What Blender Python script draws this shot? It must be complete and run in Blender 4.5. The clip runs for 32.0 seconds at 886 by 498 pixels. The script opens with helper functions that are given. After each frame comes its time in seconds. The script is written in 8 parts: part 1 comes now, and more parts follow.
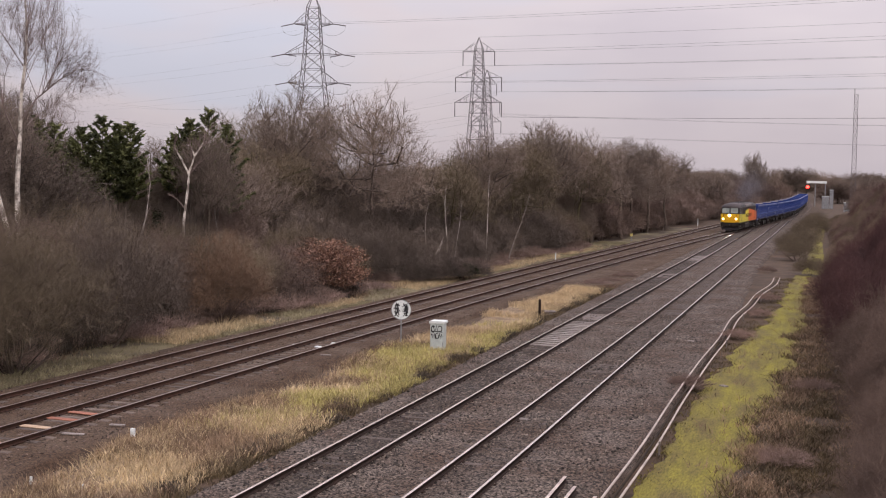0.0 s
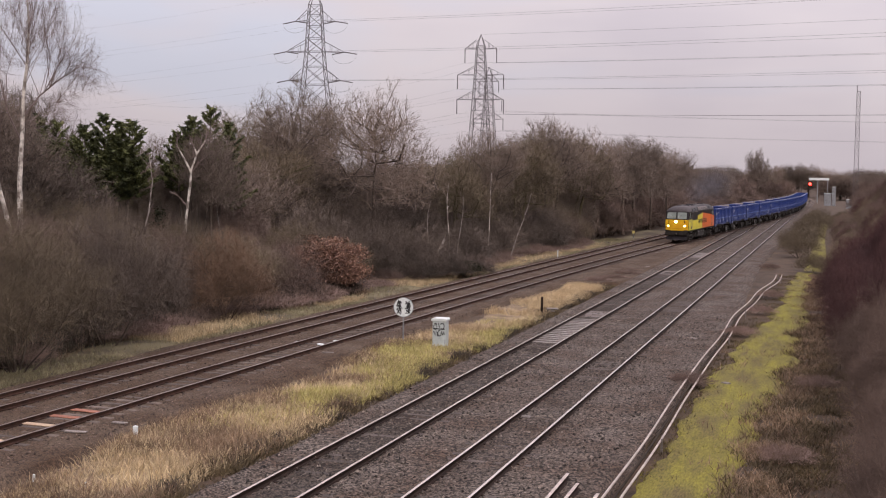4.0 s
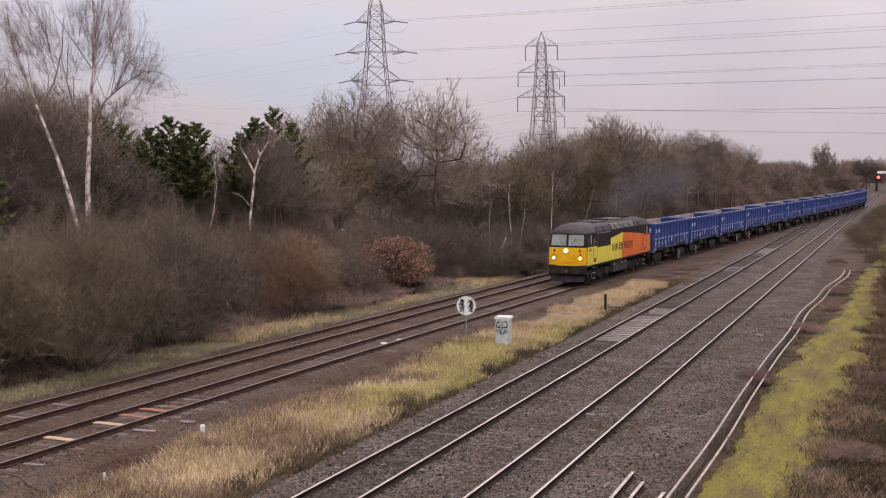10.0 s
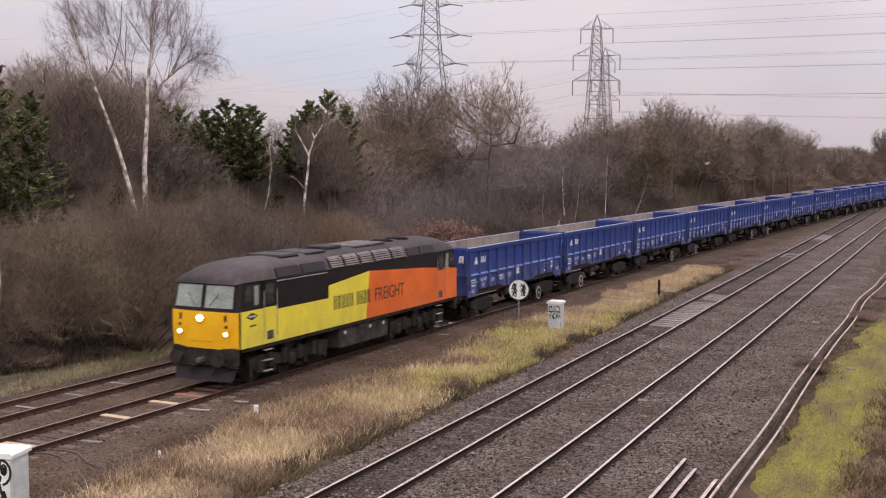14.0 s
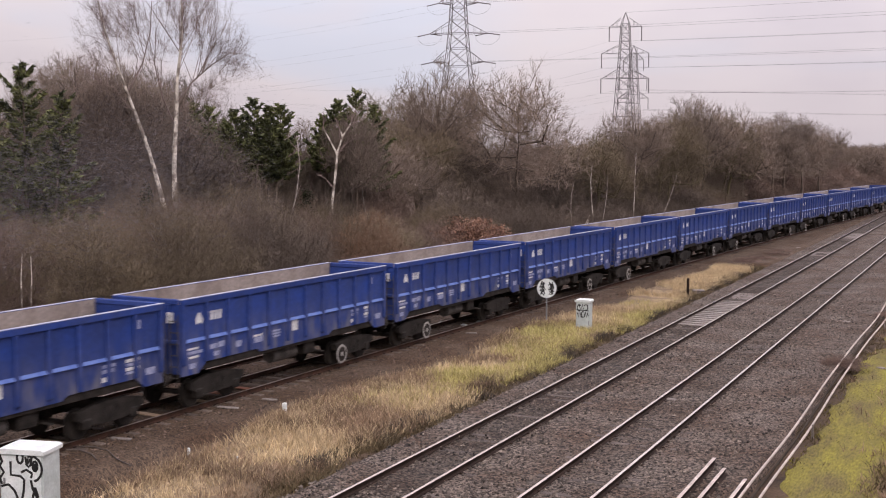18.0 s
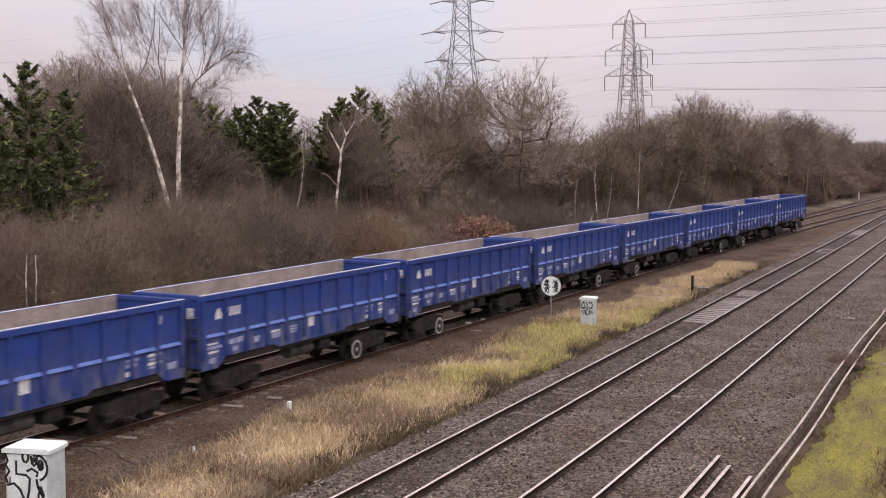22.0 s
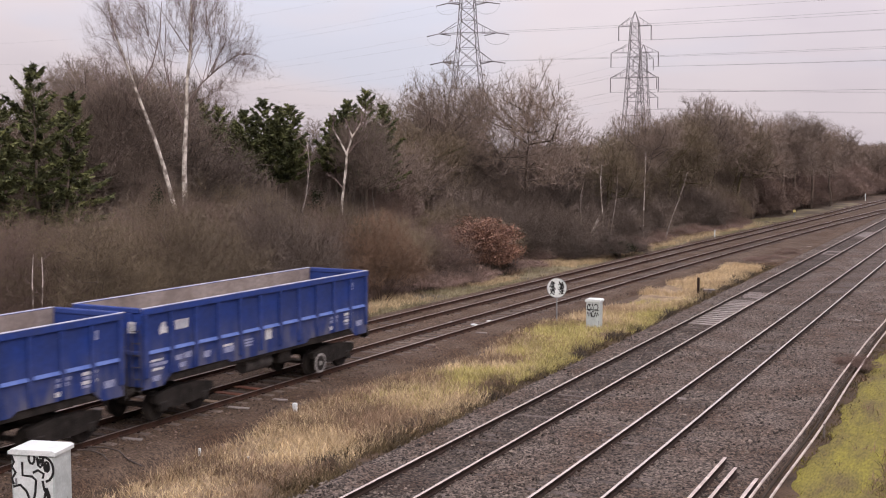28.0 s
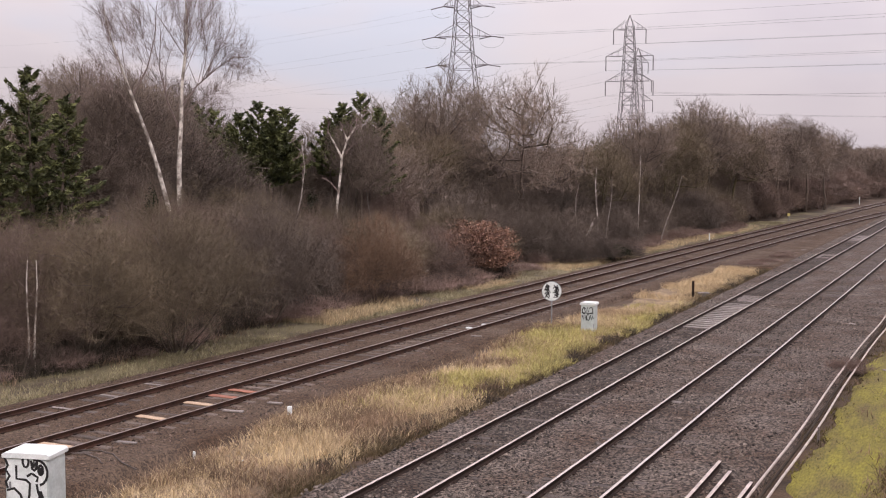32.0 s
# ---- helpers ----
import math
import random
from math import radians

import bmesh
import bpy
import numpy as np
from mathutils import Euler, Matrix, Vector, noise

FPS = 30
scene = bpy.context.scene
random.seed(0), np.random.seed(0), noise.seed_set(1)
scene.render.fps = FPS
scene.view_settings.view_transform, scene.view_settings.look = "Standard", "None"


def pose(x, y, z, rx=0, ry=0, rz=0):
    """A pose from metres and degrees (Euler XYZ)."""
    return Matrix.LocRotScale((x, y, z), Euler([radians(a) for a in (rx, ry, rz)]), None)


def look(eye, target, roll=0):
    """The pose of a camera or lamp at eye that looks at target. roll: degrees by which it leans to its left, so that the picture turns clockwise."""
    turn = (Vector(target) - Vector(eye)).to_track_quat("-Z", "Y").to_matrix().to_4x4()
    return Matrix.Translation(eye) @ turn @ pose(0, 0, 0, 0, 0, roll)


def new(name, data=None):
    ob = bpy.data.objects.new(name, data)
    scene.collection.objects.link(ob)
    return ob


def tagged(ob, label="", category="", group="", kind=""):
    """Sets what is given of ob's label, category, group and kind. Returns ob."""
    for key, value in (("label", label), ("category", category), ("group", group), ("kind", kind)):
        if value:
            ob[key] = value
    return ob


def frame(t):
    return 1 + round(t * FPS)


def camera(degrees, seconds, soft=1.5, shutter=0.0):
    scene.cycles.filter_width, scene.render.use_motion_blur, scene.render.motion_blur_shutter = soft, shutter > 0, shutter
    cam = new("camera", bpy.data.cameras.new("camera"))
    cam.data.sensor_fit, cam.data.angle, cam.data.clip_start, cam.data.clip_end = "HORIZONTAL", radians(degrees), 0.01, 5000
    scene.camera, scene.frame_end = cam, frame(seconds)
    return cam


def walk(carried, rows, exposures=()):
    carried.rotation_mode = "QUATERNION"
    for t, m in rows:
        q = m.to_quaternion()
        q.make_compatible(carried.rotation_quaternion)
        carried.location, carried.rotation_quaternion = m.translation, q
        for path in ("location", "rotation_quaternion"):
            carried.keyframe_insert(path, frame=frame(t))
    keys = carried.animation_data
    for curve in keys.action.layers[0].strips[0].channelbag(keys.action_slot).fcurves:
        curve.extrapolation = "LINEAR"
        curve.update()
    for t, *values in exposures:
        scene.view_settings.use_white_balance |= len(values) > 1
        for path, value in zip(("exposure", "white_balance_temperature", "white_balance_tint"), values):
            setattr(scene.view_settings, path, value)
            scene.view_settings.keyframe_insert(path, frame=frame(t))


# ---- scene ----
# Hand-held on a footbridge over the line: the eye stands still, only the view swings.
# The origin is below the eye at rail level, +y runs along the straight main line.
cam = camera(40.23, 32.0, soft=1.1, shutter=0.4)
EYE = Vector((0.0, 0.0, 7.88))


def gaze(yaw, pitch, roll):
    a, b = radians(yaw), radians(pitch)
    way = Vector((-math.sin(a) * math.cos(b), math.cos(a) * math.cos(b), math.sin(b)))
    return look(EYE, EYE + way * 50, roll)


# seconds, turn to the left of +y, tilt, lean
PATH_ANGLES = [
    (0, 17.984, -3.570, 0.822),
    (0.5, 17.984, -3.570, 0.822),
    (1, 17.974, -3.573, 0.780),
    (1.5, 17.974, -3.604, 0.763),
    (2, 17.970, -3.607, 0.738),
    (2.5, 17.974, -3.618, 0.751),
    (3, 17.971, -3.640, 0.710),
    (3.5, 17.996, -3.677, 0.740),
    (5.5, 18.740, -3.595, 0.405),
    (6, 19.029, -3.478, 0.230),
    (6.5, 19.306, -3.335, 0.149),
    (7, 19.548, -3.223, 0.111),
    (7.5, 19.794, -3.209, 0.018),
    (8, 20.065, -3.240, -0.007),
    (8.5, 20.351, -3.332, 0.019),
    (9, 20.616, -3.461, -0.013),
    (9.5, 20.836, -3.599, -0.009),
    (10, 21.036, -3.790, 0.007),
    (10.5, 21.240, -3.991, 0.029),
    (11, 21.491, -4.149, 0.114),
    (11.5, 21.760, -4.250, 0.163),
    (12, 22.019, -4.333, 0.236),
    (12.5, 22.285, -4.391, 0.275),
    (13, 22.578, -4.438, 0.303),
    (13.5, 22.978, -4.498, 0.321),
    (14, 23.545, -4.572, 0.324),
    (14.5, 24.209, -4.663, 0.207),
    (16.5, 25.189, -4.627, 0.219),
    (17, 25.102, -4.612, 0.205),
    (17.5, 24.986, -4.633, 0.248),
    (18, 24.871, -4.654, 0.231),
    (18.5, 24.841, -4.659, 0.173),
    (19, 24.890, -4.652, 0.089),
    (19.5, 24.960, -4.677, 0.070),
    (20, 25.005, -4.662, 0.077),
    (20.5, 25.045, -4.671, 0.080),
    (21, 25.045, -4.698, 0.045),
    (21.5, 25.057, -4.719, 0.064),
    (22, 25.069, -4.749, 0.035),
    (22.5, 25.086, -4.789, 0.055),
    (23, 25.065, -4.791, 0.050),
    (23.5, 25.070, -4.800, 0.002),
    (24, 25.093, -4.794, 0.004),
    (24.5, 25.132, -4.768, 0.021),
    (25, 25.167, -4.744, 0.081),
    (25.5, 25.213, -4.713, 0.086),
    (27.5, 25.313, -4.682, 0.041),
    (28, 25.340, -4.659, 0.029),
    (28.5, 25.356, -4.639, 0.030),
    (29, 25.355, -4.604, 0.004),
    (29.5, 25.304, -4.597, 0.018),
    (30, 25.250, -4.604, 0.037),
    (30.5, 25.164, -4.604, 0.036),
    (31, 25.128, -4.603, 0.038),
    (31.5, 25.120, -4.566, 0.051),
    (32, 25.100, -4.505, 0.087),
]
walk(cam, [(t, gaze(a, b, c)) for t, a, b, c in PATH_ANGLES], exposures=[(0, -0.07), (10, -0.06), (17, 0.14), (32, 0.14)])

# ---------------------------------------------------------------- sky and sun
SKY_SHIFT = (0.2, 0.9, 0.1)


def build_world():
    w = bpy.data.worlds.new("overcast_sky")
    scene.world = w
    w.use_nodes = True
    nt = w.node_tree
    nt.nodes.clear()
    out = nt.nodes.new("ShaderNodeOutputWorld")
    bg = nt.nodes.new("ShaderNodeBackground")
    tc = nt.nodes.new("ShaderNodeTexCoord")
    sky = nt.nodes.new("ShaderNodeTexSky")
    sky.sky_type = 'NISHITA'
    sky.sun_disc = False
    sky.sun_elevation = radians(9)
    sky.sun_rotation = radians(200)
    sky.air_density, sky.dust_density = 1.0, 2.0
    scale = nt.nodes.new("ShaderNodeVectorMath")
    scale.operation = 'SCALE'
    scale.inputs["Scale"].default_value = 0.09
    nt.links.new(sky.outputs[0], scale.inputs[0])
    # stretched cloud banks, low over the horizon
    mp = nt.nodes.new("ShaderNodeMapping")
    mp.inputs["Scale"].default_value = (1.6, 1.6, 9.0)
    mp.inputs["Location"].default_value = (0.35, 0.1, 0.4)
    mp.inputs["Rotation"].default_value = (radians(3), radians(-6), 0)
    nt.links.new(tc.outputs["Generated"], mp.inputs["Vector"])
    n1 = nt.nodes.new("ShaderNodeTexNoise")
    n1.inputs["Scale"].default_value = 1.5
    n1.inputs["Detail"].default_value = 6
    n1.inputs["Roughness"].default_value = 0.5
    nt.links.new(mp.outputs[0], n1.inputs["Vector"])
    ramp = nt.nodes.new("ShaderNodeValToRGB")
    e = ramp.color_ramp.elements
    e[0].position, e[0].color = 0.30, (0.585, 0.525, 0.59, 1)
    e[1].position, e[1].color = 0.68, (0.62, 0.635, 0.77, 1)
    mid = e.new(0.47)
    mid.color = (0.675, 0.595, 0.655, 1)
    m2 = e.new(0.58)
    m2.color = (0.735, 0.655, 0.715, 1)
    nt.links.new(n1.outputs[0], ramp.inputs[0])
    # broad drifts: rose-tinted cloud and pale blue thinner patches
    mp2 = nt.nodes.new("ShaderNodeMapping")
    mp2.inputs["Scale"].default_value = (1.3, 1.3, 4.2)
    mp2.inputs["Location"].default_value = SKY_SHIFT
    mp2.inputs["Rotation"].default_value = (radians(-4), radians(9), 0)
    nt.links.new(tc.outputs["Generated"], mp2.inputs["Vector"])
    n2 = nt.nodes.new("ShaderNodeTexNoise")
    n2.inputs["Scale"].default_value = 1.9
    n2.inputs["Detail"].default_value = 4
    n2.inputs["Roughness"].default_value = 0.45
    nt.links.new(mp2.outputs[0], n2.inputs["Vector"])
    drift = nt.nodes.new("ShaderNodeValToRGB")
    d = drift.color_ramp.elements
    d[0].position, d[0].color = 0.36, (0.63, 0.55, 0.62, 1)
    d[1].position, d[1].color = 0.62, (0.67, 0.69, 0.83, 1)
    d.new(0.5).color = (0.77, 0.675, 0.72, 1)
    nt.links.new(n2.outputs[0], drift.inputs[0])
    both = nt.nodes.new("ShaderNodeMix")
    both.data_type = 'RGBA'
    both.inputs["Factor"].default_value = 0.7
    nt.links.new(ramp.outputs[0], both.inputs["A"])
    nt.links.new(drift.outputs[0], both.inputs["B"])
    # an overcast sky is about three times brighter overhead than at the horizon
    sep = nt.nodes.new("ShaderNodeSeparateXYZ")
    nt.links.new(tc.outputs["Generated"], sep.inputs[0])
    up = nt.nodes.new("ShaderNodeMapRange")
    up.inputs["From Min"].default_value, up.inputs["From Max"].default_value = 0.0, 1.0
    up.inputs["To Min"].default_value, up.inputs["To Max"].default_value = 0.93, 3.0
    nt.links.new(sep.outputs["Z"], up.inputs["Value"])
    # and a little brighter on the side of the veiled sun
    side = nt.nodes.new("ShaderNodeMath")
    side.operation = 'MULTIPLY_ADD'
    side.inputs[1].default_value = 0.16
    nt.links.new(sep.outputs["X"], side.inputs[0])
    nt.links.new(up.outputs[0], side.inputs[2])
    mul = nt.nodes.new("ShaderNodeVectorMath")
    mul.operation = 'SCALE'
    nt.links.new(both.outputs["Result"], mul.inputs[0])
    nt.links.new(side.outputs[0], mul.inputs["Scale"])
    mix = nt.nodes.new("ShaderNodeMix")
    mix.data_type = 'RGBA'
    mix.inputs["Factor"].default_value = 0.12
    nt.links.new(mul.outputs[0], mix.inputs["A"])
    nt.links.new(scale.outputs[0], mix.inputs["B"])
    nt.links.new(mix.outputs["Result"], bg.inputs["Color"])
    bg.inputs["Strength"].default_value = 1.0
    nt.links.new(bg.outputs[0], out.inputs[0])


build_world()
sun = new("sun", bpy.data.lights.new("sun", 'SUN'))
sun.data.energy, sun.data.angle, sun.data.color = 1.0, radians(30), (1.0, 0.9, 0.8)
sun.matrix_world = look((60, -80, 90), (0, 0, 0))

# ---------------------------------------------------------------- materials
def material(name, base, dark=None, scale=4.0, rough=0.8, metal=0.0, bump=0.0, bump_scale=None, spread=0.35,
             rnd=0.0, fine=None, fine_amount=0.3, coat=0.0, spec=0.4, island=False, stretch=(1, 1, 1)):
    """base and dark are mixed by a soft noise; a finer noise adds grain; rnd varies value from object to object."""
    m = bpy.data.materials.new(name)
    m.use_nodes = True
    nt = m.node_tree
    b = nt.nodes["Principled BSDF"]
    b.inputs["Roughness"].default_value = rough
    b.inputs["Metallic"].default_value = metal
    b.inputs["Coat Weight"].default_value = coat
    b.inputs["Specular IOR Level"].default_value = spec
    dark = dark or tuple(c * 0.55 for c in base)
    tc = nt.nodes.new("ShaderNodeTexCoord")
    mp = nt.nodes.new("ShaderNodeMapping")
    mp.inputs["Scale"].default_value = stretch
    nt.links.new(tc.outputs["Object"], mp.inputs["Vector"])
    n1 = nt.nodes.new("ShaderNodeTexNoise")
    n1.inputs["Scale"].default_value = scale
    n1.inputs["Detail"].default_value = 5
    nt.links.new(mp.outputs[0], n1.inputs["Vector"])
    r = nt.nodes.new("ShaderNodeValToRGB")
    r.color_ramp.elements[0].position = 0.5 - spread / 2
    r.color_ramp.elements[1].position = 0.5 + spread / 2
    r.color_ramp.elements[0].color = (*dark, 1)
    r.color_ramp.elements[1].color = (*base, 1)
    nt.links.new(n1.outputs[0], r.inputs[0])
    col = r.outputs[0]
    n2 = nt.nodes.new("ShaderNodeTexNoise")
    n2.inputs["Scale"].default_value = fine or scale * 11
    n2.inputs["Detail"].default_value = 3
    nt.links.new(mp.outputs[0], n2.inputs["Vector"])
    mr = nt.nodes.new("ShaderNodeMapRange")
    mr.inputs["From Min"].default_value, mr.inputs["From Max"].default_value = 0.25, 0.75
    mr.inputs["To Min"].default_value, mr.inputs["To Max"].default_value = 1 - fine_amount, 1 + fine_amount
    nt.links.new(n2.outputs[0], mr.inputs["Value"])
    sc = nt.nodes.new("ShaderNodeVectorMath")
    sc.operation = 'SCALE'
    nt.links.new(col, sc.inputs[0])
    nt.links.new(mr.outputs[0], sc.inputs["Scale"])
    col = sc.outputs[0]
    if rnd or island:
        if island:
            info = nt.nodes.new("ShaderNodeNewGeometry")
            src = info.outputs["Random Per Island"]
        else:
            info = nt.nodes.new("ShaderNodeObjectInfo")
            src = info.outputs["Random"]
        m3 = nt.nodes.new("ShaderNodeMapRange")
        m3.inputs["To Min"].default_value, m3.inputs["To Max"].default_value = 1 - (rnd or 0.3), 1 + (rnd or 0.3)
        nt.links.new(src, m3.inputs["Value"])
        s2 = nt.nodes.new("ShaderNodeVectorMath")
        s2.operation = 'SCALE'
        nt.links.new(col, s2.inputs[0])
        nt.links.new(m3.outputs[0], s2.inputs["Scale"])
        col = s2.outputs[0]
    nt.links.new(col, b.inputs["Base Color"])
    if bump:
        bn = nt.nodes.new("ShaderNodeBump")
        bn.inputs["Strength"].default_value = min(1.0, bump)
        bn.inputs["Distance"].default_value = 0.02
        nb = nt.nodes.new("ShaderNodeTexNoise")
        nb.inputs["Scale"].default_value = bump_scale or scale * 8
        nb.inputs["Detail"].default_value = 4
        nt.links.new(mp.outputs[0], nb.inputs["Vector"])
        nt.links.new(nb.outputs[0], bn.inputs["Height"])
        nt.links.new(bn.outputs[0], b.inputs["Normal"])
    return m


def stone_bed(name, light, dark, tint, size=16.0, start=0.1, oiled=()):
    """Crushed stone: cells of differing value with deep joints, and larger stains."""
    m = bpy.data.materials.new(name)
    m.use_nodes = True
    nt = m.node_tree
    b = nt.nodes["Principled BSDF"]
    b.inputs["Roughness"].default_value = 0.9
    b.inputs["Specular IOR Level"].default_value = 0.25
    tc = nt.nodes.new("ShaderNodeTexCoord")
    v = nt.nodes.new("ShaderNodeTexVoronoi")
    v.inputs["Scale"].default_value = size
    nt.links.new(tc.outputs["Object"], v.inputs["Vector"])
    bw = nt.nodes.new("ShaderNodeSeparateColor")
    nt.links.new(v.outputs["Color"], bw.inputs[0])
    r = nt.nodes.new("ShaderNodeValToRGB")
    r.color_ramp.elements[0].position, r.color_ramp.elements[0].color = start, (*dark, 1)
    r.color_ramp.elements[1].position, r.color_ramp.elements[1].color = 0.95, (*light, 1)
    nt.links.new(bw.outputs[0], r.inputs[0])
    n = nt.nodes.new("ShaderNodeTexNoise")
    n.inputs["Scale"].default_value = 0.45
    n.inputs["Detail"].default_value = 6
    nt.links.new(tc.outputs["Object"], n.inputs["Vector"])
    r2 = nt.nodes.new("ShaderNodeValToRGB")
    r2.color_ramp.elements[0].position, r2.color_ramp.elements[0].color = 0.35, (*tint, 1)
    r2.color_ramp.elements[1].position, r2.color_ramp.elements[1].color = 0.65, (1, 1, 1, 1)
    nt.links.new(n.outputs[0], r2.inputs[0])
    mx = nt.nodes.new("ShaderNodeMix")
    mx.data_type, mx.blend_type = 'RGBA', 'MULTIPLY'
    mx.inputs["Factor"].default_value = 1.0
    nt.links.new(r.outputs[0], mx.inputs["A"])
    nt.links.new(r2.outputs[0], mx.inputs["B"])
    col = mx.outputs["Result"]
    # oil and brake dust dropped between the rails: rows of (x of the line, share of colour left)
    if oiled:
        sx = nt.nodes.new("ShaderNodeSeparateXYZ")
        nt.links.new(tc.outputs["Object"], sx.inputs[0])
    for x, left in oiled:
        far = nt.nodes.new("ShaderNodeMath")
        far.operation = 'SUBTRACT'
        far.inputs[1].default_value = x
        nt.links.new(sx.outputs["X"], far.inputs[0])
        ab = nt.nodes.new("ShaderNodeMath")
        ab.operation = 'ABSOLUTE'
        nt.links.new(far.outputs[0], ab.inputs[0])
        wob = nt.nodes.new("ShaderNodeMath")
        wob.operation = 'MULTIPLY_ADD'
        wob.inputs[1].default_value = 0.5
        nt.links.new(n.outputs[0], wob.inputs[0])
        nt.links.new(ab.outputs[0], wob.inputs[2])
        mr = nt.nodes.new("ShaderNodeMapRange")
        mr.inputs["From Min"].default_value, mr.inputs["From Max"].default_value = 0.75, 1.1
        mr.inputs["To Min"].default_value, mr.inputs["To Max"].default_value = left, 1.0
        nt.links.new(wob.outputs[0], mr.inputs["Value"])
        sc = nt.nodes.new("ShaderNodeVectorMath")
        sc.operation = 'SCALE'
        nt.links.new(col, sc.inputs[0])
        nt.links.new(mr.outputs[0], sc.inputs["Scale"])
        col = sc.outputs[0]
    nt.links.new(col, b.inputs["Base Color"])
    bn = nt.nodes.new("ShaderNodeBump")
    bn.inputs["Strength"].default_value = 0.9
    bn.inputs["Distance"].default_value = 0.03
    bn.invert = True
    nt.links.new(v.outputs["Distance"], bn.inputs["Height"])
    nt.links.new(bn.outputs[0], b.inputs["Normal"])
    return m


def glow(name, colour, strength):
    m = bpy.data.materials.new(name)
    m.use_nodes = True
    b = m.node_tree.nodes["Principled BSDF"]
    b.inputs["Base Color"].default_value = (*colour, 1)
    b.inputs["Emission Color"].default_value = (*colour, 1)
    b.inputs["Emission Strength"].default_value = strength
    return m


def glass(name, tint, rough=0.08):
    m = bpy.data.materials.new(name)
    m.use_nodes = True
    b = m.node_tree.nodes["Principled BSDF"]
    b.inputs["Base Color"].default_value = (*tint, 1)
    b.inputs["Roughness"].default_value = rough
    b.inputs["Specular IOR Level"].default_value = 0.9
    b.inputs["Coat Weight"].default_value = 0.6
    return m


M_BALLAST = stone_bed("grey_ballast", (0.235, 0.19, 0.158), (0.022, 0.0175, 0.015), (0.62, 0.51, 0.44), 19, 0.22, ((-12.9, 0.6), (-9.04, 0.82)))
M_BALLAST_OLD = stone_bed("rusty_ballast", (0.165, 0.117, 0.081), (0.05, 0.036, 0.026), (0.62, 0.52, 0.44), 22)
M_STONE = material("loose_stone", (0.175, 0.144, 0.12), (0.04, 0.032, 0.027), 3, 0.9, island=True, rnd=0.9)
M_STONE_OLD = material("loose_rusty_stone", (0.165, 0.118, 0.092), (0.066, 0.047, 0.038), 3, 0.9, island=True, rnd=0.6)
M_SOIL = material("leaf_litter_soil", (0.095, 0.06, 0.036), (0.04, 0.026, 0.016), 0.6, 0.95, bump=0.8, bump_scale=9, fine=14, fine_amount=0.5)
M_RAIL = material("dark_rail_side", (0.04, 0.025, 0.019), (0.02, 0.013, 0.011), 3, 0.8, fine_amount=0.4, spec=0.15)
M_RAIL_RUSTY = material("rusty_rail_side", (0.068, 0.034, 0.023), (0.032, 0.018, 0.013), 3, 0.8, fine_amount=0.4, spec=0.15)
M_RAILTOP = material("polished_rail_head", (0.92, 0.8, 0.71), (0.76, 0.65, 0.57), 2, 0.24, metal=1.0, fine_amount=0.06)
M_RAILTOP_DULL = material("dull_rail_head", (0.5, 0.43, 0.4), (0.36, 0.29, 0.26), 2, 0.3, metal=0.9, fine_amount=0.15)
M_CONCRETE = material("weathered_concrete", (0.3, 0.265, 0.245), (0.17, 0.145, 0.132), 2.5, 0.9, bump=0.3, rnd=0.18)
M_TIMBER = material("dark_sleeper_timber", (0.13, 0.105, 0.092), (0.065, 0.052, 0.046), 3, 0.9, bump=0.5, rnd=0.3, stretch=(1, 6, 1))
M_GREYSLEEPER = material("worn_grey_sleeper_timber", (0.145, 0.112, 0.092), (0.08, 0.062, 0.052), 3, 0.9, bump=0.5, rnd=0.4, stretch=(1, 6, 1))
M_ORANGE_RUST = material("orange_rusted_plate", (0.36, 0.155, 0.1), (0.23, 0.1, 0.07), 4, 0.85, rnd=0.15)
M_NEWWOOD = material("fresh_cut_board", (0.52, 0.39, 0.27), (0.4, 0.28, 0.19), 4, 0.8, rnd=0.2)
M_WHITE = material("dirty_white_paint", (0.8, 0.83, 0.82), (0.58, 0.63, 0.62), 2.2, 0.5, fine_amount=0.12)
M_PALE = material("pale_grey_enamel", (0.57, 0.62, 0.61), (0.41, 0.46, 0.45), 1.8, 0.5, fine_amount=0.12)
M_BLACK = material("black_spray_paint", (0.015, 0.015, 0.016), (0.01, 0.01, 0.01), 3, 0.6)
M_STEEL = material("galvanised_steel", (0.32, 0.33, 0.34), (0.2, 0.2, 0.21), 3, 0.55, metal=0.4)
M_PYLON = material("grey_lattice_steel", (0.19, 0.165, 0.17), (0.12, 0.105, 0.11), 0.6, 0.7, metal=0.2)
M_WIRE = material("dull_conductor", (0.16, 0.14, 0.15), (0.12, 0.11, 0.12), 1, 0.7)
M_BARK = material("brown_grey_bark", (0.14, 0.108, 0.085), (0.07, 0.053, 0.042), 3, 0.95, rnd=0.25, bump=0.4)
M_BARK_MOSS = material("mossy_olive_bark", (0.17, 0.145, 0.075), (0.08, 0.066, 0.04), 3, 0.95, rnd=0.25, bump=0.4)
M_BARK_RED = material("reddish_bark", (0.13, 0.088, 0.068), (0.066, 0.045, 0.035), 3, 0.95, rnd=0.25)
M_TWIG = material("brown_twigs", (0.23, 0.178, 0.143), (0.14, 0.108, 0.087), 0.7, 0.95, rnd=0.35, fine_amount=0.2)
M_TWIG_RED = material("red_brown_twigs", (0.195, 0.138, 0.112), (0.118, 0.084, 0.069), 0.7, 0.95, rnd=0.35, fine_amount=0.2)
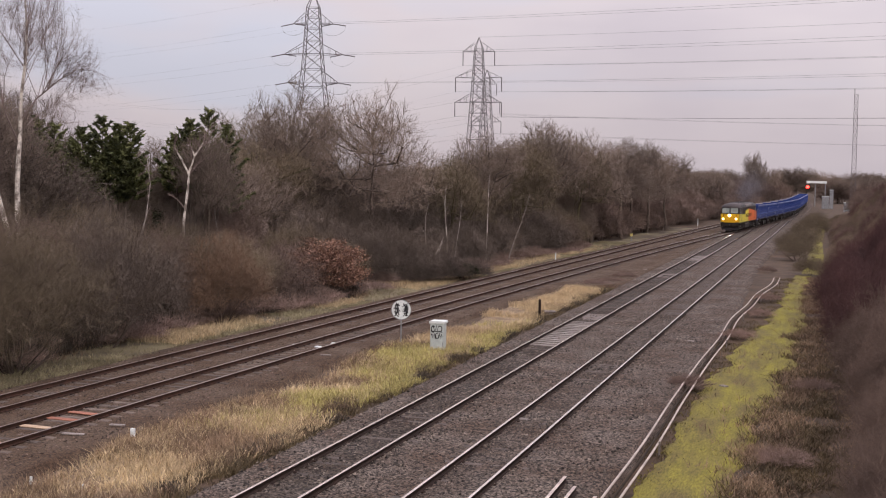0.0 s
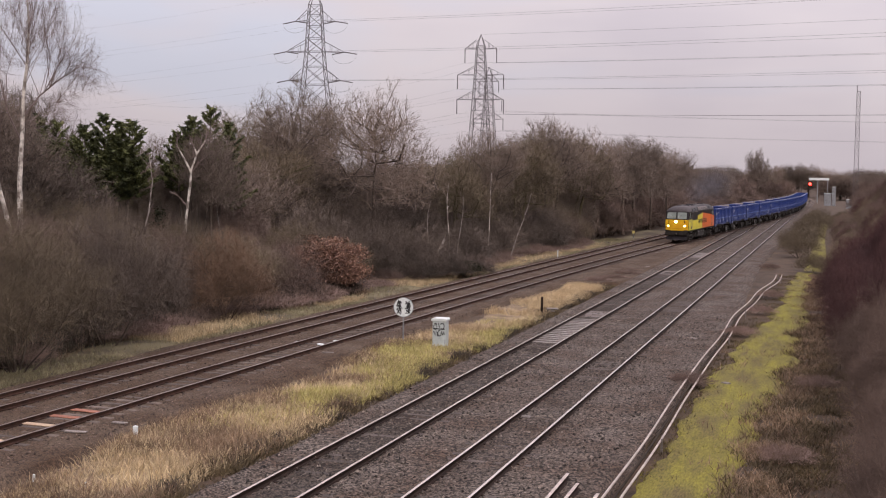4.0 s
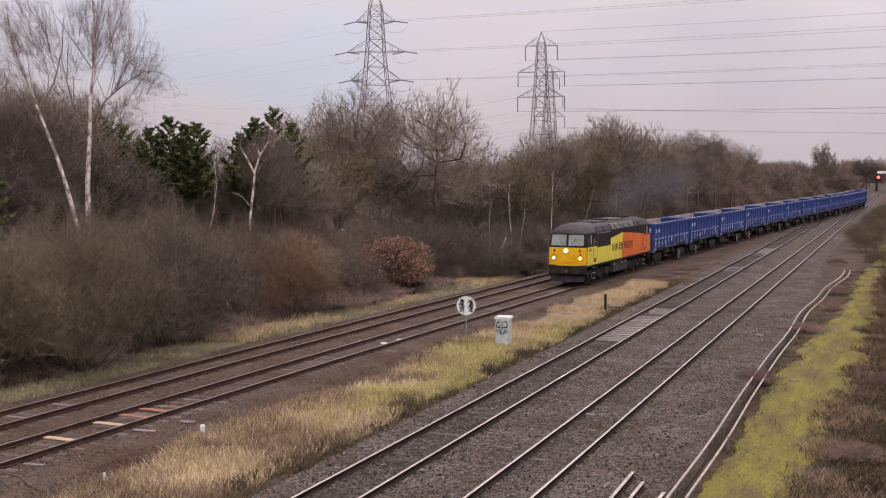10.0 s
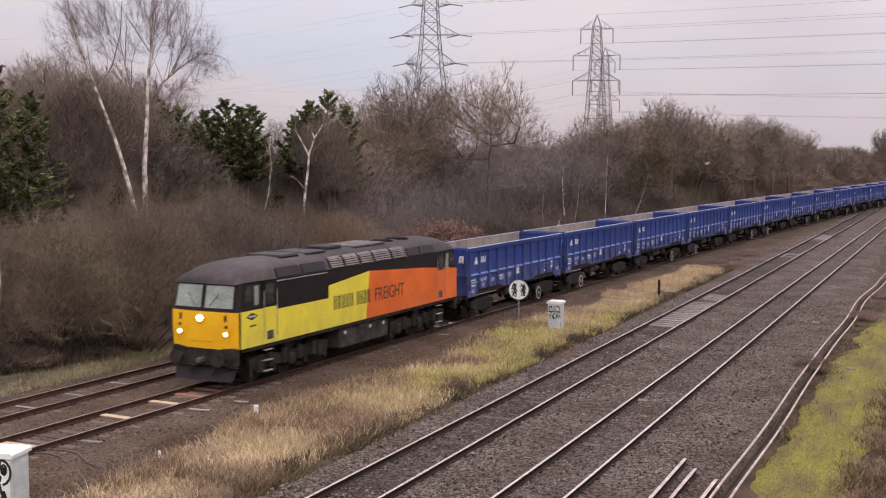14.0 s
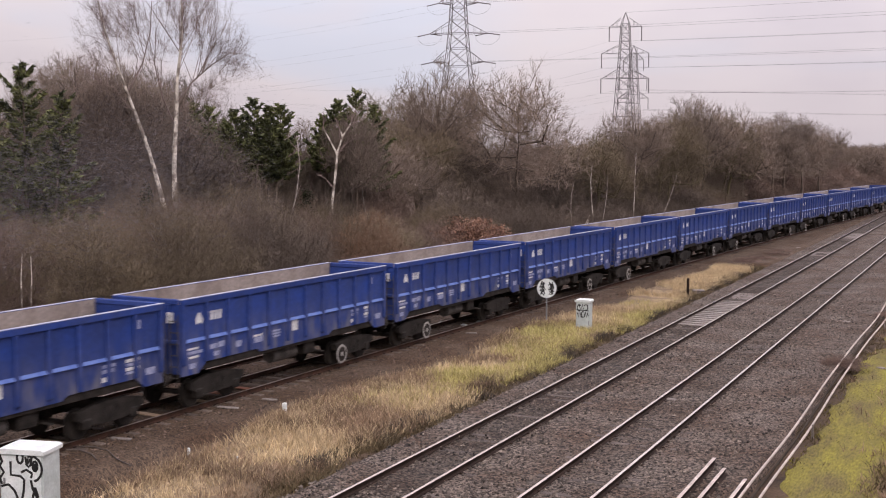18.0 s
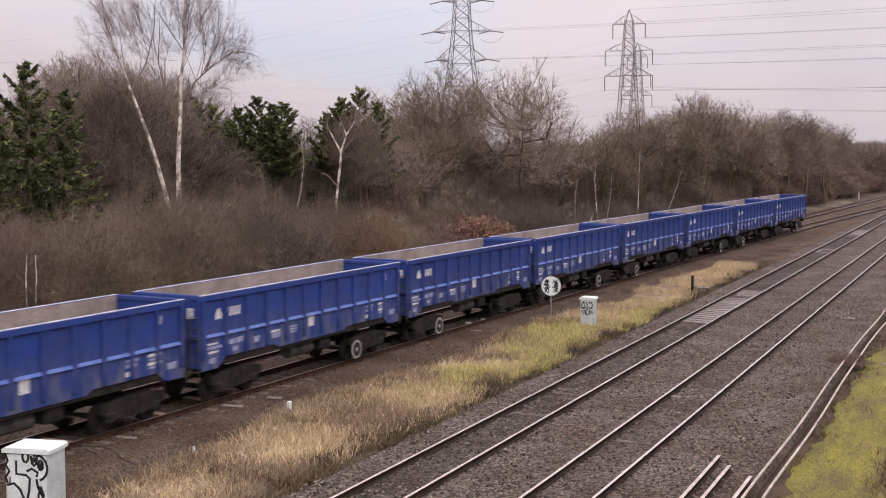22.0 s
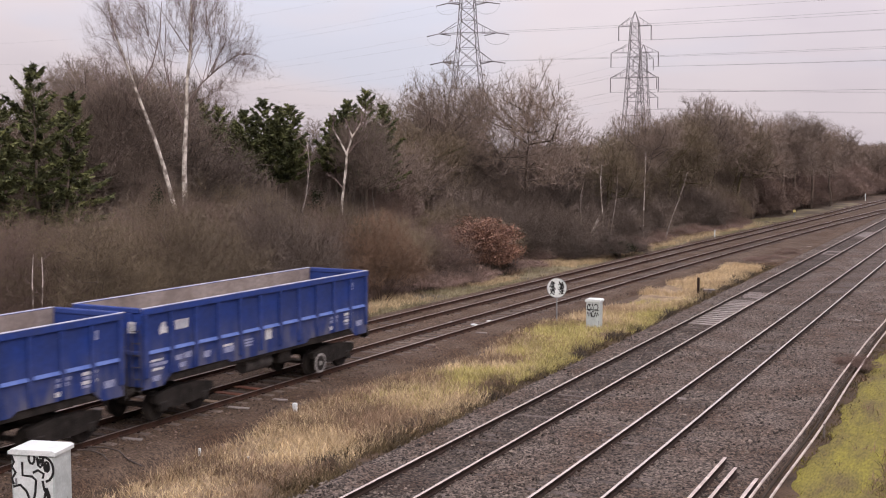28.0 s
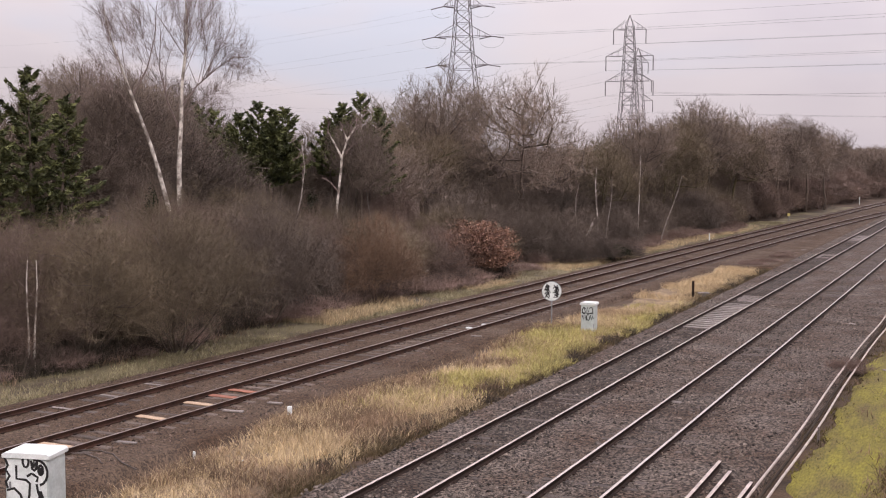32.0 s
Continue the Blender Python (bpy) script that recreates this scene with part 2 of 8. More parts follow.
M_TWIG_OLIVE = material("olive_twigs", (0.19, 0.148, 0.098), (0.115, 0.09, 0.061), 0.7, 0.95, rnd=0.3, fine_amount=0.2)
M_TWIG_WINE = material("dark_wine_twigs", (0.115, 0.056, 0.055), (0.065, 0.033, 0.032), 0.7, 0.95, rnd=0.3, fine_amount=0.2)
M_TWIG_RUST = material("rust_brown_twigs", (0.225, 0.145, 0.095), (0.14, 0.09, 0.06), 0.7, 0.95, rnd=0.1, fine_amount=0.2)
M_TWIG_GREY = material("grey_mauve_twigs", (0.212, 0.166, 0.133), (0.132, 0.103, 0.084), 0.7, 0.95, rnd=0.35, fine_amount=0.2)
M_TWIG_BIRCH = material("pinkish_birch_twigs", (0.26, 0.195, 0.178), (0.16, 0.12, 0.11), 0.7, 0.95, fine_amount=0.2)
M_BRAMBLE = material("mauve_bramble_stems", (0.27, 0.19, 0.158), (0.165, 0.115, 0.096), 0.7, 0.95, rnd=0.3, fine_amount=0.2)
# twig brown darkened to carry the dense shade inside the wood
M_TWIG_SHADED = material("shaded_wood_twigs", (0.15, 0.117, 0.094), (0.09, 0.07, 0.057), 0.7, 0.95, rnd=0.35, fine_amount=0.2)
M_PALESTONE = stone_bed("pale_dusty_stone", (0.3, 0.27, 0.25), (0.13, 0.115, 0.108), (0.7, 0.62, 0.6), 15)
M_BIRCH = material("white_birch_bark", (0.66, 0.6, 0.53), (0.2, 0.165, 0.14), 2.2, 0.8, spread=0.2, stretch=(1.6, 1.6, 1.2))
M_BIRCH_YOUNG = material("pale_grey_birch_bark", (0.4, 0.35, 0.31), (0.16, 0.13, 0.115), 2.2, 0.85, spread=0.3, stretch=(1.6, 1.6, 1.2))
M_CONIFER = material("dark_conifer_green", (0.15, 0.158, 0.058), (0.042, 0.05, 0.022), 1.2, 0.8, island=True, rnd=0.6)
M_IVY = material("dark_ivy_leaf", (0.036, 0.04, 0.02), (0.018, 0.02, 0.011), 1.5, 0.9, island=True, rnd=0.4, spec=0.15)
M_COPPER = material("dead_copper_leaf", (0.32, 0.185, 0.13), (0.14, 0.077, 0.056), 1.5, 0.85, island=True, rnd=0.45)
M_DRYGRASS = material("dry_straw_grass", (0.63, 0.5, 0.305), (0.4, 0.3, 0.18), 0.35, 0.9, island=True, rnd=0.35)
M_BROWNGRASS = material("brown_dead_stalks", (0.31, 0.215, 0.14), (0.155, 0.105, 0.07), 0.5, 0.9, island=True, rnd=0.4)
M_GREENGRASS = material("pale_green_grass", (0.55, 0.49, 0.19), (0.36, 0.31, 0.125), 0.5, 0.9, island=True, rnd=0.3)
M_MOSS = material("bright_mossy_turf", (0.215, 0.192, 0.026), (0.115, 0.09, 0.03), 1.1, 0.95, bump=0.6, bump_scale=20, fine=14, fine_amount=0.45, spread=0.34, stretch=(1.5, 0.3, 1))
M_TURF = material("straw_turf", (0.3, 0.22, 0.13), (0.13, 0.092, 0.058), 0.9, 0.95, bump=0.8, bump_scale=12, fine=16, fine_amount=0.5)
M_VERGE = material("damp_verge_turf", (0.175, 0.148, 0.085), (0.08, 0.06, 0.04), 0.3, 0.95, bump=0.6, bump_scale=12, fine=16, fine_amount=0.4, spread=0.16)
M_VERGEGRASS = material("pale_verge_grass", (0.33, 0.292, 0.175), (0.19, 0.165, 0.1), 0.4, 0.9, island=True, rnd=0.4)
# dark dead weed; under the scrub this colour also stands in for shade
M_WEED_AND_SHADE = material("dark_weed_and_scrub_shade", (0.085, 0.068, 0.052), (0.045, 0.036, 0.028), 1.0, 0.9, island=True, rnd=0.45)
M_WEED = material("dark_low_weed", (0.14, 0.103, 0.052), (0.065, 0.048, 0.027), 1.0, 0.9, island=True, rnd=0.45)

# ---------------------------------------------------------------- mesh kit
class Shape:
    """Collects vertices and faces of one mesh; faces carry a material slot."""

    def __init__(self):
        self.v, self.f, self.s, self.smooth = [], [], [], False

    def add(self, verts, faces, slot=0, m=None):
        n = len(self.v)
        if m is not None:
            verts = [tuple(m @ Vector(p)) for p in verts]
        self.v.extend(verts)
        self.f.extend(tuple(n + i for i in f) for f in faces)
        self.s.extend([slot] * len(faces))
        return self

    def box(self, lo, hi, slot=0, bevel=0.0, m=None):
        (x0, y0, z0), (x1, y1, z1) = lo, hi
        c = min(bevel, abs(x1 - x0) * 0.45, abs(y1 - y0) * 0.45, abs(z1 - z0) * 0.45)
        if c <= 0:
            vs = [(x, y, z) for z in (z0, z1) for y in (y0, y1) for x in (x0, x1)]
            fs = [(0, 2, 3, 1), (4, 5, 7, 6), (0, 1, 5, 4), (2, 6, 7, 3), (0, 4, 6, 2), (1, 3, 7, 5)]
            return self.add(vs, fs, slot, m)
        # each corner gives three vertices, one on each face that meets there
        vs, idx = [], {}
        X, Y, Z = (x0, x1), (y0, y1), (z0, z1)
        for i in (0, 1):
            for j in (0, 1):
                for k in (0, 1):
                    sx, sy, sz = (1 - 2 * i) * c, (1 - 2 * j) * c, (1 - 2 * k) * c
                    for a, p in enumerate(((X[i], Y[j] + sy, Z[k] + sz), (X[i] + sx, Y[j], Z[k] + sz), (X[i] + sx, Y[j] + sy, Z[k]))):
                        idx[i, j, k, a] = len(vs)
                        vs.append(p)
        fs = []
        for s in (0, 1):
            fs.append(self._turn([idx[s, 0, 0, 0], idx[s, 1, 0, 0], idx[s, 1, 1, 0], idx[s, 0, 1, 0]], s))
            fs.append(self._turn([idx[0, s, 0, 1], idx[0, s, 1, 1], idx[1, s, 1, 1], idx[1, s, 0, 1]], s))
            fs.append(self._turn([idx[0, 0, s, 2], idx[1, 0, s, 2], idx[1, 1, s, 2], idx[0, 1, s, 2]], s))
        for i in (0, 1):
            for j in (0, 1):
                fs.append(self._turn([idx[i, j, 0, 0], idx[i, j, 0, 1], idx[i, j, 1, 1], idx[i, j, 1, 0]], i ^ j ^ 1))
                fs.append(self._turn([idx[i, 0, j, 0], idx[i, 0, j, 2], idx[i, 1, j, 2], idx[i, 1, j, 0]], i ^ j))
                fs.append(self._turn([idx[0, i, j, 1], idx[0, i, j, 2], idx[1, i, j, 2], idx[1, i, j, 1]], i ^ j ^ 1))
        for i in (0, 1):
            for j in (0, 1):
                for k in (0, 1):
                    fs.append(self._turn([idx[i, j, k, 0], idx[i, j, k, 1], idx[i, j, k, 2]], i ^ j ^ k))
        return self.add(vs, fs, slot, m)

    @staticmethod
    def _turn(f, flip):
        return tuple(f) if flip else tuple(reversed(f))

    def prism(self, outline, y0, y1, slot=0, m=None, caps=True):
        """An outline of (x, z) points pushed along y from y0 to y1."""
        n = len(outline)
        vs = [(x, y0, z) for x, z in outline] + [(x, y1, z) for x, z in outline]
        fs = [(i, (i + 1) % n, n + (i + 1) % n, n + i) for i in range(n)]
        if caps:
            fs += [tuple(reversed(range(n))), tuple(range(n, 2 * n))]
        return self.add(vs, fs, slot, m)

    def tube(self, p0, p1, r0, r1=None, sides=6, slot=0, caps=True, m=None):
        p0, p1 = Vector(p0), Vector(p1)
        r1 = r0 if r1 is None else r1
        d = (p1 - p0).normalized()
        a = d.orthogonal().normalized()
        b = d.cross(a)
        vs = []
        for p, r in ((p0, r0), (p1, r1)):
            for i in range(sides):
                t = 2 * math.pi * i / sides
                vs.append(tuple(p + (a * math.cos(t) + b * math.sin(t)) * r))
        fs = [(i, (i + 1) % sides, sides + (i + 1) % sides, sides + i) for i in range(sides)]
        if caps:
            fs += [tuple(reversed(range(sides))), tuple(range(sides, 2 * sides))]
        return self.add(vs, fs, slot, m)

    def ring(self, centre, axis, r_out, r_in, thick, sides=24, slot=0):
        """A flat ring or, with r_in 0, a disc with thickness, along the axis."""
        c, d = Vector(centre), Vector(axis).normalized()
        a = d.orthogonal().normalized()
        b = d.cross(a)
        vs = []
        for r in (r_out, max(r_in, 0.001)):
            for h in (-thick / 2, thick / 2):
                for i in range(sides):
                    t = 2 * math.pi * i / sides
                    vs.append(tuple(c + d * h + (a * math.cos(t) + b * math.sin(t)) * r))
        S = sides
        fs = []
        for i in range(S):
            j = (i + 1) % S
            fs += [(i, j, S + j, S + i), (2 * S + j, 2 * S + i, 3 * S + i, 3 * S + j), (S + i, S + j, 3 * S + j, 3 * S + i), (j, i, 2 * S + i, 2 * S + j)]
        return self.add(vs, fs, slot)

    def sweep(self, outline, path, slot=0, slots=None, closed=True):
        """An outline of (side, up) points carried along path rows (x, y, z, nx, ny), n pointing to the side."""
        n = len(outline)
        vs = [(x + nx * s, y + ny * s, z + u) for x, y, z, nx, ny in path for s, u in outline]
        base = len(self.v)
        self.v.extend(vs)
        for k in range(len(path) - 1):
            for i in range(n if closed else n - 1):
                j = (i + 1) % n
                self.f.append((base + k * n + i, base + (k + 1) * n + i, base + (k + 1) * n + j, base + k * n + j))
                self.s.append(slots[i] if slots else slot)
        return self

    def scaled(self, k):
        self.v = [(x * k, y * k, z * k) for x, y, z in self.v]
        return self

    def mesh(self, name, mats):
        me = bpy.data.meshes.new(name)
        me.from_pydata(self.v, [], self.f)
        for mt in mats if isinstance(mats, (list, tuple)) else [mats]:
            me.materials.append(mt)
        me.polygons.foreach_set("material_index", self.s)
        me.polygons.foreach_set("use_smooth", [self.smooth] * len(self.f))
        me.update()
        return me


def soup(name, verts, faces, mat, smooth=False):
    """A mesh from numpy arrays: verts n x 3, faces m x 3 or m x 4."""
    me = bpy.data.meshes.new(name)
    k = faces.shape[1]
    me.vertices.add(len(verts))
    me.vertices.foreach_set("co", np.asarray(verts, np.float32).ravel())
    me.loops.add(faces.size)
    me.loops.foreach_set("vertex_index", np.asarray(faces, np.int32).ravel())
    me.polygons.add(len(faces))
    me.polygons.foreach_set("loop_start", np.arange(0, faces.size, k, dtype=np.int32))
    me.polygons.foreach_set("use_smooth", [smooth] * len(faces))
    me.materials.append(mat)
    me.update(calc_edges=True)
    return me


def thing(name, label, category, m=None, group="", kind=""):
    """An Empty that carries the parts of a thing."""
    ob = new(name)
    ob.empty_display_size = 0.2
    if m is not None:
        ob.matrix_basis = m
    return tagged(ob, label, category, group, kind)


def part(name, shape, mats, parent, label="", m=None):
    """Links a shape (or a finished mesh) as ONE mesh object under a thing or a part."""
    me = shape if isinstance(shape, bpy.types.Mesh) else shape.mesh(name, mats)
    ob = new(name, me)
    ob.parent = parent
    if m is not None:
        ob.matrix_basis = m
    if label:
        ob["label"] = label
    return ob


def whole(name, shape, mats, label, category, m=None, group="", kind=""):
    """A thing that is one mesh."""
    me = shape if isinstance(shape, bpy.types.Mesh) else shape.mesh(name, mats)
    ob = new(name, me)
    if m is not None:
        ob.matrix_basis = m
    return tagged(ob, label, category, group, kind)

# ---------------------------------------------------------------- lines of the four tracks (x as a function of y)
def main_bend(y):
    return -0.00002 * max(0.0, y - 250) ** 2


def hermite(y, ya, xa, sa, yb, xb, sb):
    u, h = (y - ya) / (yb - ya), yb - ya
    return (2 * u**3 - 3 * u**2 + 1) * xa + (u**3 - 2 * u**2 + u) * sa * h + (3 * u**2 - 2 * u**3) * xb + (u**3 - u**2) * sb * h


def up_main(y):
    return -9.04 + main_bend(y)


def down_main(y):
    return -12.90 + main_bend(y)


def up_branch(y):
    """The line that the train takes: it leaves the near main line far off, and swings away over the other."""
    c = lambda q: -23.908 + 1.648 * q + 2.043 * q * q - 0.0752 * q**3
    if y < 175:
        return c(y / 100)
    if y < 290:
        return hermite(y, 175, c(1.75), 0.0811, 290, up_main(290), -0.001)
    return up_main(y)


def down_branch(y):
    c = lambda q: -27.287 + 0.9234 * q + 3.3662 * q * q - 0.9091 * q**3
    if y < 175:
        return c(y / 100)
    if y < 330:
        return hermite(y, 175, c(1.75), 0.0436, 330, down_main(330), -0.003)
    return down_main(y)


def line_path(fx, y0, y1, step, z=0.0):
    rows, y = [], y0
    while y <= y1 + 1e-6:
        s = (fx(y + 0.5) - fx(y - 0.5))
        n = math.hypot(1, s)
        rows.append((fx(y), y, z, 1 / n, -s / n))
        y += step
    return rows


GAUGE = 1.505
RAIL = [(-0.07, -0.16), (0.07, -0.16), (0.07, -0.145), (0.012, -0.12), (0.012, -0.045), (0.037, -0.035), (0.037, -0.004), (0.033, 0.0), (-0.033, 0.0), (-0.037, -0.004), (-0.037, -0.035), (-0.012, -0.045), (-0.012, -0.12), (-0.07, -0.145)]
RAIL_SLOTS = [0] * 6 + [1, 1, 1] + [0] * 5


def track(name, fx, y0, y1, label, top, near, clip_mat, side_mat, lift=0.0):
    """Two rails on sleepers; the near sleepers are pieces, the far ones are joined."""
    t = thing(name, label, "railway track", group="railway tracks")
    for side in (-1, 1):
        rows = [(x + nx * side * GAUGE / 2, y + ny * side * GAUGE / 2, z, nx, ny) for x, y, z, nx, ny in line_path(fx, y0, y1, 3.0)]
        part("rail", Shape().sweep(RAIL, rows, slots=RAIL_SLOTS), [side_mat, top], t)
    far, n, y = Shape(), 0, y0
    rnd = random.Random(name)
    piece = Shape().box((-1.25, -0.13, -0.36), (1.25, 0.13, -0.165), bevel=0.025).mesh("sleeper", clip_mat)
    clip = Shape()
    while y < y1:
        s = fx(y + 0.5) - fx(y - 0.5)
        a = -math.atan(s) + rnd.uniform(-0.012, 0.012)
        m = Matrix.Translation((fx(y) + rnd.uniform(-0.04, 0.04), y, lift + rnd.uniform(-0.03, 0.006))) @ Matrix.Rotation(a, 4, 'Z')
        if near[0] < y < near[1]:
            part("sleeper", piece, None, t, m=m)
            for side in (-1, 1):
                for d in (-0.1, 0.1):
                    x = side * GAUGE / 2 + d
                    clip.box((x - 0.035, -0.05, -0.166), (x + 0.035, 0.05, -0.125), bevel=0.012, m=m)
        else:
            far.box((-1.25, -0.13, -0.36), (1.25, 0.13, -0.165), m=m)
        y += 0.68
    if far.v:
        tagged(part("sleeper_run", far, clip_mat, t), kind="stuff")
    tagged(part("rail_fastening", clip, M_RAIL, t), kind="stuff")
    return t


track("up_main_track", up_main, -30, 420, "polished steel rails on grey sleepers sunk in grey ballast", M_RAILTOP, (22, 72), M_TIMBER, M_RAIL)
track("down_main_track", down_main, -30, 420, "polished steel rails on grey sleepers sunk in grey ballast", M_RAILTOP, (24, 74), M_TIMBER, M_RAIL)
track("up_branch_track", up_branch, -60, 288, "rusty-sided rails on sleepers in brown dirty ballast", M_RAILTOP_DULL, (20, 68), M_GREYSLEEPER, M_RAIL_RUSTY, 0.014)
track("down_branch_track", down_branch, -60, 328, "rusty-sided rails on sleepers in brown dirty ballast", M_RAILTOP_DULL, (22, 66), M_TIMBER, M_RAIL_RUSTY)

# ---------------------------------------------------------------- ground
def smooth(a, b, x):
    u = min(1.0, max(0.0, (x - a) / (b - a)))
    return u * u * (3 - 2 * u)


def ground_z(x, y):
    """Height of the soil: low beside the ballast, a bank to the right of the path, a gentle rise under the wood."""
    z = -0.42
    z += 3.6 * smooth(0.4, 9.0, x) * smooth(400, 150, y)
    edge = down_branch(min(max(y, -60), 320)) - 5.0
    z += 0.5 * smooth(edge, edge - 14, x)
    z += 0.08 * noise.noise((x * 0.13, y * 0.13, 0))
    return z


def axis(spans):
    out = []
    for a, b, n in spans:
        out += [a + (b - a) * i / n for i in range(n)]
    return out + [spans[-1][1]]


def sheet(xs, ys, z):
    nx, ny = len(xs), len(ys)
    v = np.array([(x, y, z(x, y)) for y in ys for x in xs])
    i = np.arange(nx * ny).reshape(ny, nx)
    f = np.stack([i[:-1, :-1], i[:-1, 1:], i[1:, 1:], i[1:, :-1]], -1).reshape(-1, 4)
    return v, f


gx = axis([(-2500, -300, 8), (-300, -70, 12), (-70, 20, 75), (20, 120, 12), (120, 2500, 8)])
gy = axis([(-800, -60, 8), (-60, 10, 14), (10, 130, 80), (130, 420, 60), (420, 3500, 12)])
v, f = sheet(gx, gy, ground_z)
whole("ground", soup("ground", v, f, M_SOIL, True), None, "dark brown soil with leaf litter under the trees", "ground", kind="structure")


def bed(name, left, right, y0, y1, step, mat, top, label, shoulder=0.55, rough=0.02):
    """A raised bed of stone between two lines, with sloping shoulders and an uneven top."""
    rows, ys = [], []
    y = y0
    cols = 26
    while y <= y1:
        a, b = left(y), right(y)
        rows.append([a - shoulder] + [a + (b - a) * i / cols for i in range(cols + 1)] + [b + shoulder])
        ys.append(y)
        y += step
    v = []
    for y, r in zip(ys, rows):
        for k, x in enumerate(r):
            edge = k in (0, len(r) - 1)
            z = -0.75 if edge else top + rough * noise.noise((x * 1.7, y * 1.7, 5.0)) + rough * 1.5 * noise.noise((x * 0.4, y * 0.4, 9.0))
            v.append((x, y, z))
    n = len(rows[0])
    i = np.arange(len(v)).reshape(len(rows), n)
    f = np.stack([i[:-1, :-1], i[:-1, 1:], i[1:, 1:], i[1:, :-1]], -1).reshape(-1, 4)
    return whole(name, soup(name, np.array(v), f, mat, True), None, label, "ballast", kind="structure")


bed("ballast_main", lambda y: down_main(y) - 2.0, lambda y: up_main(y) + 3.5 - 1.2 * smooth(60, 120, y), -30, 420, 0.8, M_BALLAST, -0.168, "grey crushed stone ballast under the main line")
bed("ballast_branch", lambda y: down_branch(y) - 2.0, lambda y: min(up_branch(y) + 2.1 + 0.9 * smooth(60, 20, y) + 12 * smooth(84, 98, y), down_main(y) - 2.3), -60, 260, 0.8, M_BALLAST_OLD, -0.176, "brown rust-stained ballast under the branch line")

# ---------------------------------------------------------------- bare winter trees
def tubes(segs, sides):
    """One mesh from rows of x0 y0 z0 x1 y1 z1 r0 r1."""
    s = np.asarray(segs, float)
    p0, p1, r0, r1 = s[:, :3], s[:, 3:6], s[:, 6:7], s[:, 7:8]
    d = p1 - p0
    d /= np.maximum(np.linalg.norm(d, axis=1, keepdims=True), 1e-6)
    ref = np.where(np.abs(d[:, 2:3]) < 0.9, [[0, 0, 1.0]], [[1.0, 0, 0]])
    a = np.cross(d, ref)
    a /= np.linalg.norm(a, axis=1, keepdims=True)
    b = np.cross(d, a)
    n = len(s)
    v = np.empty((n, 2 * sides, 3))
    for i in range(sides):
        t = 2 * math.pi * i / sides
        o = a * math.cos(t) + b * math.sin(t)
        v[:, i] = p0 + o * r0
        v[:, sides + i] = p1 + o * r1
    q = np.array([(i, (i + 1) % sides, sides + (i + 1) % sides, sides + i) for i in range(sides)])
    f = (np.arange(n)[:, None, None] * 2 * sides + q[None]).reshape(-1, 4)
    return v.reshape(-1, 3), f


def spikes(segs):
    """The finest twigs: three-sided points, rows as for tubes."""
    s = np.asarray(segs, float)
    p0, p1, r0 = s[:, :3], s[:, 3:6], s[:, 6:7]
    d = p1 - p0
    d /= np.maximum(np.linalg.norm(d, axis=1, keepdims=True), 1e-6)
    ref = np.where(np.abs(d[:, 2:3]) < 0.9, [[0, 0, 1.0]], [[1.0, 0, 0]])
    a = np.cross(d, ref)
    a /= np.linalg.norm(a, axis=1, keepdims=True)
    b = np.cross(d, a)
    v = np.stack([p0 + a * r0, p0 + (-0.5 * a + 0.87 * b) * r0, p0 + (-0.5 * a - 0.87 * b) * r0, p1], 1)
    f = (np.arange(len(s))[:, None, None] * 4 + np.array([(0, 1, 3), (1, 2, 3), (2, 0, 3)])[None]).reshape(-1, 3)
    return v.reshape(-1, 3), f


def crown_mesh(name, twigs, points, mat):
    """Twigs and their fine points in one mesh."""
    v, f = tubes(twigs, 3)
    f = np.concatenate([f[:, [0, 1, 2]], f[:, [0, 2, 3]]])
    if len(points):
        w, g = spikes(points)
        f = np.concatenate([f, g + len(v)])
        v = np.concatenate([v, w])
    return soup(name, v, f, mat), v


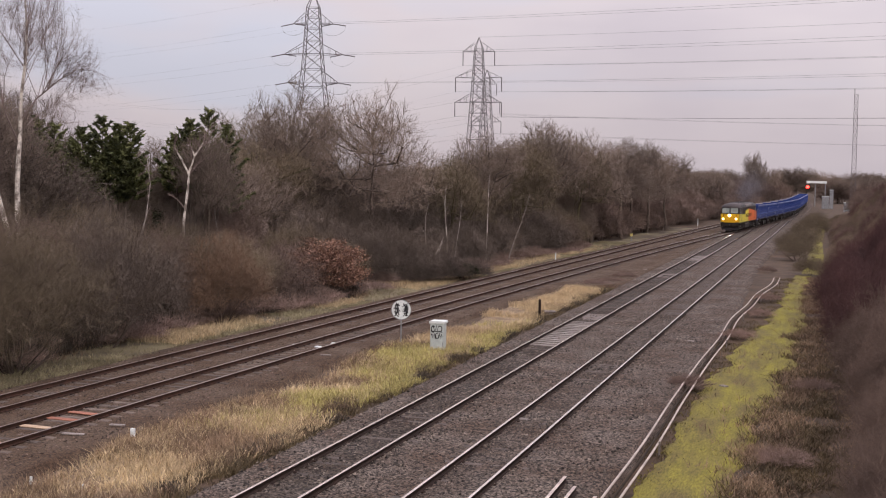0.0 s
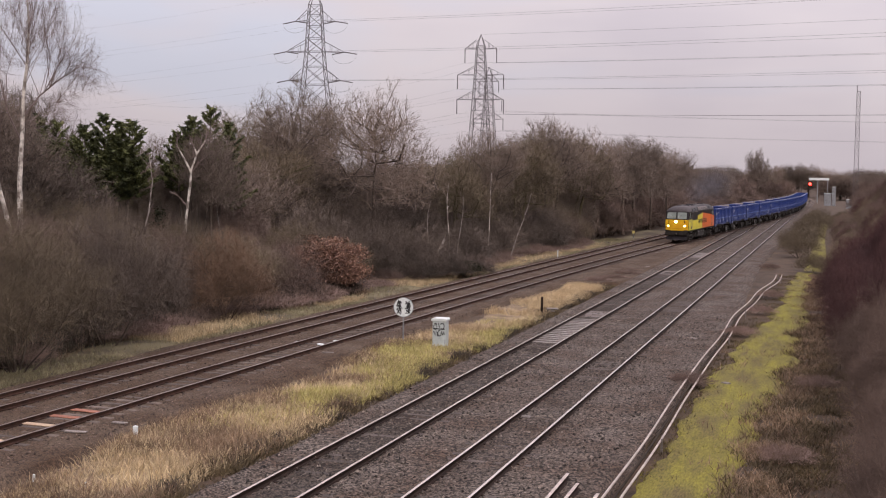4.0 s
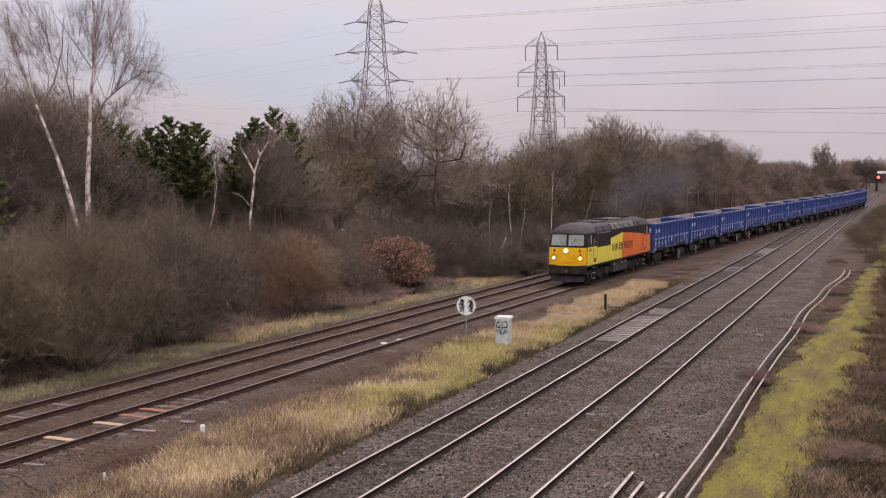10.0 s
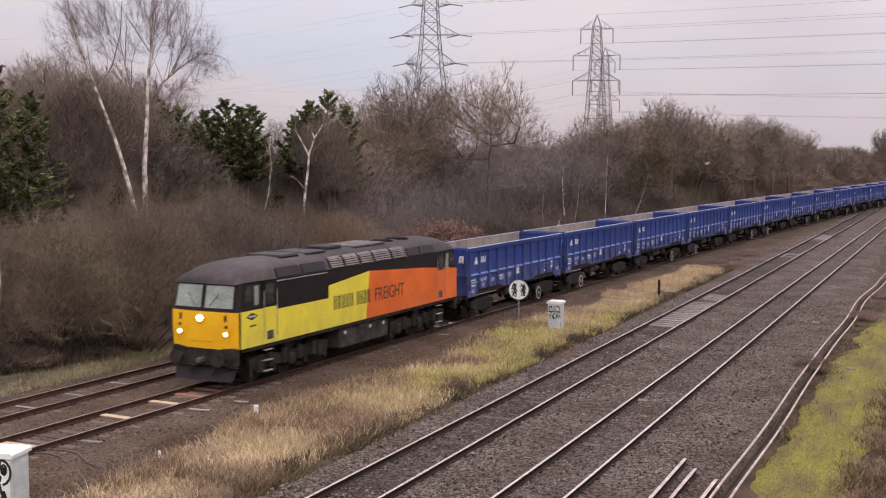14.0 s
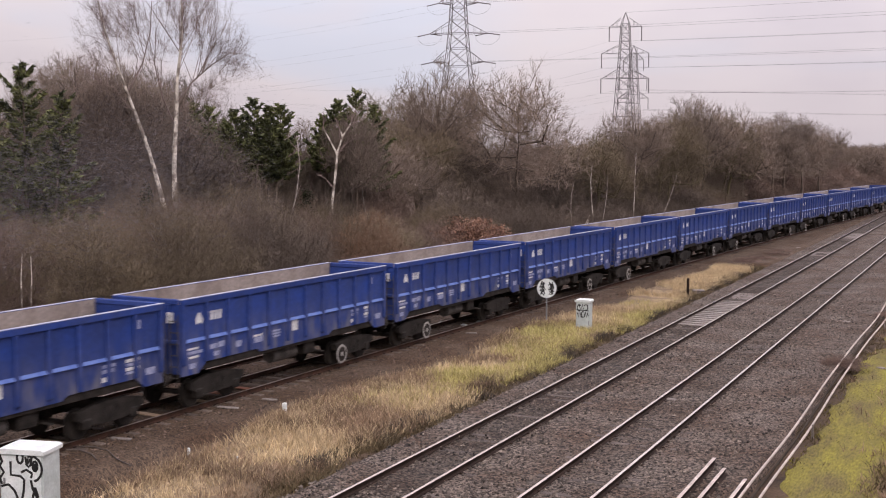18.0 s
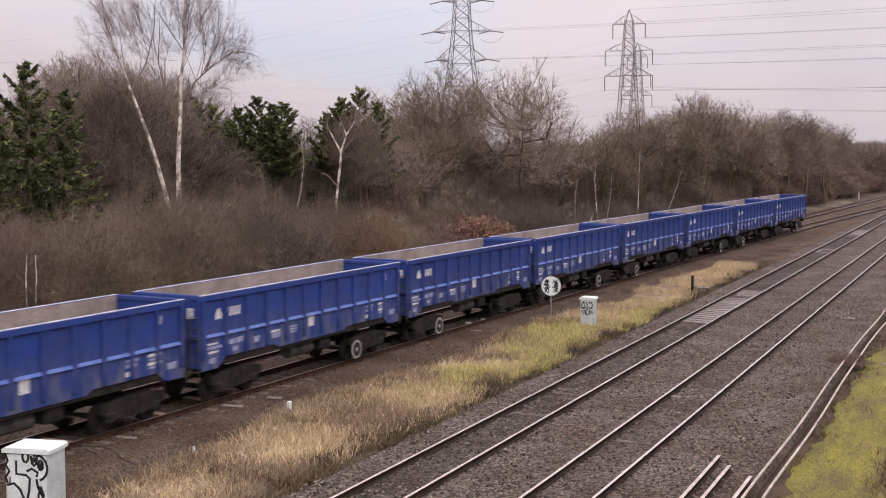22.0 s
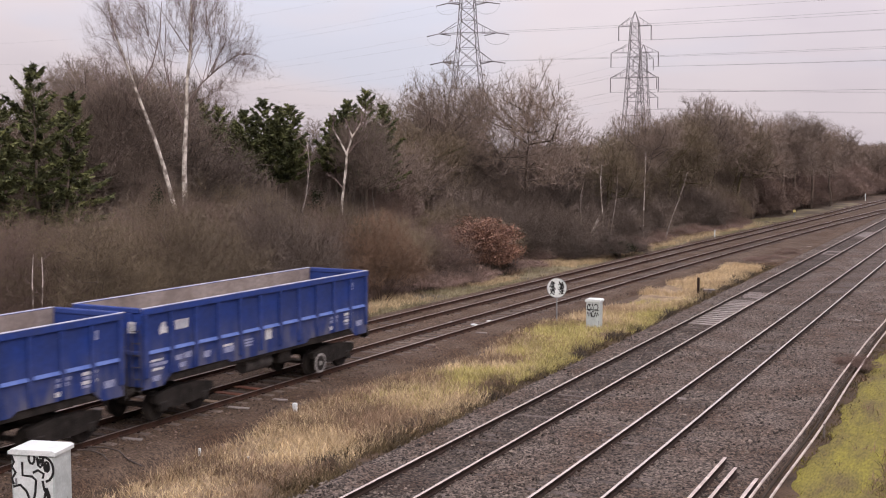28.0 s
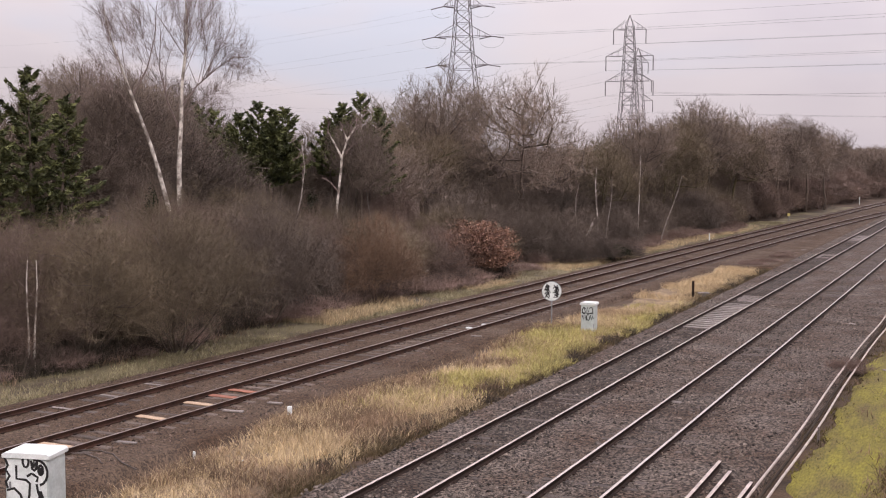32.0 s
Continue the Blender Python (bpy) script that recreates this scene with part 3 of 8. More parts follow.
def grow(rnd, stems, height, spread, levels, kids, angle, ratio, up, wobble, r_base, droop=0.0, bare=0.25, twig=0.008, leaders=None, thick=None):
    """Grows a tree as tapered pieces; returns the limbs and the twigs apart."""
    limbs, twigs, points = [], [], []

    def shoot(p, d, length, r, level, given=None):
        steps = 5 if level == 0 else (4 if level == 1 else (3 if level < levels - 1 else (2 if level < levels else 1)))
        pts = [p]
        q, e = (None, None) if given else (p.copy(), d.copy())
        for i in range(0 if given else steps):
            e = (e + Vector((rnd.uniform(-1, 1), rnd.uniform(-1, 1), rnd.uniform(-1, 1))) * wobble + Vector((0, 0, up if level < levels - 1 else up - droop))).normalized()
            q = q + e * (length / steps)
            pts.append(q.copy())
        if given:
            pts, steps = given, len(given) - 1
            length = sum((pts[i + 1] - pts[i]).length for i in range(steps)) * 0.5
        dest = limbs if level < levels - 1 else (twigs if level < levels else points)
        rr = [max(twig, r * (1 - 0.75 * i / steps)) for i in range(steps + 1)]
        for i in range(steps):
            dest.append((*pts[i], *pts[i + 1], rr[i], rr[i + 1]))
        if level >= levels:
            return
        n = kids[min(level, len(kids) - 1)]
        for k in range(n):
            u = bare + (1 - bare) * (k + rnd.random()) / n if level == 0 else 0.15 + 0.85 * (k + rnd.random()) / n
            u = min(u, 0.999)
            i = int(u * steps)
            w = u * steps - i
            at = pts[i].lerp(pts[i + 1], w)
            along = (pts[i + 1] - pts[i]).normalized()
            side = along.orthogonal().normalized()
            side.rotate(Matrix.Rotation(rnd.uniform(0, 2 * math.pi), 3, along))
            ang = radians(angle * rnd.uniform(0.65, 1.3))
            nd = along * math.cos(ang) + side * math.sin(ang)
            grade = 1.15 - 0.45 * u
            shoot(at, nd, length * ratio * rnd.uniform(0.7, 1.15) * grade, max(twig, rr[i] * 0.55), level + 1)

    for k, line in enumerate(leaders or []):
        shoot(None, None, 0, r_base * (thick[k] if thick else 1.0), 0, [Vector(q) for q in line])
    for k in range(stems):
        a = 2 * math.pi * (k + rnd.random() * 0.6) / stems
        off = spread * (0.15 if stems > 1 else 0)
        lean = spread / height * (0.6 if stems > 1 else 0.05) * rnd.uniform(0.1, 1.5)
        d = Vector((math.cos(a) * lean, math.sin(a) * lean, 1)).normalized()
        shoot(Vector((math.cos(a) * off, math.sin(a) * off, -0.3)), d, height * rnd.uniform(0.8, 1.0), r_base * rnd.uniform(0.7, 1.1), 0)
    return limbs, twigs, points


def lobe_points(g, lobes, n, lo, hi, seed):
    """Random points in the shells of several lobes: rows of centre x y z, radius across, radius upright."""
    lobes = np.asarray(lobes, float)
    w = lobes[:, 3] ** 2 * lobes[:, 4]
    i = g.choice(len(lobes), n, p=w / w.sum())
    d = g.normal(0, 1, (n, 3))
    d /= np.linalg.norm(d, axis=1, keepdims=True)
    d[:, 2] = np.where(d[:, 2] < -0.45, -d[:, 2], d[:, 2])
    k = g.uniform(lo ** 2, hi ** 2, n) ** 0.5
    k *= np.array([0.92 + 0.42 * noise.noise((q[0] * 1.9 + seed, q[1] * 1.9, q[2] * 1.9)) for q in d])
    return lobes[i, :3] + d * k[:, None] * lobes[i][:, [3, 3, 4]]


def colony(seed, stems, lobes, counts, per, radii, spike, foot=0.0, lean=0.0, rise=0.12, haze=1.0, leaders=None, fall=-0.12):
    """A bare tree: stems carry limbs to points of its crown, limbs carry branches, branches twigs, twigs fine points."""
    g = np.random.RandomState(seed)
    lobes = np.asarray(lobes, float)
    limbs, twigs = [], []
    nodes = []
    top = float((lobes[:, 2] + lobes[:, 4] * 0.6).max())
    for k in range(stems):
        a = 6.283 * (k + g.uniform(0, 0.7)) / stems
        off = lean * math.sqrt(g.uniform(0.05, 1)) if stems > 1 else 0.0
        home = lobes[k % len(lobes)]
        p = np.array([math.cos(a) * off * 0.06, math.sin(a) * off * 0.06, -0.3])
        end = np.array([home[0] * 0.6 + math.cos(a) * off, home[1] * 0.6 + math.sin(a) * off, top * g.uniform(0.75, 1.0) if stems == 1 else (home[2] + home[4] * 0.5) * g.uniform(0.7, 1.0)])
        n = 10
        for i in range(n):
            q = p + (end - p) / (n - i) + g.normal(0, 0.03 * top / 5, 3) * [1, 1, 0.2]
            r0, r1 = radii[0] * (1 - 0.085 * i), radii[0] * (1 - 0.085 * (i + 1))
            limbs.append((*p, *q, r0, r1))
            if q[2] > foot:
                nodes.append(q)
            p = q
    for line, r in leaders or []:
        line = np.asarray(line, float)
        for i in range(len(line) - 1):
            k0, k1 = 1 - 0.8 * i / len(line), 1 - 0.8 * (i + 1) / len(line)
            limbs.append((*line[i], *line[i + 1], r * k0, r * k1))
            nodes += [line[i] * (1 - u) + line[i + 1] * u for u in (0.25, 0.5, 0.75, 1.0) if line[i, 2] > foot]
    nodes = np.array(nodes)
    ends = None
    last = len(counts) - 1
    for level, n in enumerate(counts):
        t = lobe_points(g, lobes, n, (0.4, 0.12, 0.08, 0.08)[min(level, 3)], (0.85, 0.95, 1.02, 1.06)[min(level, 3)], seed)
        t[:, 2] = np.maximum(t[:, 2], foot * 0.6 + g.uniform(0.05, 0.5, n))
        q = t + (np.stack([t[:, 0] * 0, t[:, 1] * 0, t[:, 2] * 0.45], 1) - t) * (0.3, 0.15, 0.08, 0.05)[min(level, 3)]
        near = np.empty(n, int)
        for c in range(0, n, 500):
            near[c:c + 500] = ((q[c:c + 500, None] - nodes[None]) ** 2).sum(2).argmin(1)
        a = nodes[near]
        span = np.linalg.norm(t - a, axis=1, keepdims=True)
        m = (a + t) / 2 + g.normal(0, 0.13, (n, 3)) * span + np.array([0, 0, -rise]) * span
        r = radii[level + 1]
        rr = np.clip(r * (0.5 + 0.5 * span / max(1e-6, np.median(span))), r * 0.5, r * 1.6)
        rows = np.concatenate([np.concatenate([a, m, rr, rr * 0.75], 1), np.concatenate([m, t, rr * 0.75, rr * 0.4], 1)])
        if level < last - 1:
            limbs += [tuple(v) for v in rows]
        else:
            twigs.append(rows if level < last else np.concatenate([a, t, rr, rr * 0.5], 1))
        nodes = np.concatenate([nodes, m, t, (m + t) / 2])
        ends = (a, t)
    a, t = ends
    i = np.repeat(np.arange(len(a)), per)
    n = len(i)
    u = g.uniform(0.25, 1.0, (n, 1))
    p = a[i] * (1 - u) + t[i] * u
    d = t[i] - a[i]
    d /= np.maximum(np.linalg.norm(d, axis=1, keepdims=True), 1e-6)
    d = d * 0.6 + g.normal(0, 0.7, (n, 3)) + np.array([0, 0, -fall])
    d /= np.linalg.norm(d, axis=1, keepdims=True)
    L = spike * g.uniform(0.5, 1.4, (n, 1))
    points = np.concatenate([p, p + d * L, np.full((n, 1), radii[-1] * haze), np.zeros((n, 1))], 1)
    return limbs, np.concatenate(twigs), points


KINDS = {}


def kind(name, label, category, bark, twigs, variants, seed, make):
    meshes = []
    for i in range(variants):
        l, t, p = make(seed + i)
        a = soup(name + "_trunk", *tubes(l, 5), bark, True)
        b, v = crown_mesh(name + "_crown", t, p, twigs)
        meshes.append((a, b, (np.percentile(np.hypot(v[:, 0], v[:, 1]), 96) * 2, np.percentile(v[:, 2], 99.5))))
    KINDS[name] = (label, category, meshes)


def lobes_of(seed, n, wide, low, high, big):
    """Lobes of a crown round its middle, a large one and smaller ones beside it."""
    g = np.random.RandomState(seed + 500)
    out = [(0, 0, (low + high) / 2, wide / 2 * big, (high - low) / 2)]
    for k in range(n):
        a = 6.283 * (k + g.uniform(0, 0.6)) / max(1, n)
        r = wide / 2 * g.uniform(0.34, 0.5)
        h = g.uniform(0.25, 0.7)
        out.append((math.cos(a) * (wide / 2 - r), math.sin(a) * (wide / 2 - r), low + (high - low) * h, r, (high - low) * g.uniform(0.24, 0.36)))
    return out


def dome_of(seed, n, wide, high):
    """Lobes of a shrub that stands on the ground."""
    g = np.random.RandomState(seed + 700)
    out = [(0, 0, high * 0.42, wide * 0.36, high * 0.58)]
    for k in range(n):
        a = 6.283 * (k + g.uniform(0, 0.6)) / n
        r = wide * g.uniform(0.17, 0.25)
        out.append((math.cos(a) * (wide / 2 - r), math.sin(a) * (wide / 2 - r), high * g.uniform(0.25, 0.42), r, high * g.uniform(0.28, 0.42)))
    return out


def tree(wide, low, high, n=5, big=0.72, counts=(18, 130, 1000, 4200), per=3, radii=(0.2, 0.055, 0.024, 0.012, 0.0078), spike=0.58, stems=1, lean=0.0, haze=0.9):
    return lambda seed: colony(seed, stems, lobes_of(seed, n, wide, low, high, big), counts, per, radii, spike, low * 0.7, lean, haze=haze, fall=-0.4)


def shrub(wide, high, n=6, counts=(40, 400, 3000), per=5, radii=(0.028, 0.014, 0.0065, 0.0042), spike=0.46, stems=11, haze=0.85):
    return lambda seed: colony(seed, stems, dome_of(seed, n, wide, high), counts, per, radii, spike, 0.15, wide * 0.3, haze=haze, fall=-0.5)


kind("broad_tree", "bare broad-crowned winter tree with fine brown twigs", "tree", M_BARK, M_TWIG, 3, 11, tree(9, 2.6, 13, 6))
kind("tall_tree", "tall bare winter tree with fine grey-brown twigs", "tree", M_BARK, M_TWIG_GREY, 2, 31, tree(7, 3.0, 13, 6, 0.66))
kind("olive_tree", "bare winter tree with mossy olive-brown branches", "tree", M_BARK_MOSS, M_TWIG_OLIVE, 2, 51, tree(8, 1.6, 11, 6, stems=2, lean=1.2))
kind("thicket", "dense bare red-brown thicket", "shrub", M_BARK_RED, M_TWIG_RED, 2, 71, shrub(5.4, 4.2))
kind("scrub", "dense bare olive-brown scrub willow", "shrub", M_BARK, M_TWIG_OLIVE, 2, 91, shrub(5.6, 4.6))
kind("grey_scrub", "bare grey-mauve scrub with fine twigs", "shrub", M_BARK, M_TWIG_GREY, 2, 97, shrub(5.6, 4.2))
kind("rust_bush", "rounded rust-brown bare bush", "shrub", M_BARK_RED, M_TWIG_RUST, 1, 101, shrub(6, 5.2, 5, counts=(44, 460, 4200), per=4))
kind("bramble", "low tangle of mauve-brown brambles", "shrub", M_BARK_RED, M_BRAMBLE, 2, 121, shrub(3.4, 1.1, 7, counts=(30, 220, 1300), per=3, radii=(0.014, 0.009, 0.007, 0.005), spike=0.24))
kind("big_scrub", "tall rounded bare olive-brown scrub of many fine twigs", "shrub", M_BARK, M_TWIG_OLIVE, 2, 161, shrub(7.2, 7.0, 6, counts=(50, 560, 4800), per=5, radii=(0.042, 0.015, 0.0052, 0.0036), spike=0.55, stems=15))
kind("big_thicket", "tall rounded bare mauve-brown thicket of fine twigs", "shrub", M_BARK_RED, M_TWIG_RED, 2, 166, shrub(7.2, 6.4, 6, counts=(50, 560, 4800), per=5, radii=(0.038, 0.014, 0.0052, 0.0036), spike=0.55, stems=15))
# scrub whose darker colour paints in the wood's inner shade
kind("blackthorn", "dense bare scrub, twigs darkened for the shade of the wood", "shrub", M_TWIG_SHADED, M_TWIG_SHADED, 2, 181, shrub(5.6, 4.6))
kind("bank_thicket", "dense dark wine-red bare thicket", "shrub", M_TWIG_WINE, M_TWIG_WINE, 2, 171, shrub(4.6, 4.0, 6, counts=(40, 440, 3500), per=4, radii=(0.028, 0.014, 0.008, 0.0045), spike=0.34))
# plainer ones for the distance
kind("far_tree", "bare winter tree in the distance", "tree", M_BARK, M_TWIG, 2, 141, tree(9, 1.5, 11, 6, counts=(14, 100, 800, 2600), per=2, radii=(0.2, 0.08, 0.04, 0.024, 0.014), spike=0.7, haze=1.0))
kind("far_scrub", "bare brown scrub in the distance", "shrub", M_BARK_RED, M_TWIG_RED, 2, 151, shrub(5.4, 4.4, counts=(30, 260, 1500), per=3, radii=(0.04, 0.026, 0.018, 0.012), spike=0.5, haze=1.0))


def plant(name, x, y, size=1.0, turn=0.0, variant=0, z=None, wide=1.0, group="trees of the wood", label="", tall=None, across=None):
    """Sets a plant of a kind; tall and across, where given, are its height and width in metres."""
    lab, cat, meshes = KINDS[name]
    a, b, ext = meshes[variant % len(meshes)]
    sz = tall / ext[1] if tall else size
    sx = across / ext[0] if across else sz * wide
    t = thing(name, label or lab, cat, Matrix.Translation((x, y, (ground_z(x, y) if z is None else z))) @ Matrix.Rotation(turn, 4, 'Z') @ Matrix.Diagonal((sx, sx, sz, 1)), group=group)
    part("trunk", a, None, t)
    part("crown", b, None, t)
    return t


def edge_x(y):
    """The front edge of the wood, left of the branch line."""
    return down_branch(min(max(y, -60), 320)) - 5.6 + 0.7 * math.sin(y * 0.21) - 1.2 * smooth(90, 60, y)


rw = random.Random(7)

CREST = ((4, 9.0), (6.6, 9.2), (7.8, 11.4), (8.8, 12.0), (10.4, 11.2), (13, 12.5), (15.5, 11.0), (17.3, 9.2), (18.6, 8.6), (23.6, 9.2), (25.2, 11.5), (26.3, 13.2), (27.3, 10.8), (28, 8.6), (31, 8.2), (35, 8.8), (36.5, 10.5), (40.7, 11.6), (46, 11.6))


def crest(x, y):
    """How high the wood stands at a spot: tall clumps and lower gaps, and low scrub before the birch and the cypresses."""
    az, d = math.degrees(math.atan2(-x, y)), math.hypot(x, y)
    top = float(np.interp(az, [q[0] for q in CREST], [q[1] for q in CREST]))
    if d < 84 and 27.5 < az < 36:
        top = min(top, 6.0)
    if d < 66 and az > 35:
        top = min(top, 5.8)
    return top



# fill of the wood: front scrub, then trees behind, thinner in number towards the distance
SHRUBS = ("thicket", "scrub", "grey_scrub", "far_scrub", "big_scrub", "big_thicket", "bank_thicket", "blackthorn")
y = 22.0
while y < 330:
    x = edge_x(y)
    near = y < 140
    k = rw.choice(["thicket", "scrub", "grey_scrub", "thicket", "scrub"]) if near else "far_scrub"
    if y < 60:
        k = rw.choice(["big_scrub", "big_thicket", "big_thicket"])
    # the wood is in deep shade here, given by darker-coloured scrub
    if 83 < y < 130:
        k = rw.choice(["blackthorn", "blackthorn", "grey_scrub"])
    plant(k, x - 1.6 - rw.random() * 1.2, y, turn=rw.uniform(0, 6.28), variant=rw.randrange(2), tall=rw.uniform(2.8, 4.6) + 1.2 * smooth(66, 52, y), across=rw.uniform(4.6, 6.2) + 1.2 * smooth(66, 52, y), group="scrub along the wood")
    if near:
        plant("bramble", x + rw.uniform(-0.6, 0.5), y + rw.uniform(-1, 1), turn=rw.uniform(0, 6.28), variant=rw.randrange(2), tall=rw.uniform(0.6, 1.3), across=rw.uniform(2.6, 3.8), group="scrub along the wood")
    y += rw.uniform(2.8, 3.6) * (1 if near else 1.6)
# rows: distance behind the edge, step, heights of trees
for row, (back, step, lo, hi) in enumerate(((4.5, 4.2, 4.5, 6.5), (8.5, 4.8, 6.5, 9.0), (13.0, 5.4, 9.0, 11.5), (19.0, 5.6, 10.5, 12.8), (27.0, 6.0, 11.0, 13.2))):
    y = 22.0 + row * 3
    while y < 330:
        x = edge_x(y) - back - rw.uniform(-1.5, 1.5)
        far = smooth(80, 170, y)
        if y > 150 or row > 3:
            k = "far_scrub" if row < 1 else "far_tree"
        elif row < 2:
            k = rw.choice(["thicket", "scrub", "grey_scrub", "olive_tree", "broad_tree"])
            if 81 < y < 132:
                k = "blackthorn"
        else:
            k = rw.choice(["tall_tree", "olive_tree", "broad_tree", "broad_tree"])
        tall = rw.uniform(lo, hi) * (0.85 if k in SHRUBS else 1.0) * (1 + 0.17 * smooth(85, 125, y))
        tall = min(tall, crest(x, y) * rw.uniform(0.82, 1.0))
        if tall < 6.6 and k not in SHRUBS:
            k = rw.choice(["thicket", "scrub", "grey_scrub"])
        plant(k, x, y, turn=rw.uniform(0, 6.28), variant=rw.randrange(3), tall=tall, across=tall * rw.uniform(0.75, 1.0) if k not in SHRUBS else rw.uniform(5.0, 7.0))
        y += rw.uniform(0.75, 1.25) * step * (1 + 0.8 * far)


def polar(az, d):
    """A spot at a bearing left of +y, in degrees, and a distance from the bridge."""
    return -d * math.sin(radians(az)), d * math.cos(radians(az))


# the ones that stand out
x, y = polar(21.3, 99)
plant("broad_tree", x, y, turn=0.4, variant=0, tall=14.2, across=10.5, label="large round-crowned bare tree standing above the wood")
x, y = polar(25.3, 100)
plant("broad_tree", x, y, turn=2.4, variant=1, tall=14.4, across=9.0)
for az, d, tl, ac, k in ((11.0, 150, 12.8, 10, "broad_tree"), (12.8, 140, 13.6, 9, "broad_tree"), (14.5, 125, 11.5, 9, "olive_tree"), (8.4, 180, 12.6, 9, "broad_tree"), (9.6, 165, 12.5, 9, "tall_tree"), (5.6, 250, 9.2, 9, "far_tree"), (3.55, 330, 14.6, 7, "far_tree"), (40.5, 72, 12.2, 8, "broad_tree"), (41.6, 76, 12.6, 8, "tall_tree"), (38.8, 74, 12.0, 8, "tall_tree"), (13.3, 135, 13.8, 8, "tall_tree"), (9.2, 172, 13.2, 8, "tall_tree"), (11.8, 148, 12.6, 9, "olive_tree"), (15.9, 116, 11.8, 7, "tall_tree"), (7.6, 190, 12.0, 8, "broad_tree"), (17.6, 112, 9.6, 8, "olive_tree")):
    x, y = polar(az, d)
    plant(k, x, y, turn=az, variant=int(d), tall=tl, across=ac)
for az, d, tl, ac, vr in ((41.6, 84, 13.6, 7.5, 0), (39.8, 86, 13.4, 7.0, 1), (38.2, 88, 13.2, 7.0, 0), (36.9, 87, 12.4, 6.5, 1), (31.6, 86, 9.6, 6.0, 0), (35.0, 88, 9.8, 6.0, 1)):
    x, y = polar(az, d)
    plant("tall_tree", x, y, turn=az * 2, variant=vr, tall=tl, across=ac)
x, y = polar(28.35, 66)
plant("rust_bush", x, y, turn=0.3, tall=4.9, across=5.2, label="large rounded rust-brown bare bush")
x, y = polar(37.6, 51)
plant("big_scrub", x, y, turn=1.3, tall=6.6, across=7.6)
x, y = polar(41.8, 49)
plant("big_scrub", x, y, turn=2.9, tall=5.8, across=7.0)
x, y = polar(33.6, 58)
plant("grey_scrub", x, y, turn=2.9, tall=6.0, across=7.4)


# ---------------------------------------------------------------- birches
def pipes(lines, sides=9):
    """White stems, each one round unbroken pipe that tapers upwards and leans with its line."""
    v, f = [], []
    for line, r in lines:
        line = [Vector(q) for q in line]
        fine = []
        for i in range(len(line) - 1):
            p0, p1, p2, p3 = line[max(0, i - 1)], line[i], line[i + 1], line[min(len(line) - 1, i + 2)]
            for k in range(4):
                u = k / 4
                fine.append(0.5 * (2 * p1 + (p2 - p0) * u + (2 * p0 - 5 * p1 + 4 * p2 - p3) * u * u + (3 * p1 - 3 * p2 + p3 - p0) * u ** 3))
        fine.append(line[-1])
        base = len(v)
        for i, q in enumerate(fine):
            k = r * (1 - 0.85 * i / len(fine)) * (1 + 0.06 * math.sin(i * 2.1))
            for j in range(sides):
                a = 6.2832 * j / sides
                v.append((q.x + k * math.cos(a), q.y + k * math.sin(a), q.z))
        for i in range(len(fine) - 1):
            for j in range(sides):
                a, b = base + i * sides + j, base + i * sides + (j + 1) % sides
                f.append((a, b, b + sides, a + sides))
    return soup("birch_trunk", np.array(v), np.array(f), M_BIRCH, True)


def birch(name, label, spot, leaders, seed, kids, ratio, levels, droop, r, angle=38, bare=0.4, thick=None, crown=None, bark=None):
    """A pale-stemmed tree on given stems; crown, where given, is the lobes that its drooping twigs fill."""
    x, y = spot
    if crown:
        l, t, tips = colony(seed, 0, crown, (40, 260, 1800), 5, (0, 0.02, 0.0095, 0.0044), 0.66, 7.6, rise=-0.16, haze=0.8, leaders=[(q, r * k) for q, k in zip(leaders, thick)], fall=0.55)
    else:
        l, t, tips = grow(random.Random(seed), 0, 1, 1, levels, kids, angle, ratio, 0.05, 0.13, r, droop=droop, bare=bare, twig=0.0055, leaders=leaders, thick=thick)
    l = np.array(l)
    white = np.arange(len(l)) < sum(len(q) - 1 for q in leaders[:2]) if crown else l[:, 6] > (0.05 if r > 0.1 else 0.018)
    tr = thing(name, label, "tree", Matrix.Translation((x, y, ground_z(x, y))))
    part("trunk", pipes([(q, r * k) for q, k in zip(leaders[:2], thick)]) if crown else soup("birch_trunk", *tubes(l[white], 7), bark or M_BIRCH, True), None, tr, "pale grey bark" if bark is M_BIRCH_YOUNG else "white peeling bark")
    t = np.concatenate([np.asarray(t), l[~white]])
    part("crown", crown_mesh("birch_crown", t, tips, M_TWIG_BIRCH)[0], None, tr)


def across_view(az, side, z):
    """An offset to the right of the line of sight at a bearing."""
    return (math.cos(radians(az)) * side, math.sin(radians(az)) * side, z)


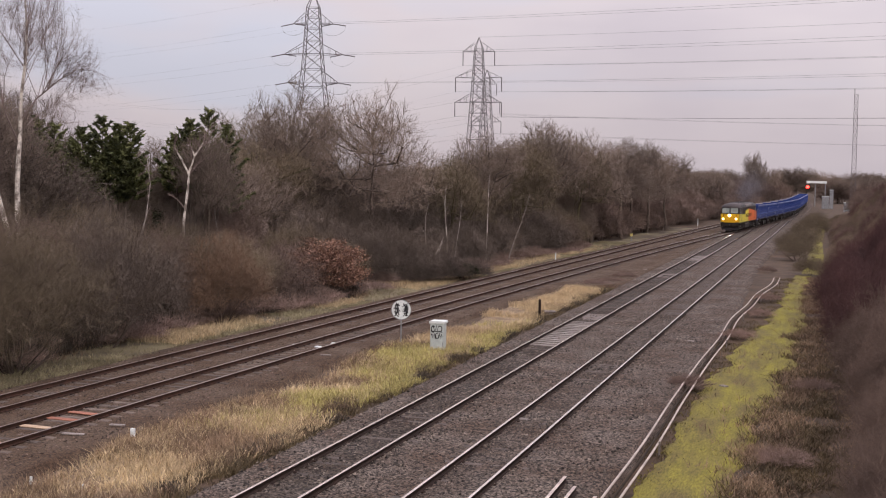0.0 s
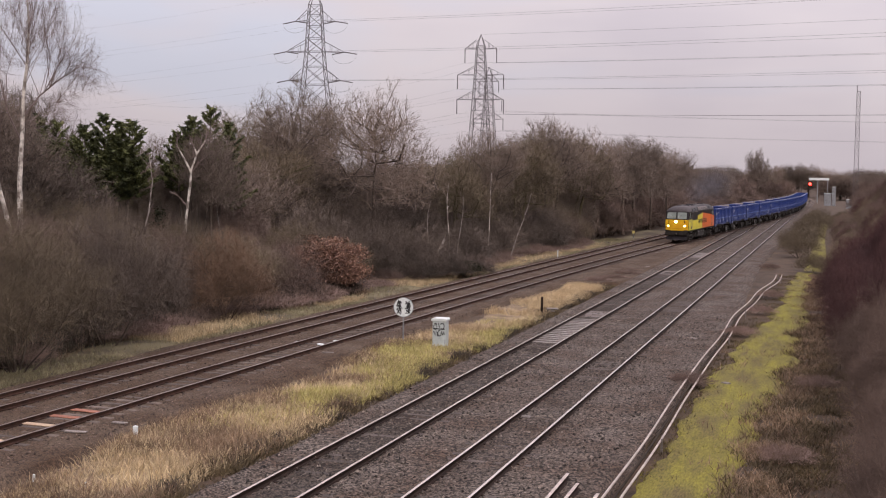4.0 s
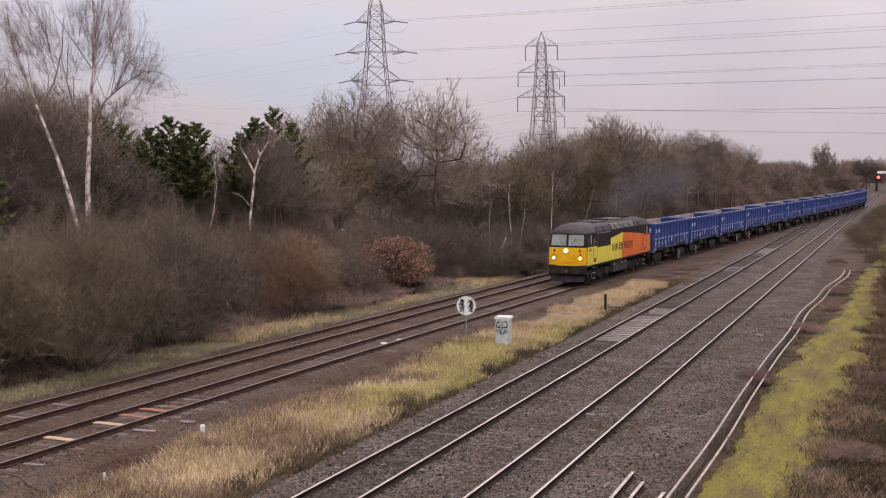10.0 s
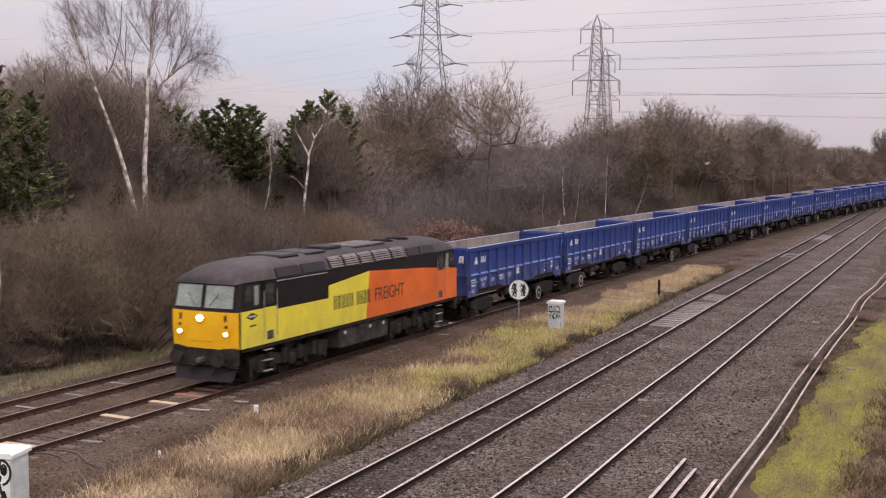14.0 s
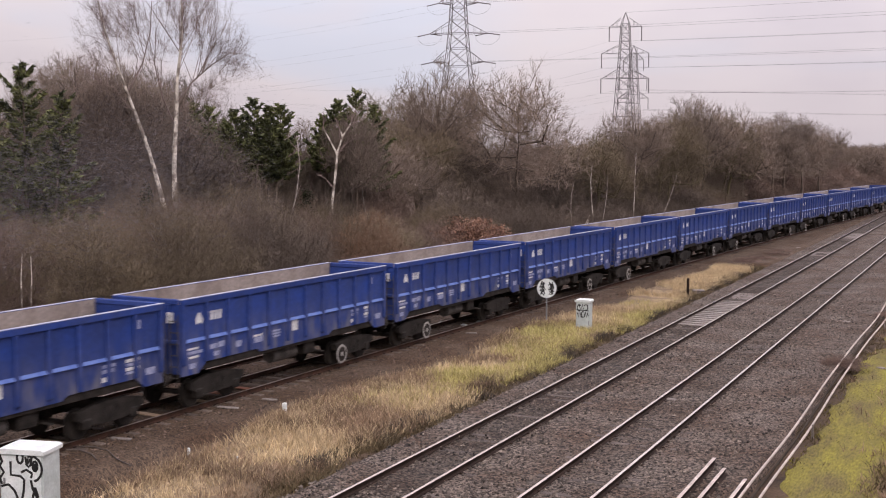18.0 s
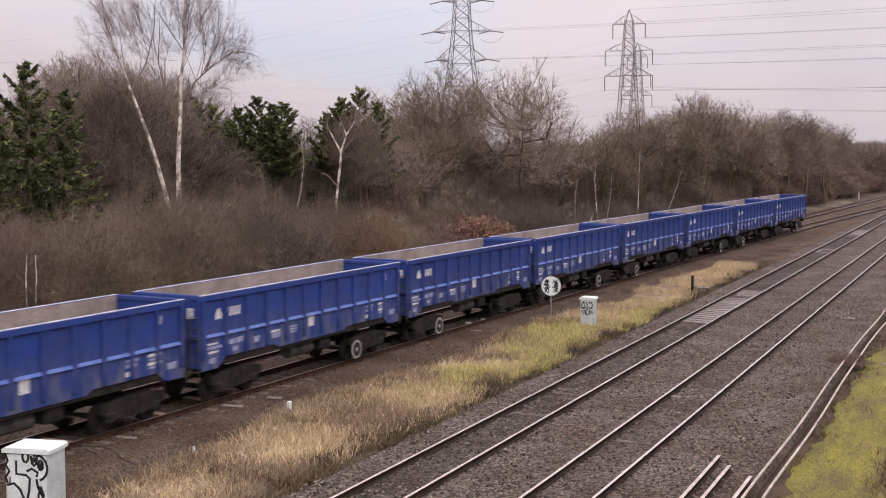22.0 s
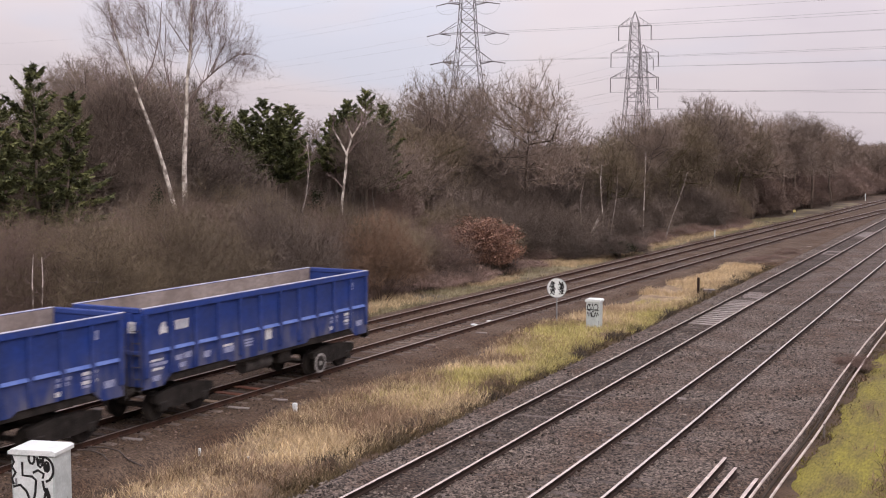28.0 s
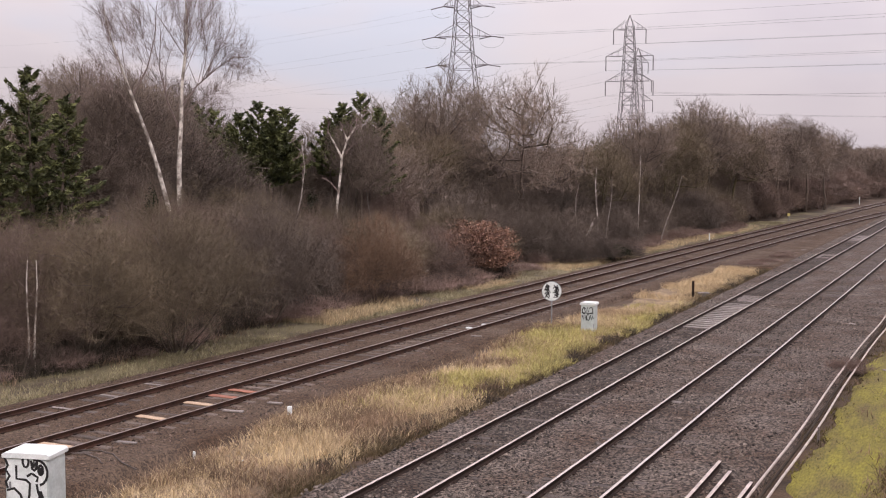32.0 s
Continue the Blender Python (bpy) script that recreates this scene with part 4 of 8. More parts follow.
A = 37.4
birch("silver_birch", "tall twin-stemmed silver birch with white bark and drooping bare twigs", polar(A, 65),
      [[across_view(A, s, z) for s, z in ((-0.25, -0.3), (-0.2, 2.5), (0.0, 5.0), (0.02, 7.4), (0.16, 9.6), (0.22, 11.4), (0.45, 13.5), (0.5, 15.4), (0.4, 17.0))],
       [across_view(A, s, z) for s, z in ((-0.42, -0.3), (-0.36, 2.0), (-0.44, 4.4), (-0.92, 6.6), (-1.42, 8.4), (-2.05, 10.2), (-2.72, 12.1), (-3.3, 13.8), (-3.7, 15.6))],
       [across_view(A, s, z) for s, z in ((0.2, 10.4), (1.0, 11.5), (2.0, 12.4), (2.9, 13.0), (3.6, 13.0))],
       [across_view(A, s, z) for s, z in ((-2.3, 10.9), (-1.5, 12.4), (-1.1, 14.0), (-1.0, 15.6))],
       [across_view(A, s, z) for s, z in ((0.1, 9.2), (-0.5, 10.6), (-0.9, 12.4), (-0.8, 14.4))]],
      5, [], 0.47, 4, 0.36, 0.19, thick=(0.95, 0.85, 0.28, 0.28, 0.26),
      crown=[(*across_view(A, s, z), w, h) for s, z, w, h in ((0.9, 14.2, 2.8, 4.2), (-2.9, 13.9, 2.4, 3.8), (3.0, 12.4, 1.9, 2.7), (-3.9, 11.6, 1.2, 2.4), (2.0, 10.6, 1.5, 1.6))])
A = 29.6
birch("slender_birch", "slender white-stemmed birch with a forked bare top", polar(A, 77),
      [[across_view(A, s, z) for s, z in ((-1.2, -0.3), (-1.05, 1.5), (-0.78, 3.2), (-0.7, 4.6), (-0.42, 7.0), (-0.35, 7.9), (0.0, 8.9), (0.5, 9.7), (0.75, 10.5))],
       [across_view(A, s, z) for s, z in ((-0.36, 7.7), (-0.75, 8.5), (-1.2, 9.3), (-1.22, 10.2))],
       [across_view(A, s, z) for s, z in ((0.0, 8.8), (-0.2, 9.3), (-0.45, 10.0))],
       [across_view(A, s, z) for s, z in ((-0.6, 5.6), (-1.1, 6.2), (-1.6, 6.5))]],
      15, [9, 6, 5, 4], 0.34, 4, 0.0, 0.125, bare=0.55, thick=(1.0, 0.6, 0.5, 0.4))
# thin stems along the edge: bearing, distance, height, lean, bend, radius, bark, seed
for az, d, h, lean, bend, r, bark, sd in ((17.85, 101, 7.4, 0.0, 0.14, 0.07, M_BIRCH, 21), (17.42, 101, 6.4, 0.45, -0.1, 0.055, M_BIRCH_YOUNG, 22), (15.95, 107, 8.4, 0.2, 0.0, 0.055, M_BIRCH, 23), (19.0, 97, 6.2, 0.6, 0.2, 0.06, M_BIRCH_YOUNG, 29),
                                          (14.95, 110, 6.6, 1.9, -0.1, 0.06, M_BIRCH_YOUNG, 24), (18.85, 96.5, 3.4, 1.5, 0.0, 0.07, M_BIRCH, 25), (18.72, 96.5, 3.0, 1.2, 0.0, 0.05, M_BIRCH, 30), (19.25, 96, 3.2, 0.05, 0.0, 0.055, M_BIRCH_YOUNG, 31), (44.25, 47.0, 4.6, 0.12, 0.05, 0.055, M_BIRCH, 26), (43.9, 47.0, 4.5, 0.1, -0.05, 0.055, M_BIRCH, 27),
                                          (26.4, 88, 5.5, -0.5, 0.0, 0.05, M_BIRCH_YOUNG, 28), (32.0, 75, 9.0, 0.2, -0.35, 0.07, M_BIRCH_YOUNG, 32), (28.4, 80, 8.0, -0.4, 0.2, 0.06, M_BIRCH_YOUNG, 33)):
    birch("young_birch", "thin young birch with a white bare stem" if bark is M_BIRCH else "thin young birch with a pale grey stem", polar(az, d), [[across_view(az, lean * q + bend * math.sin(q * 6), h * q - 0.2) for q in (0, 0.2, 0.4, 0.6, 0.8, 1.0)]], sd, [6, 4, 3], 0.28, 3, 0.0, r, bare=0.55, bark=bark)
# a snapped stump with pale splintered limbs
A = 25.9
birch("broken_stump", "broken stump with pale splintered limbs", polar(A, 75.5),
      [[across_view(A, s, z) for s, z in p] for p in (((0, 0), (0, 0.9), (-0.12, 1.4), (-0.18, 2.0)), ((0, 0.8), (0.25, 1.25), (0.5, 1.5), (0.62, 1.95)), ((0, 0.9), (-0.35, 1.3), (-0.6, 1.4)))],
      31, [2, 1], 0.2, 2, 0.0, 0.075, bark=M_BIRCH)
for az, d in ((26.4, 74.5), (25.5, 74.5), (24.9, 75), (27.3, 71), (26.6, 71.5), (25.9, 72), (25.2, 73), (24.5, 74), (27.9, 70), (29.9, 65), (31.0, 63), (32.2, 60)):
    x, y = polar(az, d)
    plant("bramble", x, y, turn=az, tall=0.95, across=3.0, group="scrub along the wood")



# ---------------------------------------------------------------- evergreens and the copper-leaved bush
def leaf_cloud(rnd, spots, size, long=1.0, droop=0.0, slim=0.42):
    """Many small pointed leaves or sprays round given spots: (x, y, z, outward x, outward y, radius)."""
    n = len(spots)
    s = np.asarray(spots, float)
    g = np.random.RandomState(rnd)
    c = s[:, :3]
    d = np.stack([s[:, 3], s[:, 4], g.uniform(-0.2, 0.9, n) - droop], 1) + g.normal(0, 0.45, (n, 3))
    d /= np.linalg.norm(d, axis=1, keepdims=True)
    a = np.cross(d, g.normal(0, 1, (n, 3)))
    a /= np.linalg.norm(a, axis=1, keepdims=True)
    L = size * long * g.uniform(0.6, 1.4, (n, 1))
    W = size * slim * g.uniform(0.6, 1.4, (n, 1))
    v = np.stack([c - d * L * 0.5, c + a * W, c + d * L * 0.6, c - a * W], 1).reshape(-1, 3)
    f = np.arange(n * 4).reshape(n, 4)
    return v, f


def conifer(spot, peaks, label, seed, boughs=34, droop=0.0):
    """A cypress of several leaders; each peak is (side, height, reach of its lowest boughs, foot of the foliage)."""
    x, y = spot
    az = math.degrees(math.atan2(-x, y))
    g = np.random.RandomState(seed)
    t = thing("cypress", label, "tree", Matrix.Translation((x, y, ground_z(x, y))))
    trunk, spots = Shape(), []
    for side, h, r, foot in peaks:
        ox, oy, _ = across_view(az, side, 0)
        oy += g.uniform(-0.8, 0.8)
        trunk.tube((ox * 0.5, oy * 0.5, -0.3), (ox, oy, h * 0.95), 0.16, 0.02, sides=7)
        for i in range(boughs):
            u = (i + g.uniform(0, 1)) / boughs
            z0 = foot + (h - foot) * u
            reach = r * (1 - u) ** 0.75 * g.uniform(0.55, 1.25) + 0.16
            a = i * 2.4 + g.uniform(-0.4, 0.4)
            lift = 0.25 + 0.9 * u - droop * (1 - u)
            ca, sa = math.cos(a), math.sin(a)
            # flat plumes: side sprays on both sides of the bough, tips turned up
            for k in range(max(5, int(reach * 9))):
                q = reach * (0.12 + 0.88 * (k + g.uniform(0, 1)) / max(5, int(reach * 9)))
                bz = z0 + lift * q * 0.8 + 0.22 * q * q / (reach + 0.2)
                arm = 0.1 + 0.42 * (reach - q) * g.uniform(0.5, 1.0)
                for sd in (-1, 1):
                    b = a + sd * g.uniform(0.6, 1.1)
                    cb, sb = math.cos(b), math.sin(b)
                    for m in range(max(3, int(arm * 26))):
                        w = arm * g.uniform(0, 1)
                        spots.append((ox + ca * q + cb * w + g.normal(0, 0.035), oy + sa * q + sb * w + g.normal(0, 0.035), bz + 0.3 * w - 0.1 * w * w + g.normal(0, 0.04), cb * 0.8 + ca * 0.4, sb * 0.8 + sa * 0.4, 1))
        for _ in range(60):
            w = g.uniform(0, 0.5)
            spots.append((ox + g.normal(0, 0.05 + 0.1 * w), oy + g.normal(0, 0.05 + 0.1 * w), h * 0.98 + 0.25 - w, 0, 0, 1))
    part("trunk", trunk, M_BARK, t)
    part("foliage", soup("cypress_foliage", *leaf_cloud(seed, spots, 0.17, 1.9, slim=0.34), M_CONIFER), None, t, "dark green pointed foliage")


conifer(polar(43.7, 61), [(-0.3, 11.7, 2.5, 3.6), (1.0, 10.4, 2.2, 3.8), (-1.7, 10.2, 2.2, 3.8)], "tall dark green cypress above the scrub", 3, 40, 0.45)
conifer(polar(33.5, 80), [(-1.3, 10.2, 1.8, 5.8), (-0.25, 11.0, 1.8, 5.8), (0.65, 10.5, 1.7, 5.8), (1.6, 10.6, 1.6, 5.8), (0.2, 9.6, 2.0, 5.6)], "dark green cypress with several pointed tops", 5)
conifer(polar(29.8, 83), [(-1.3, 10.1, 1.5, 6.2), (-0.3, 11.1, 1.7, 6.2), (1.4, 11.8, 1.7, 5.4), (2.2, 10.8, 1.6, 4.8), (0.4, 10.2, 1.9, 6.0)], "dark green cypress with several pointed tops", 8)
conifer(polar(36.2, 84), [(0.0, 11.0, 2.2, 4.0), (1.0, 10.6, 1.8, 4.0)], "dark cypress behind the birch", 9, 26)
x, y = polar(28.9, 79)
plant("tall_tree", x, y, turn=1.1, tall=10.2, across=4.6, label="small bare tree before the cypress")


def leafy_bush(name, label, spot, w, h, mat, seed, count, size, part_label, hollow=0.55):
    x, y = spot
    g = np.random.RandomState(seed)
    t = thing(name, label, "shrub", Matrix.Translation((x, y, ground_z(x, y))))
    l, tw, tips = grow(random.Random(seed), 7, h * 0.8, w * 0.7, 3, [6, 5, 4], 38, 0.55, 0.06, 0.13, 0.05, bare=0.1)
    part("trunk", soup(name + "_stems", *tubes(l + tw, 4), M_BARK_RED), None, t)
    spots = []
    clumps = max(24, count // 90)
    for i in range(clumps):
        a, b = g.uniform(0, 6.283), math.acos(g.uniform(-0.7, 1))
        k = (hollow + (1 - hollow) * g.uniform(0, 1)) * (0.84 + 0.4 * noise.noise((math.cos(a) * 1.6, math.sin(a) * 1.6, math.cos(b) * 2.2 + seed)))
        px, py, pz = math.cos(a) * math.sin(b) * w / 2 * k, math.sin(a) * math.sin(b) * w / 2 * k, h * 0.48 + math.cos(b) * h * 0.5 * k
        for c in g.normal(0, 1, (count // clumps, 3)) * (w * 0.06, w * 0.06, h * 0.035):
            spots.append((px + c[0], py + c[1], max(0.12, pz + c[2]), math.cos(a), math.sin(a), 1))
    part("leaves", soup(name + "_leaves", *leaf_cloud(seed, spots, size), mat), None, t, part_label)


leafy_bush("copper_beech_bush", "rounded bush holding dead copper-brown leaves", polar(23.6, 79), 5.8, 4.1, M_COPPER, 41, 15000, 0.12, "dead copper-brown leaves")
leafy_bush("holly_bush", "low dark evergreen holly bush at the wood's edge", polar(16.85, 94), 2.6, 1.4, M_IVY, 43, 4000, 0.10, "dark glossy leaves")
# low scrub in the same shade-darkened brown beside the holly
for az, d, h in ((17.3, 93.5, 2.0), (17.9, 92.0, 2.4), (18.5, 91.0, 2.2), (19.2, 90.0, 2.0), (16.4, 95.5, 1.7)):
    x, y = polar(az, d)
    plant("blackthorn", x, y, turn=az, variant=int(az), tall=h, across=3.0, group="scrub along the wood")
for az, d, h, s in ((31.2, 76, 6.5, 45), (38.6, 66, 7.0, 47)):
    leafy_bush("ivy_clad_stump", "ivy-covered tree trunk in the wood", polar(az, d), 2.0, h, M_IVY, s, 4500, 0.10, "dark ivy leaves", 0.3)

# scrub on the bank beside the mossy path
y = 20.0
while y < 210:
    for back in (0.0, 2.6, 5.4):
        x = 2.4 - 1.2 * smooth(40, 75, y) + 0.5 * smooth(85, 110, y) - 0.6 * smooth(130, 210, y) + back + rw.uniform(-0.4, 0.4)
        k = "thicket" if back == 0.0 and y < 52 else (rw.choice(["bank_thicket", "thicket", "scrub"]) if y > 85 else "bank_thicket")
        plant(k, x, y + rw.uniform(-0.8, 0.8), turn=rw.uniform(0, 6.28), variant=rw.randrange(2), tall=(rw.uniform(3.4, 4.4) + 0.5 * back) * (1 - 0.3 * smooth(80, 110, y)), across=rw.uniform(3.4, 4.6), group="scrub on the bank")
    y += rw.uniform(2.2, 2.8) * (1 + smooth(80, 160, y))
for x, y, tl, ac in ((-5.2, 128, 2.6, 4.2), (-5.6, 137, 3.0, 4.6), (-4.8, 150, 2.6, 4.0), (-5.4, 168, 3.0, 4.4), (-3.9, 185, 3.2, 5.0), (-4.6, 205, 3.0, 5.0), (-3.5, 108, 1.8, 3.0)):
    plant("scrub", x + 1.5, y, turn=y, tall=tl, across=ac, group="scrub on the bank")
for x, y, h in ((-16.9, 89.5, 0.5), (-17.2, 91.5, 0.4), (-16.4, 93.0, 0.45), (-16.0, 97.0, 0.5), (-16.6, 101.0, 0.4)):
    plant("bramble", x, y, turn=y, tall=h, across=2.2, variant=int(y), group="scrub between the lines")
for x, y in ((-5.2, 47.5), (-4.6, 63), (-4.2, 84), (-5.6, 110), (-1.2, 36), (-0.9, 29), (-0.6, 49), (-4.1, 74), (-1.4, 24)):
    plant("bramble", x, y, turn=y, tall=0.6, across=1.8, variant=int(y), group="scrub on the bank")

# far belts that close the view down the line
for i in range(70):
    a = -9 + i * 0.28
    d = rw.uniform(430, 640)
    x, y = polar(a, d)
    if abs(x - up_main(420)) < 9 and y < 470:
        continue
    k = "far_tree"
    plant(k, x, y, turn=a, variant=i, tall=rw.uniform(9.0, 12.5), across=rw.uniform(10, 15), z=-1.2, group="far trees")
for az, tl in ((0.9, 11.6), (1.3, 12.6), (1.75, 13.0), (2.2, 12.6), (2.7, 11.8)):
    x, y = polar(az, 480)
    plant("far_tree", x, y, turn=az * 3, variant=int(az * 10), tall=tl, across=11, z=-1.2, group="far trees")
for i in range(40):
    x, y = polar(-6 + i * 0.3, rw.uniform(420, 460))
    if abs(x + 10) > 7:
        plant("far_scrub", x, y, turn=i, variant=i, tall=rw.uniform(5.0, 8.0), across=rw.uniform(8, 12), z=-0.6, group="far trees")
for i in range(12):
    x, y = polar(-1.2 - i * 0.6, rw.uniform(230, 400))
    plant("far_scrub", x, y, turn=i, variant=i, tall=rw.uniform(6.0, 8.0), across=rw.uniform(8, 11), z=-0.2, group="far trees")

# ---------------------------------------------------------------- grass
def blades(name, spots, mat, lo, hi, per, spread, seed, label, lean=0.35, width=0.011, holder=None):
    """Tufts of thin pointed blades; spots are rows of x, y, z."""
    g = np.random.RandomState(seed)
    s = np.repeat(np.asarray(spots, float), per, axis=0)
    n = len(s)
    base = s + np.stack([g.normal(0, spread, n), g.normal(0, spread, n), np.full(n, -0.03)], 1)
    h = g.uniform(lo, hi, n)[:, None]
    d = np.stack([g.normal(0, lean, n), g.normal(0, lean, n), np.ones(n)], 1)
    d /= np.linalg.norm(d, axis=1, keepdims=True)
    a = g.uniform(0, 6.283, n)
    side = np.stack([np.cos(a), np.sin(a), np.zeros(n)], 1) * width
    mid = base + d * h * 0.6
    bend = np.stack([d[:, 0], d[:, 1], np.zeros(n)], 1)
    tip = base + d * h + bend * h * 0.5
    v = np.stack([base - side, base + side, mid + side * 0.8, tip, mid - side * 0.8], 1).reshape(-1, 3)
    k = np.arange(n)[:, None] * 5
    f = np.concatenate([k + np.array([[0, 1, 2, 4]])], 0)
    f2 = k + np.array([[4, 2, 3, 3]])
    tri = np.concatenate([np.concatenate([f[:, [0, 1, 2]], f[:, [0, 2, 3]]]), f2[:, [0, 1, 2]]])
    return whole(name, soup(name, v, tri, mat), None, label, "grass", kind="stuff")


def scatter(seed, n, x0, x1, y0, y1, keep):
    """Random spots on the ground where keep(x, y) allows with that chance."""
    r = random.Random(seed)
    out = []
    while len(out) < n:
        yy = y0 + (y1 - y0) * r.random() ** 1.25
        xx = r.uniform(x0(yy), x1(yy))
        if r.random() < keep(xx, yy):
            out.append((xx, yy, ground_z(xx, yy)))
    return out


def mid_left(y):
    return up_branch(y) + 2.6 + 0.9 * smooth(60, 20, y) + 0.5 * math.sin(y * 0.33)


def mid_right(y):
    return down_main(y) - 2.75 + 0.25 * math.sin(y * 0.6) - 0.9 * smooth(84, 92, y)


def patch(x, y, seed, size=0.3):
    return 0.45 + 1.7 * noise.noise((x * size, y * size, seed))


def strip(name, left, right, y0, y1, step, mat, label, lift, cols=10):
    """A turf sheet lying on the soil between two lines, with ragged edges."""
    v, rows = [], 0
    y = y0
    while y <= y1:
        a, b = left(y), right(y)
        for k in range(cols + 1):
            x = a + (b - a) * k / cols
            if k in (0, cols):
                x += 0.35 * noise.noise((y * 0.9, k, 7.0))
            edge = k in (0, cols) or rows == 0 or y + step > y1
            v.append((x, y, ground_z(x, y) + (-0.06 if edge else lift + 0.03 * noise.noise((x * 1.3, y * 1.3, 1.0)))))
        rows += 1
        y += step
    i = np.arange(len(v)).reshape(rows, cols + 1)
    f = np.stack([i[:-1, :-1], i[:-1, 1:], i[1:, 1:], i[1:, :-1]], -1).reshape(-1, 4)
    return whole(name, soup(name, np.array(v), f, mat, True), None, label, "grass", kind="structure")


strip("turf_between_lines", mid_left, mid_right, 8, 88, 0.8, M_TURF, "dry straw-coloured turf between the two lines", 0.05)
strip("turf_verge", lambda y: edge_x(y) - 1.0, lambda y: down_branch(y) - 2.5, 15, 200, 1.0, M_VERGE, "pale damp turf between track and scrub", 0.04, 6)
path_left = lambda y: -4.85 + 1.5 * smooth(45, 88, y) + 0.55 * noise.noise((y * 0.23, 0, 3.0)) + 0.45 * noise.noise((y * 0.8, 2, 3.0))
path_right = lambda y: -2.3 + 0.9 * smooth(34, 60, y) - 0.5 * smooth(70, 90, y) + 0.8 * noise.noise((y * 0.3, 4, 3.0))
strip("mossy_path", path_left, path_right, 18, 108, 0.6, M_MOSS, "bright yellow-green mossy turf beside the cables", 0.06, 12)
strip("mossy_path_far", lambda y: -3.0, lambda y: -0.7 - 0.8 * smooth(120, 180, y), 109, 235, 2.0, M_MOSS, "bright yellow-green mossy turf beside the line", 0.05, 4)

straw = scatter(1, 4300, mid_left, mid_right, 12, 87, lambda x, y: patch(x, y, 3) * smooth(12, 34, y - 5 * (x + 18)) * (1 - 0.65 * smooth(35, 42, y) * smooth(60, 52, y)))
green = scatter(2, 4400, mid_left, mid_right, 33, 66, lambda x, y: patch(x, y, 5) * smooth(33, 42, y) * smooth(66, 56, y) * smooth(mid_left(y), mid_left(y) + 2.0, x))
brown = scatter(3, 4200, mid_left, mid_right, 12, 60, lambda x, y: patch(x, y, 8) * (0.25 + 0.75 * smooth(mid_left(y) + 3.5, mid_left(y), x)) * (1 + 1.5 * smooth(38, 33, y) * smooth(27, 30, y)))
verge = scatter(4, 8000, lambda y: edge_x(y) - 0.6, lambda y: down_branch(y) - 2.7, 20, 150, lambda x, y: max(0.14, 2.2 * patch(x, y, 11, 0.16) - 0.5))
verge_straw = scatter(5, 3000, lambda y: edge_x(y) - 0.6, lambda y: down_branch(y) - 3.2, 50, 140, lambda x, y: patch(x, y, 14, 0.15))
moss = scatter(6, 2600, path_left, path_right, 22, 104, lambda x, y: patch(x, y, 17, 0.5))
path_brown = scatter(7, 2600, path_left, lambda y: path_right(y) + 1.2, 20, 104, lambda x, y: patch(x, y, 20, 0.5) * (0.03 + smooth(path_right(y) - 0.8, path_right(y) + 0.6, x)))
edge_scrub = scatter(8, 2100, lambda y: mid_right(y) - 0.7, lambda y: mid_right(y) + 0.5, 16, 88, lambda x, y: 0.2 + max(0, patch(x, y, 23, 0.45) - 0.5) * 3)
bank_weeds = scatter(9, 4200, lambda y: path_right(y) - 0.5, lambda y: 2.6, 18, 75, lambda x, y: patch(x, y, 26, 0.6) * (0.35 + 0.65 * smooth(2.6, -0.5, x)))
bank_litter = scatter(10, 3000, lambda y: path_right(y) - 0.3, lambda y: 2.6, 18, 75, lambda x, y: patch(x, y, 29, 0.5))
cable_weeds = scatter(11, 1500, lambda y: path_left(y) - 1.2, lambda y: path_left(y) + 0.5, 19, 104, lambda x, y: patch(x, y, 31, 0.5))
track_weeds = scatter(12, 1300, lambda y: mid_left(y) - 1.6, lambda y: mid_left(y) + 1.6, 16, 46, lambda x, y: patch(x, y, 33, 0.5))
scrub_weeds = scatter(13, 3000, lambda y: edge_x(y) - 2.2, lambda y: edge_x(y) + 1.6, 22, 120, lambda x, y: patch(x, y, 35, 0.3))
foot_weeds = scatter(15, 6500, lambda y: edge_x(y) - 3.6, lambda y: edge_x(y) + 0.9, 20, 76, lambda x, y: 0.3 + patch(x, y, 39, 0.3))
blades("bank_weeds", bank_weeds, M_WEED, 0.08, 0.4, 9, 0.16, 9, "low dark olive weeds on the bank", lean=0.7, width=0.014)
blades("bank_litter", bank_litter, M_BROWNGRASS, 0.06, 0.36, 8, 0.16, 10, "brown dead stalks on the bank", lean=0.9)
blades("cable_weeds", cable_weeds, M_WEED, 0.05, 0.22, 10, 0.12, 11, "low weeds round the cables", lean=0.8)
blades("track_weeds", track_weeds, M_BROWNGRASS, 0.06, 0.24, 8, 0.12, 12, "sparse brown weeds in the ballast", lean=0.8)
# stalks coloured this dark to paint the shade at the scrub's foot
blades("foot_weeds", foot_weeds, M_WEED_AND_SHADE, 0.4, 1.4, 10, 0.25, 16, "dead stalks darkened for the shade under the scrub", lean=0.35)
blades("scrub_weeds", scrub_weeds, M_BROWNGRASS, 0.15, 0.6, 8, 0.2, 13, "brown dead stalks at the foot of the scrub", lean=0.6)
near_straw = scatter(14, 1300, mid_left, mid_right, 14, 36, lambda x, y: 0.3 + patch(x, y, 37, 0.35))
blades("near_straw_grass", near_straw, M_DRYGRASS, 0.1, 0.38, 14, 0.14, 14, "tangled straw grass near the bridge", lean=0.55, width=0.0085)
blades("straw_grass", straw, M_DRYGRASS, 0.18, 0.5, 11, 0.10, 1, "tall dry straw-coloured grass between the lines", width=0.0085)
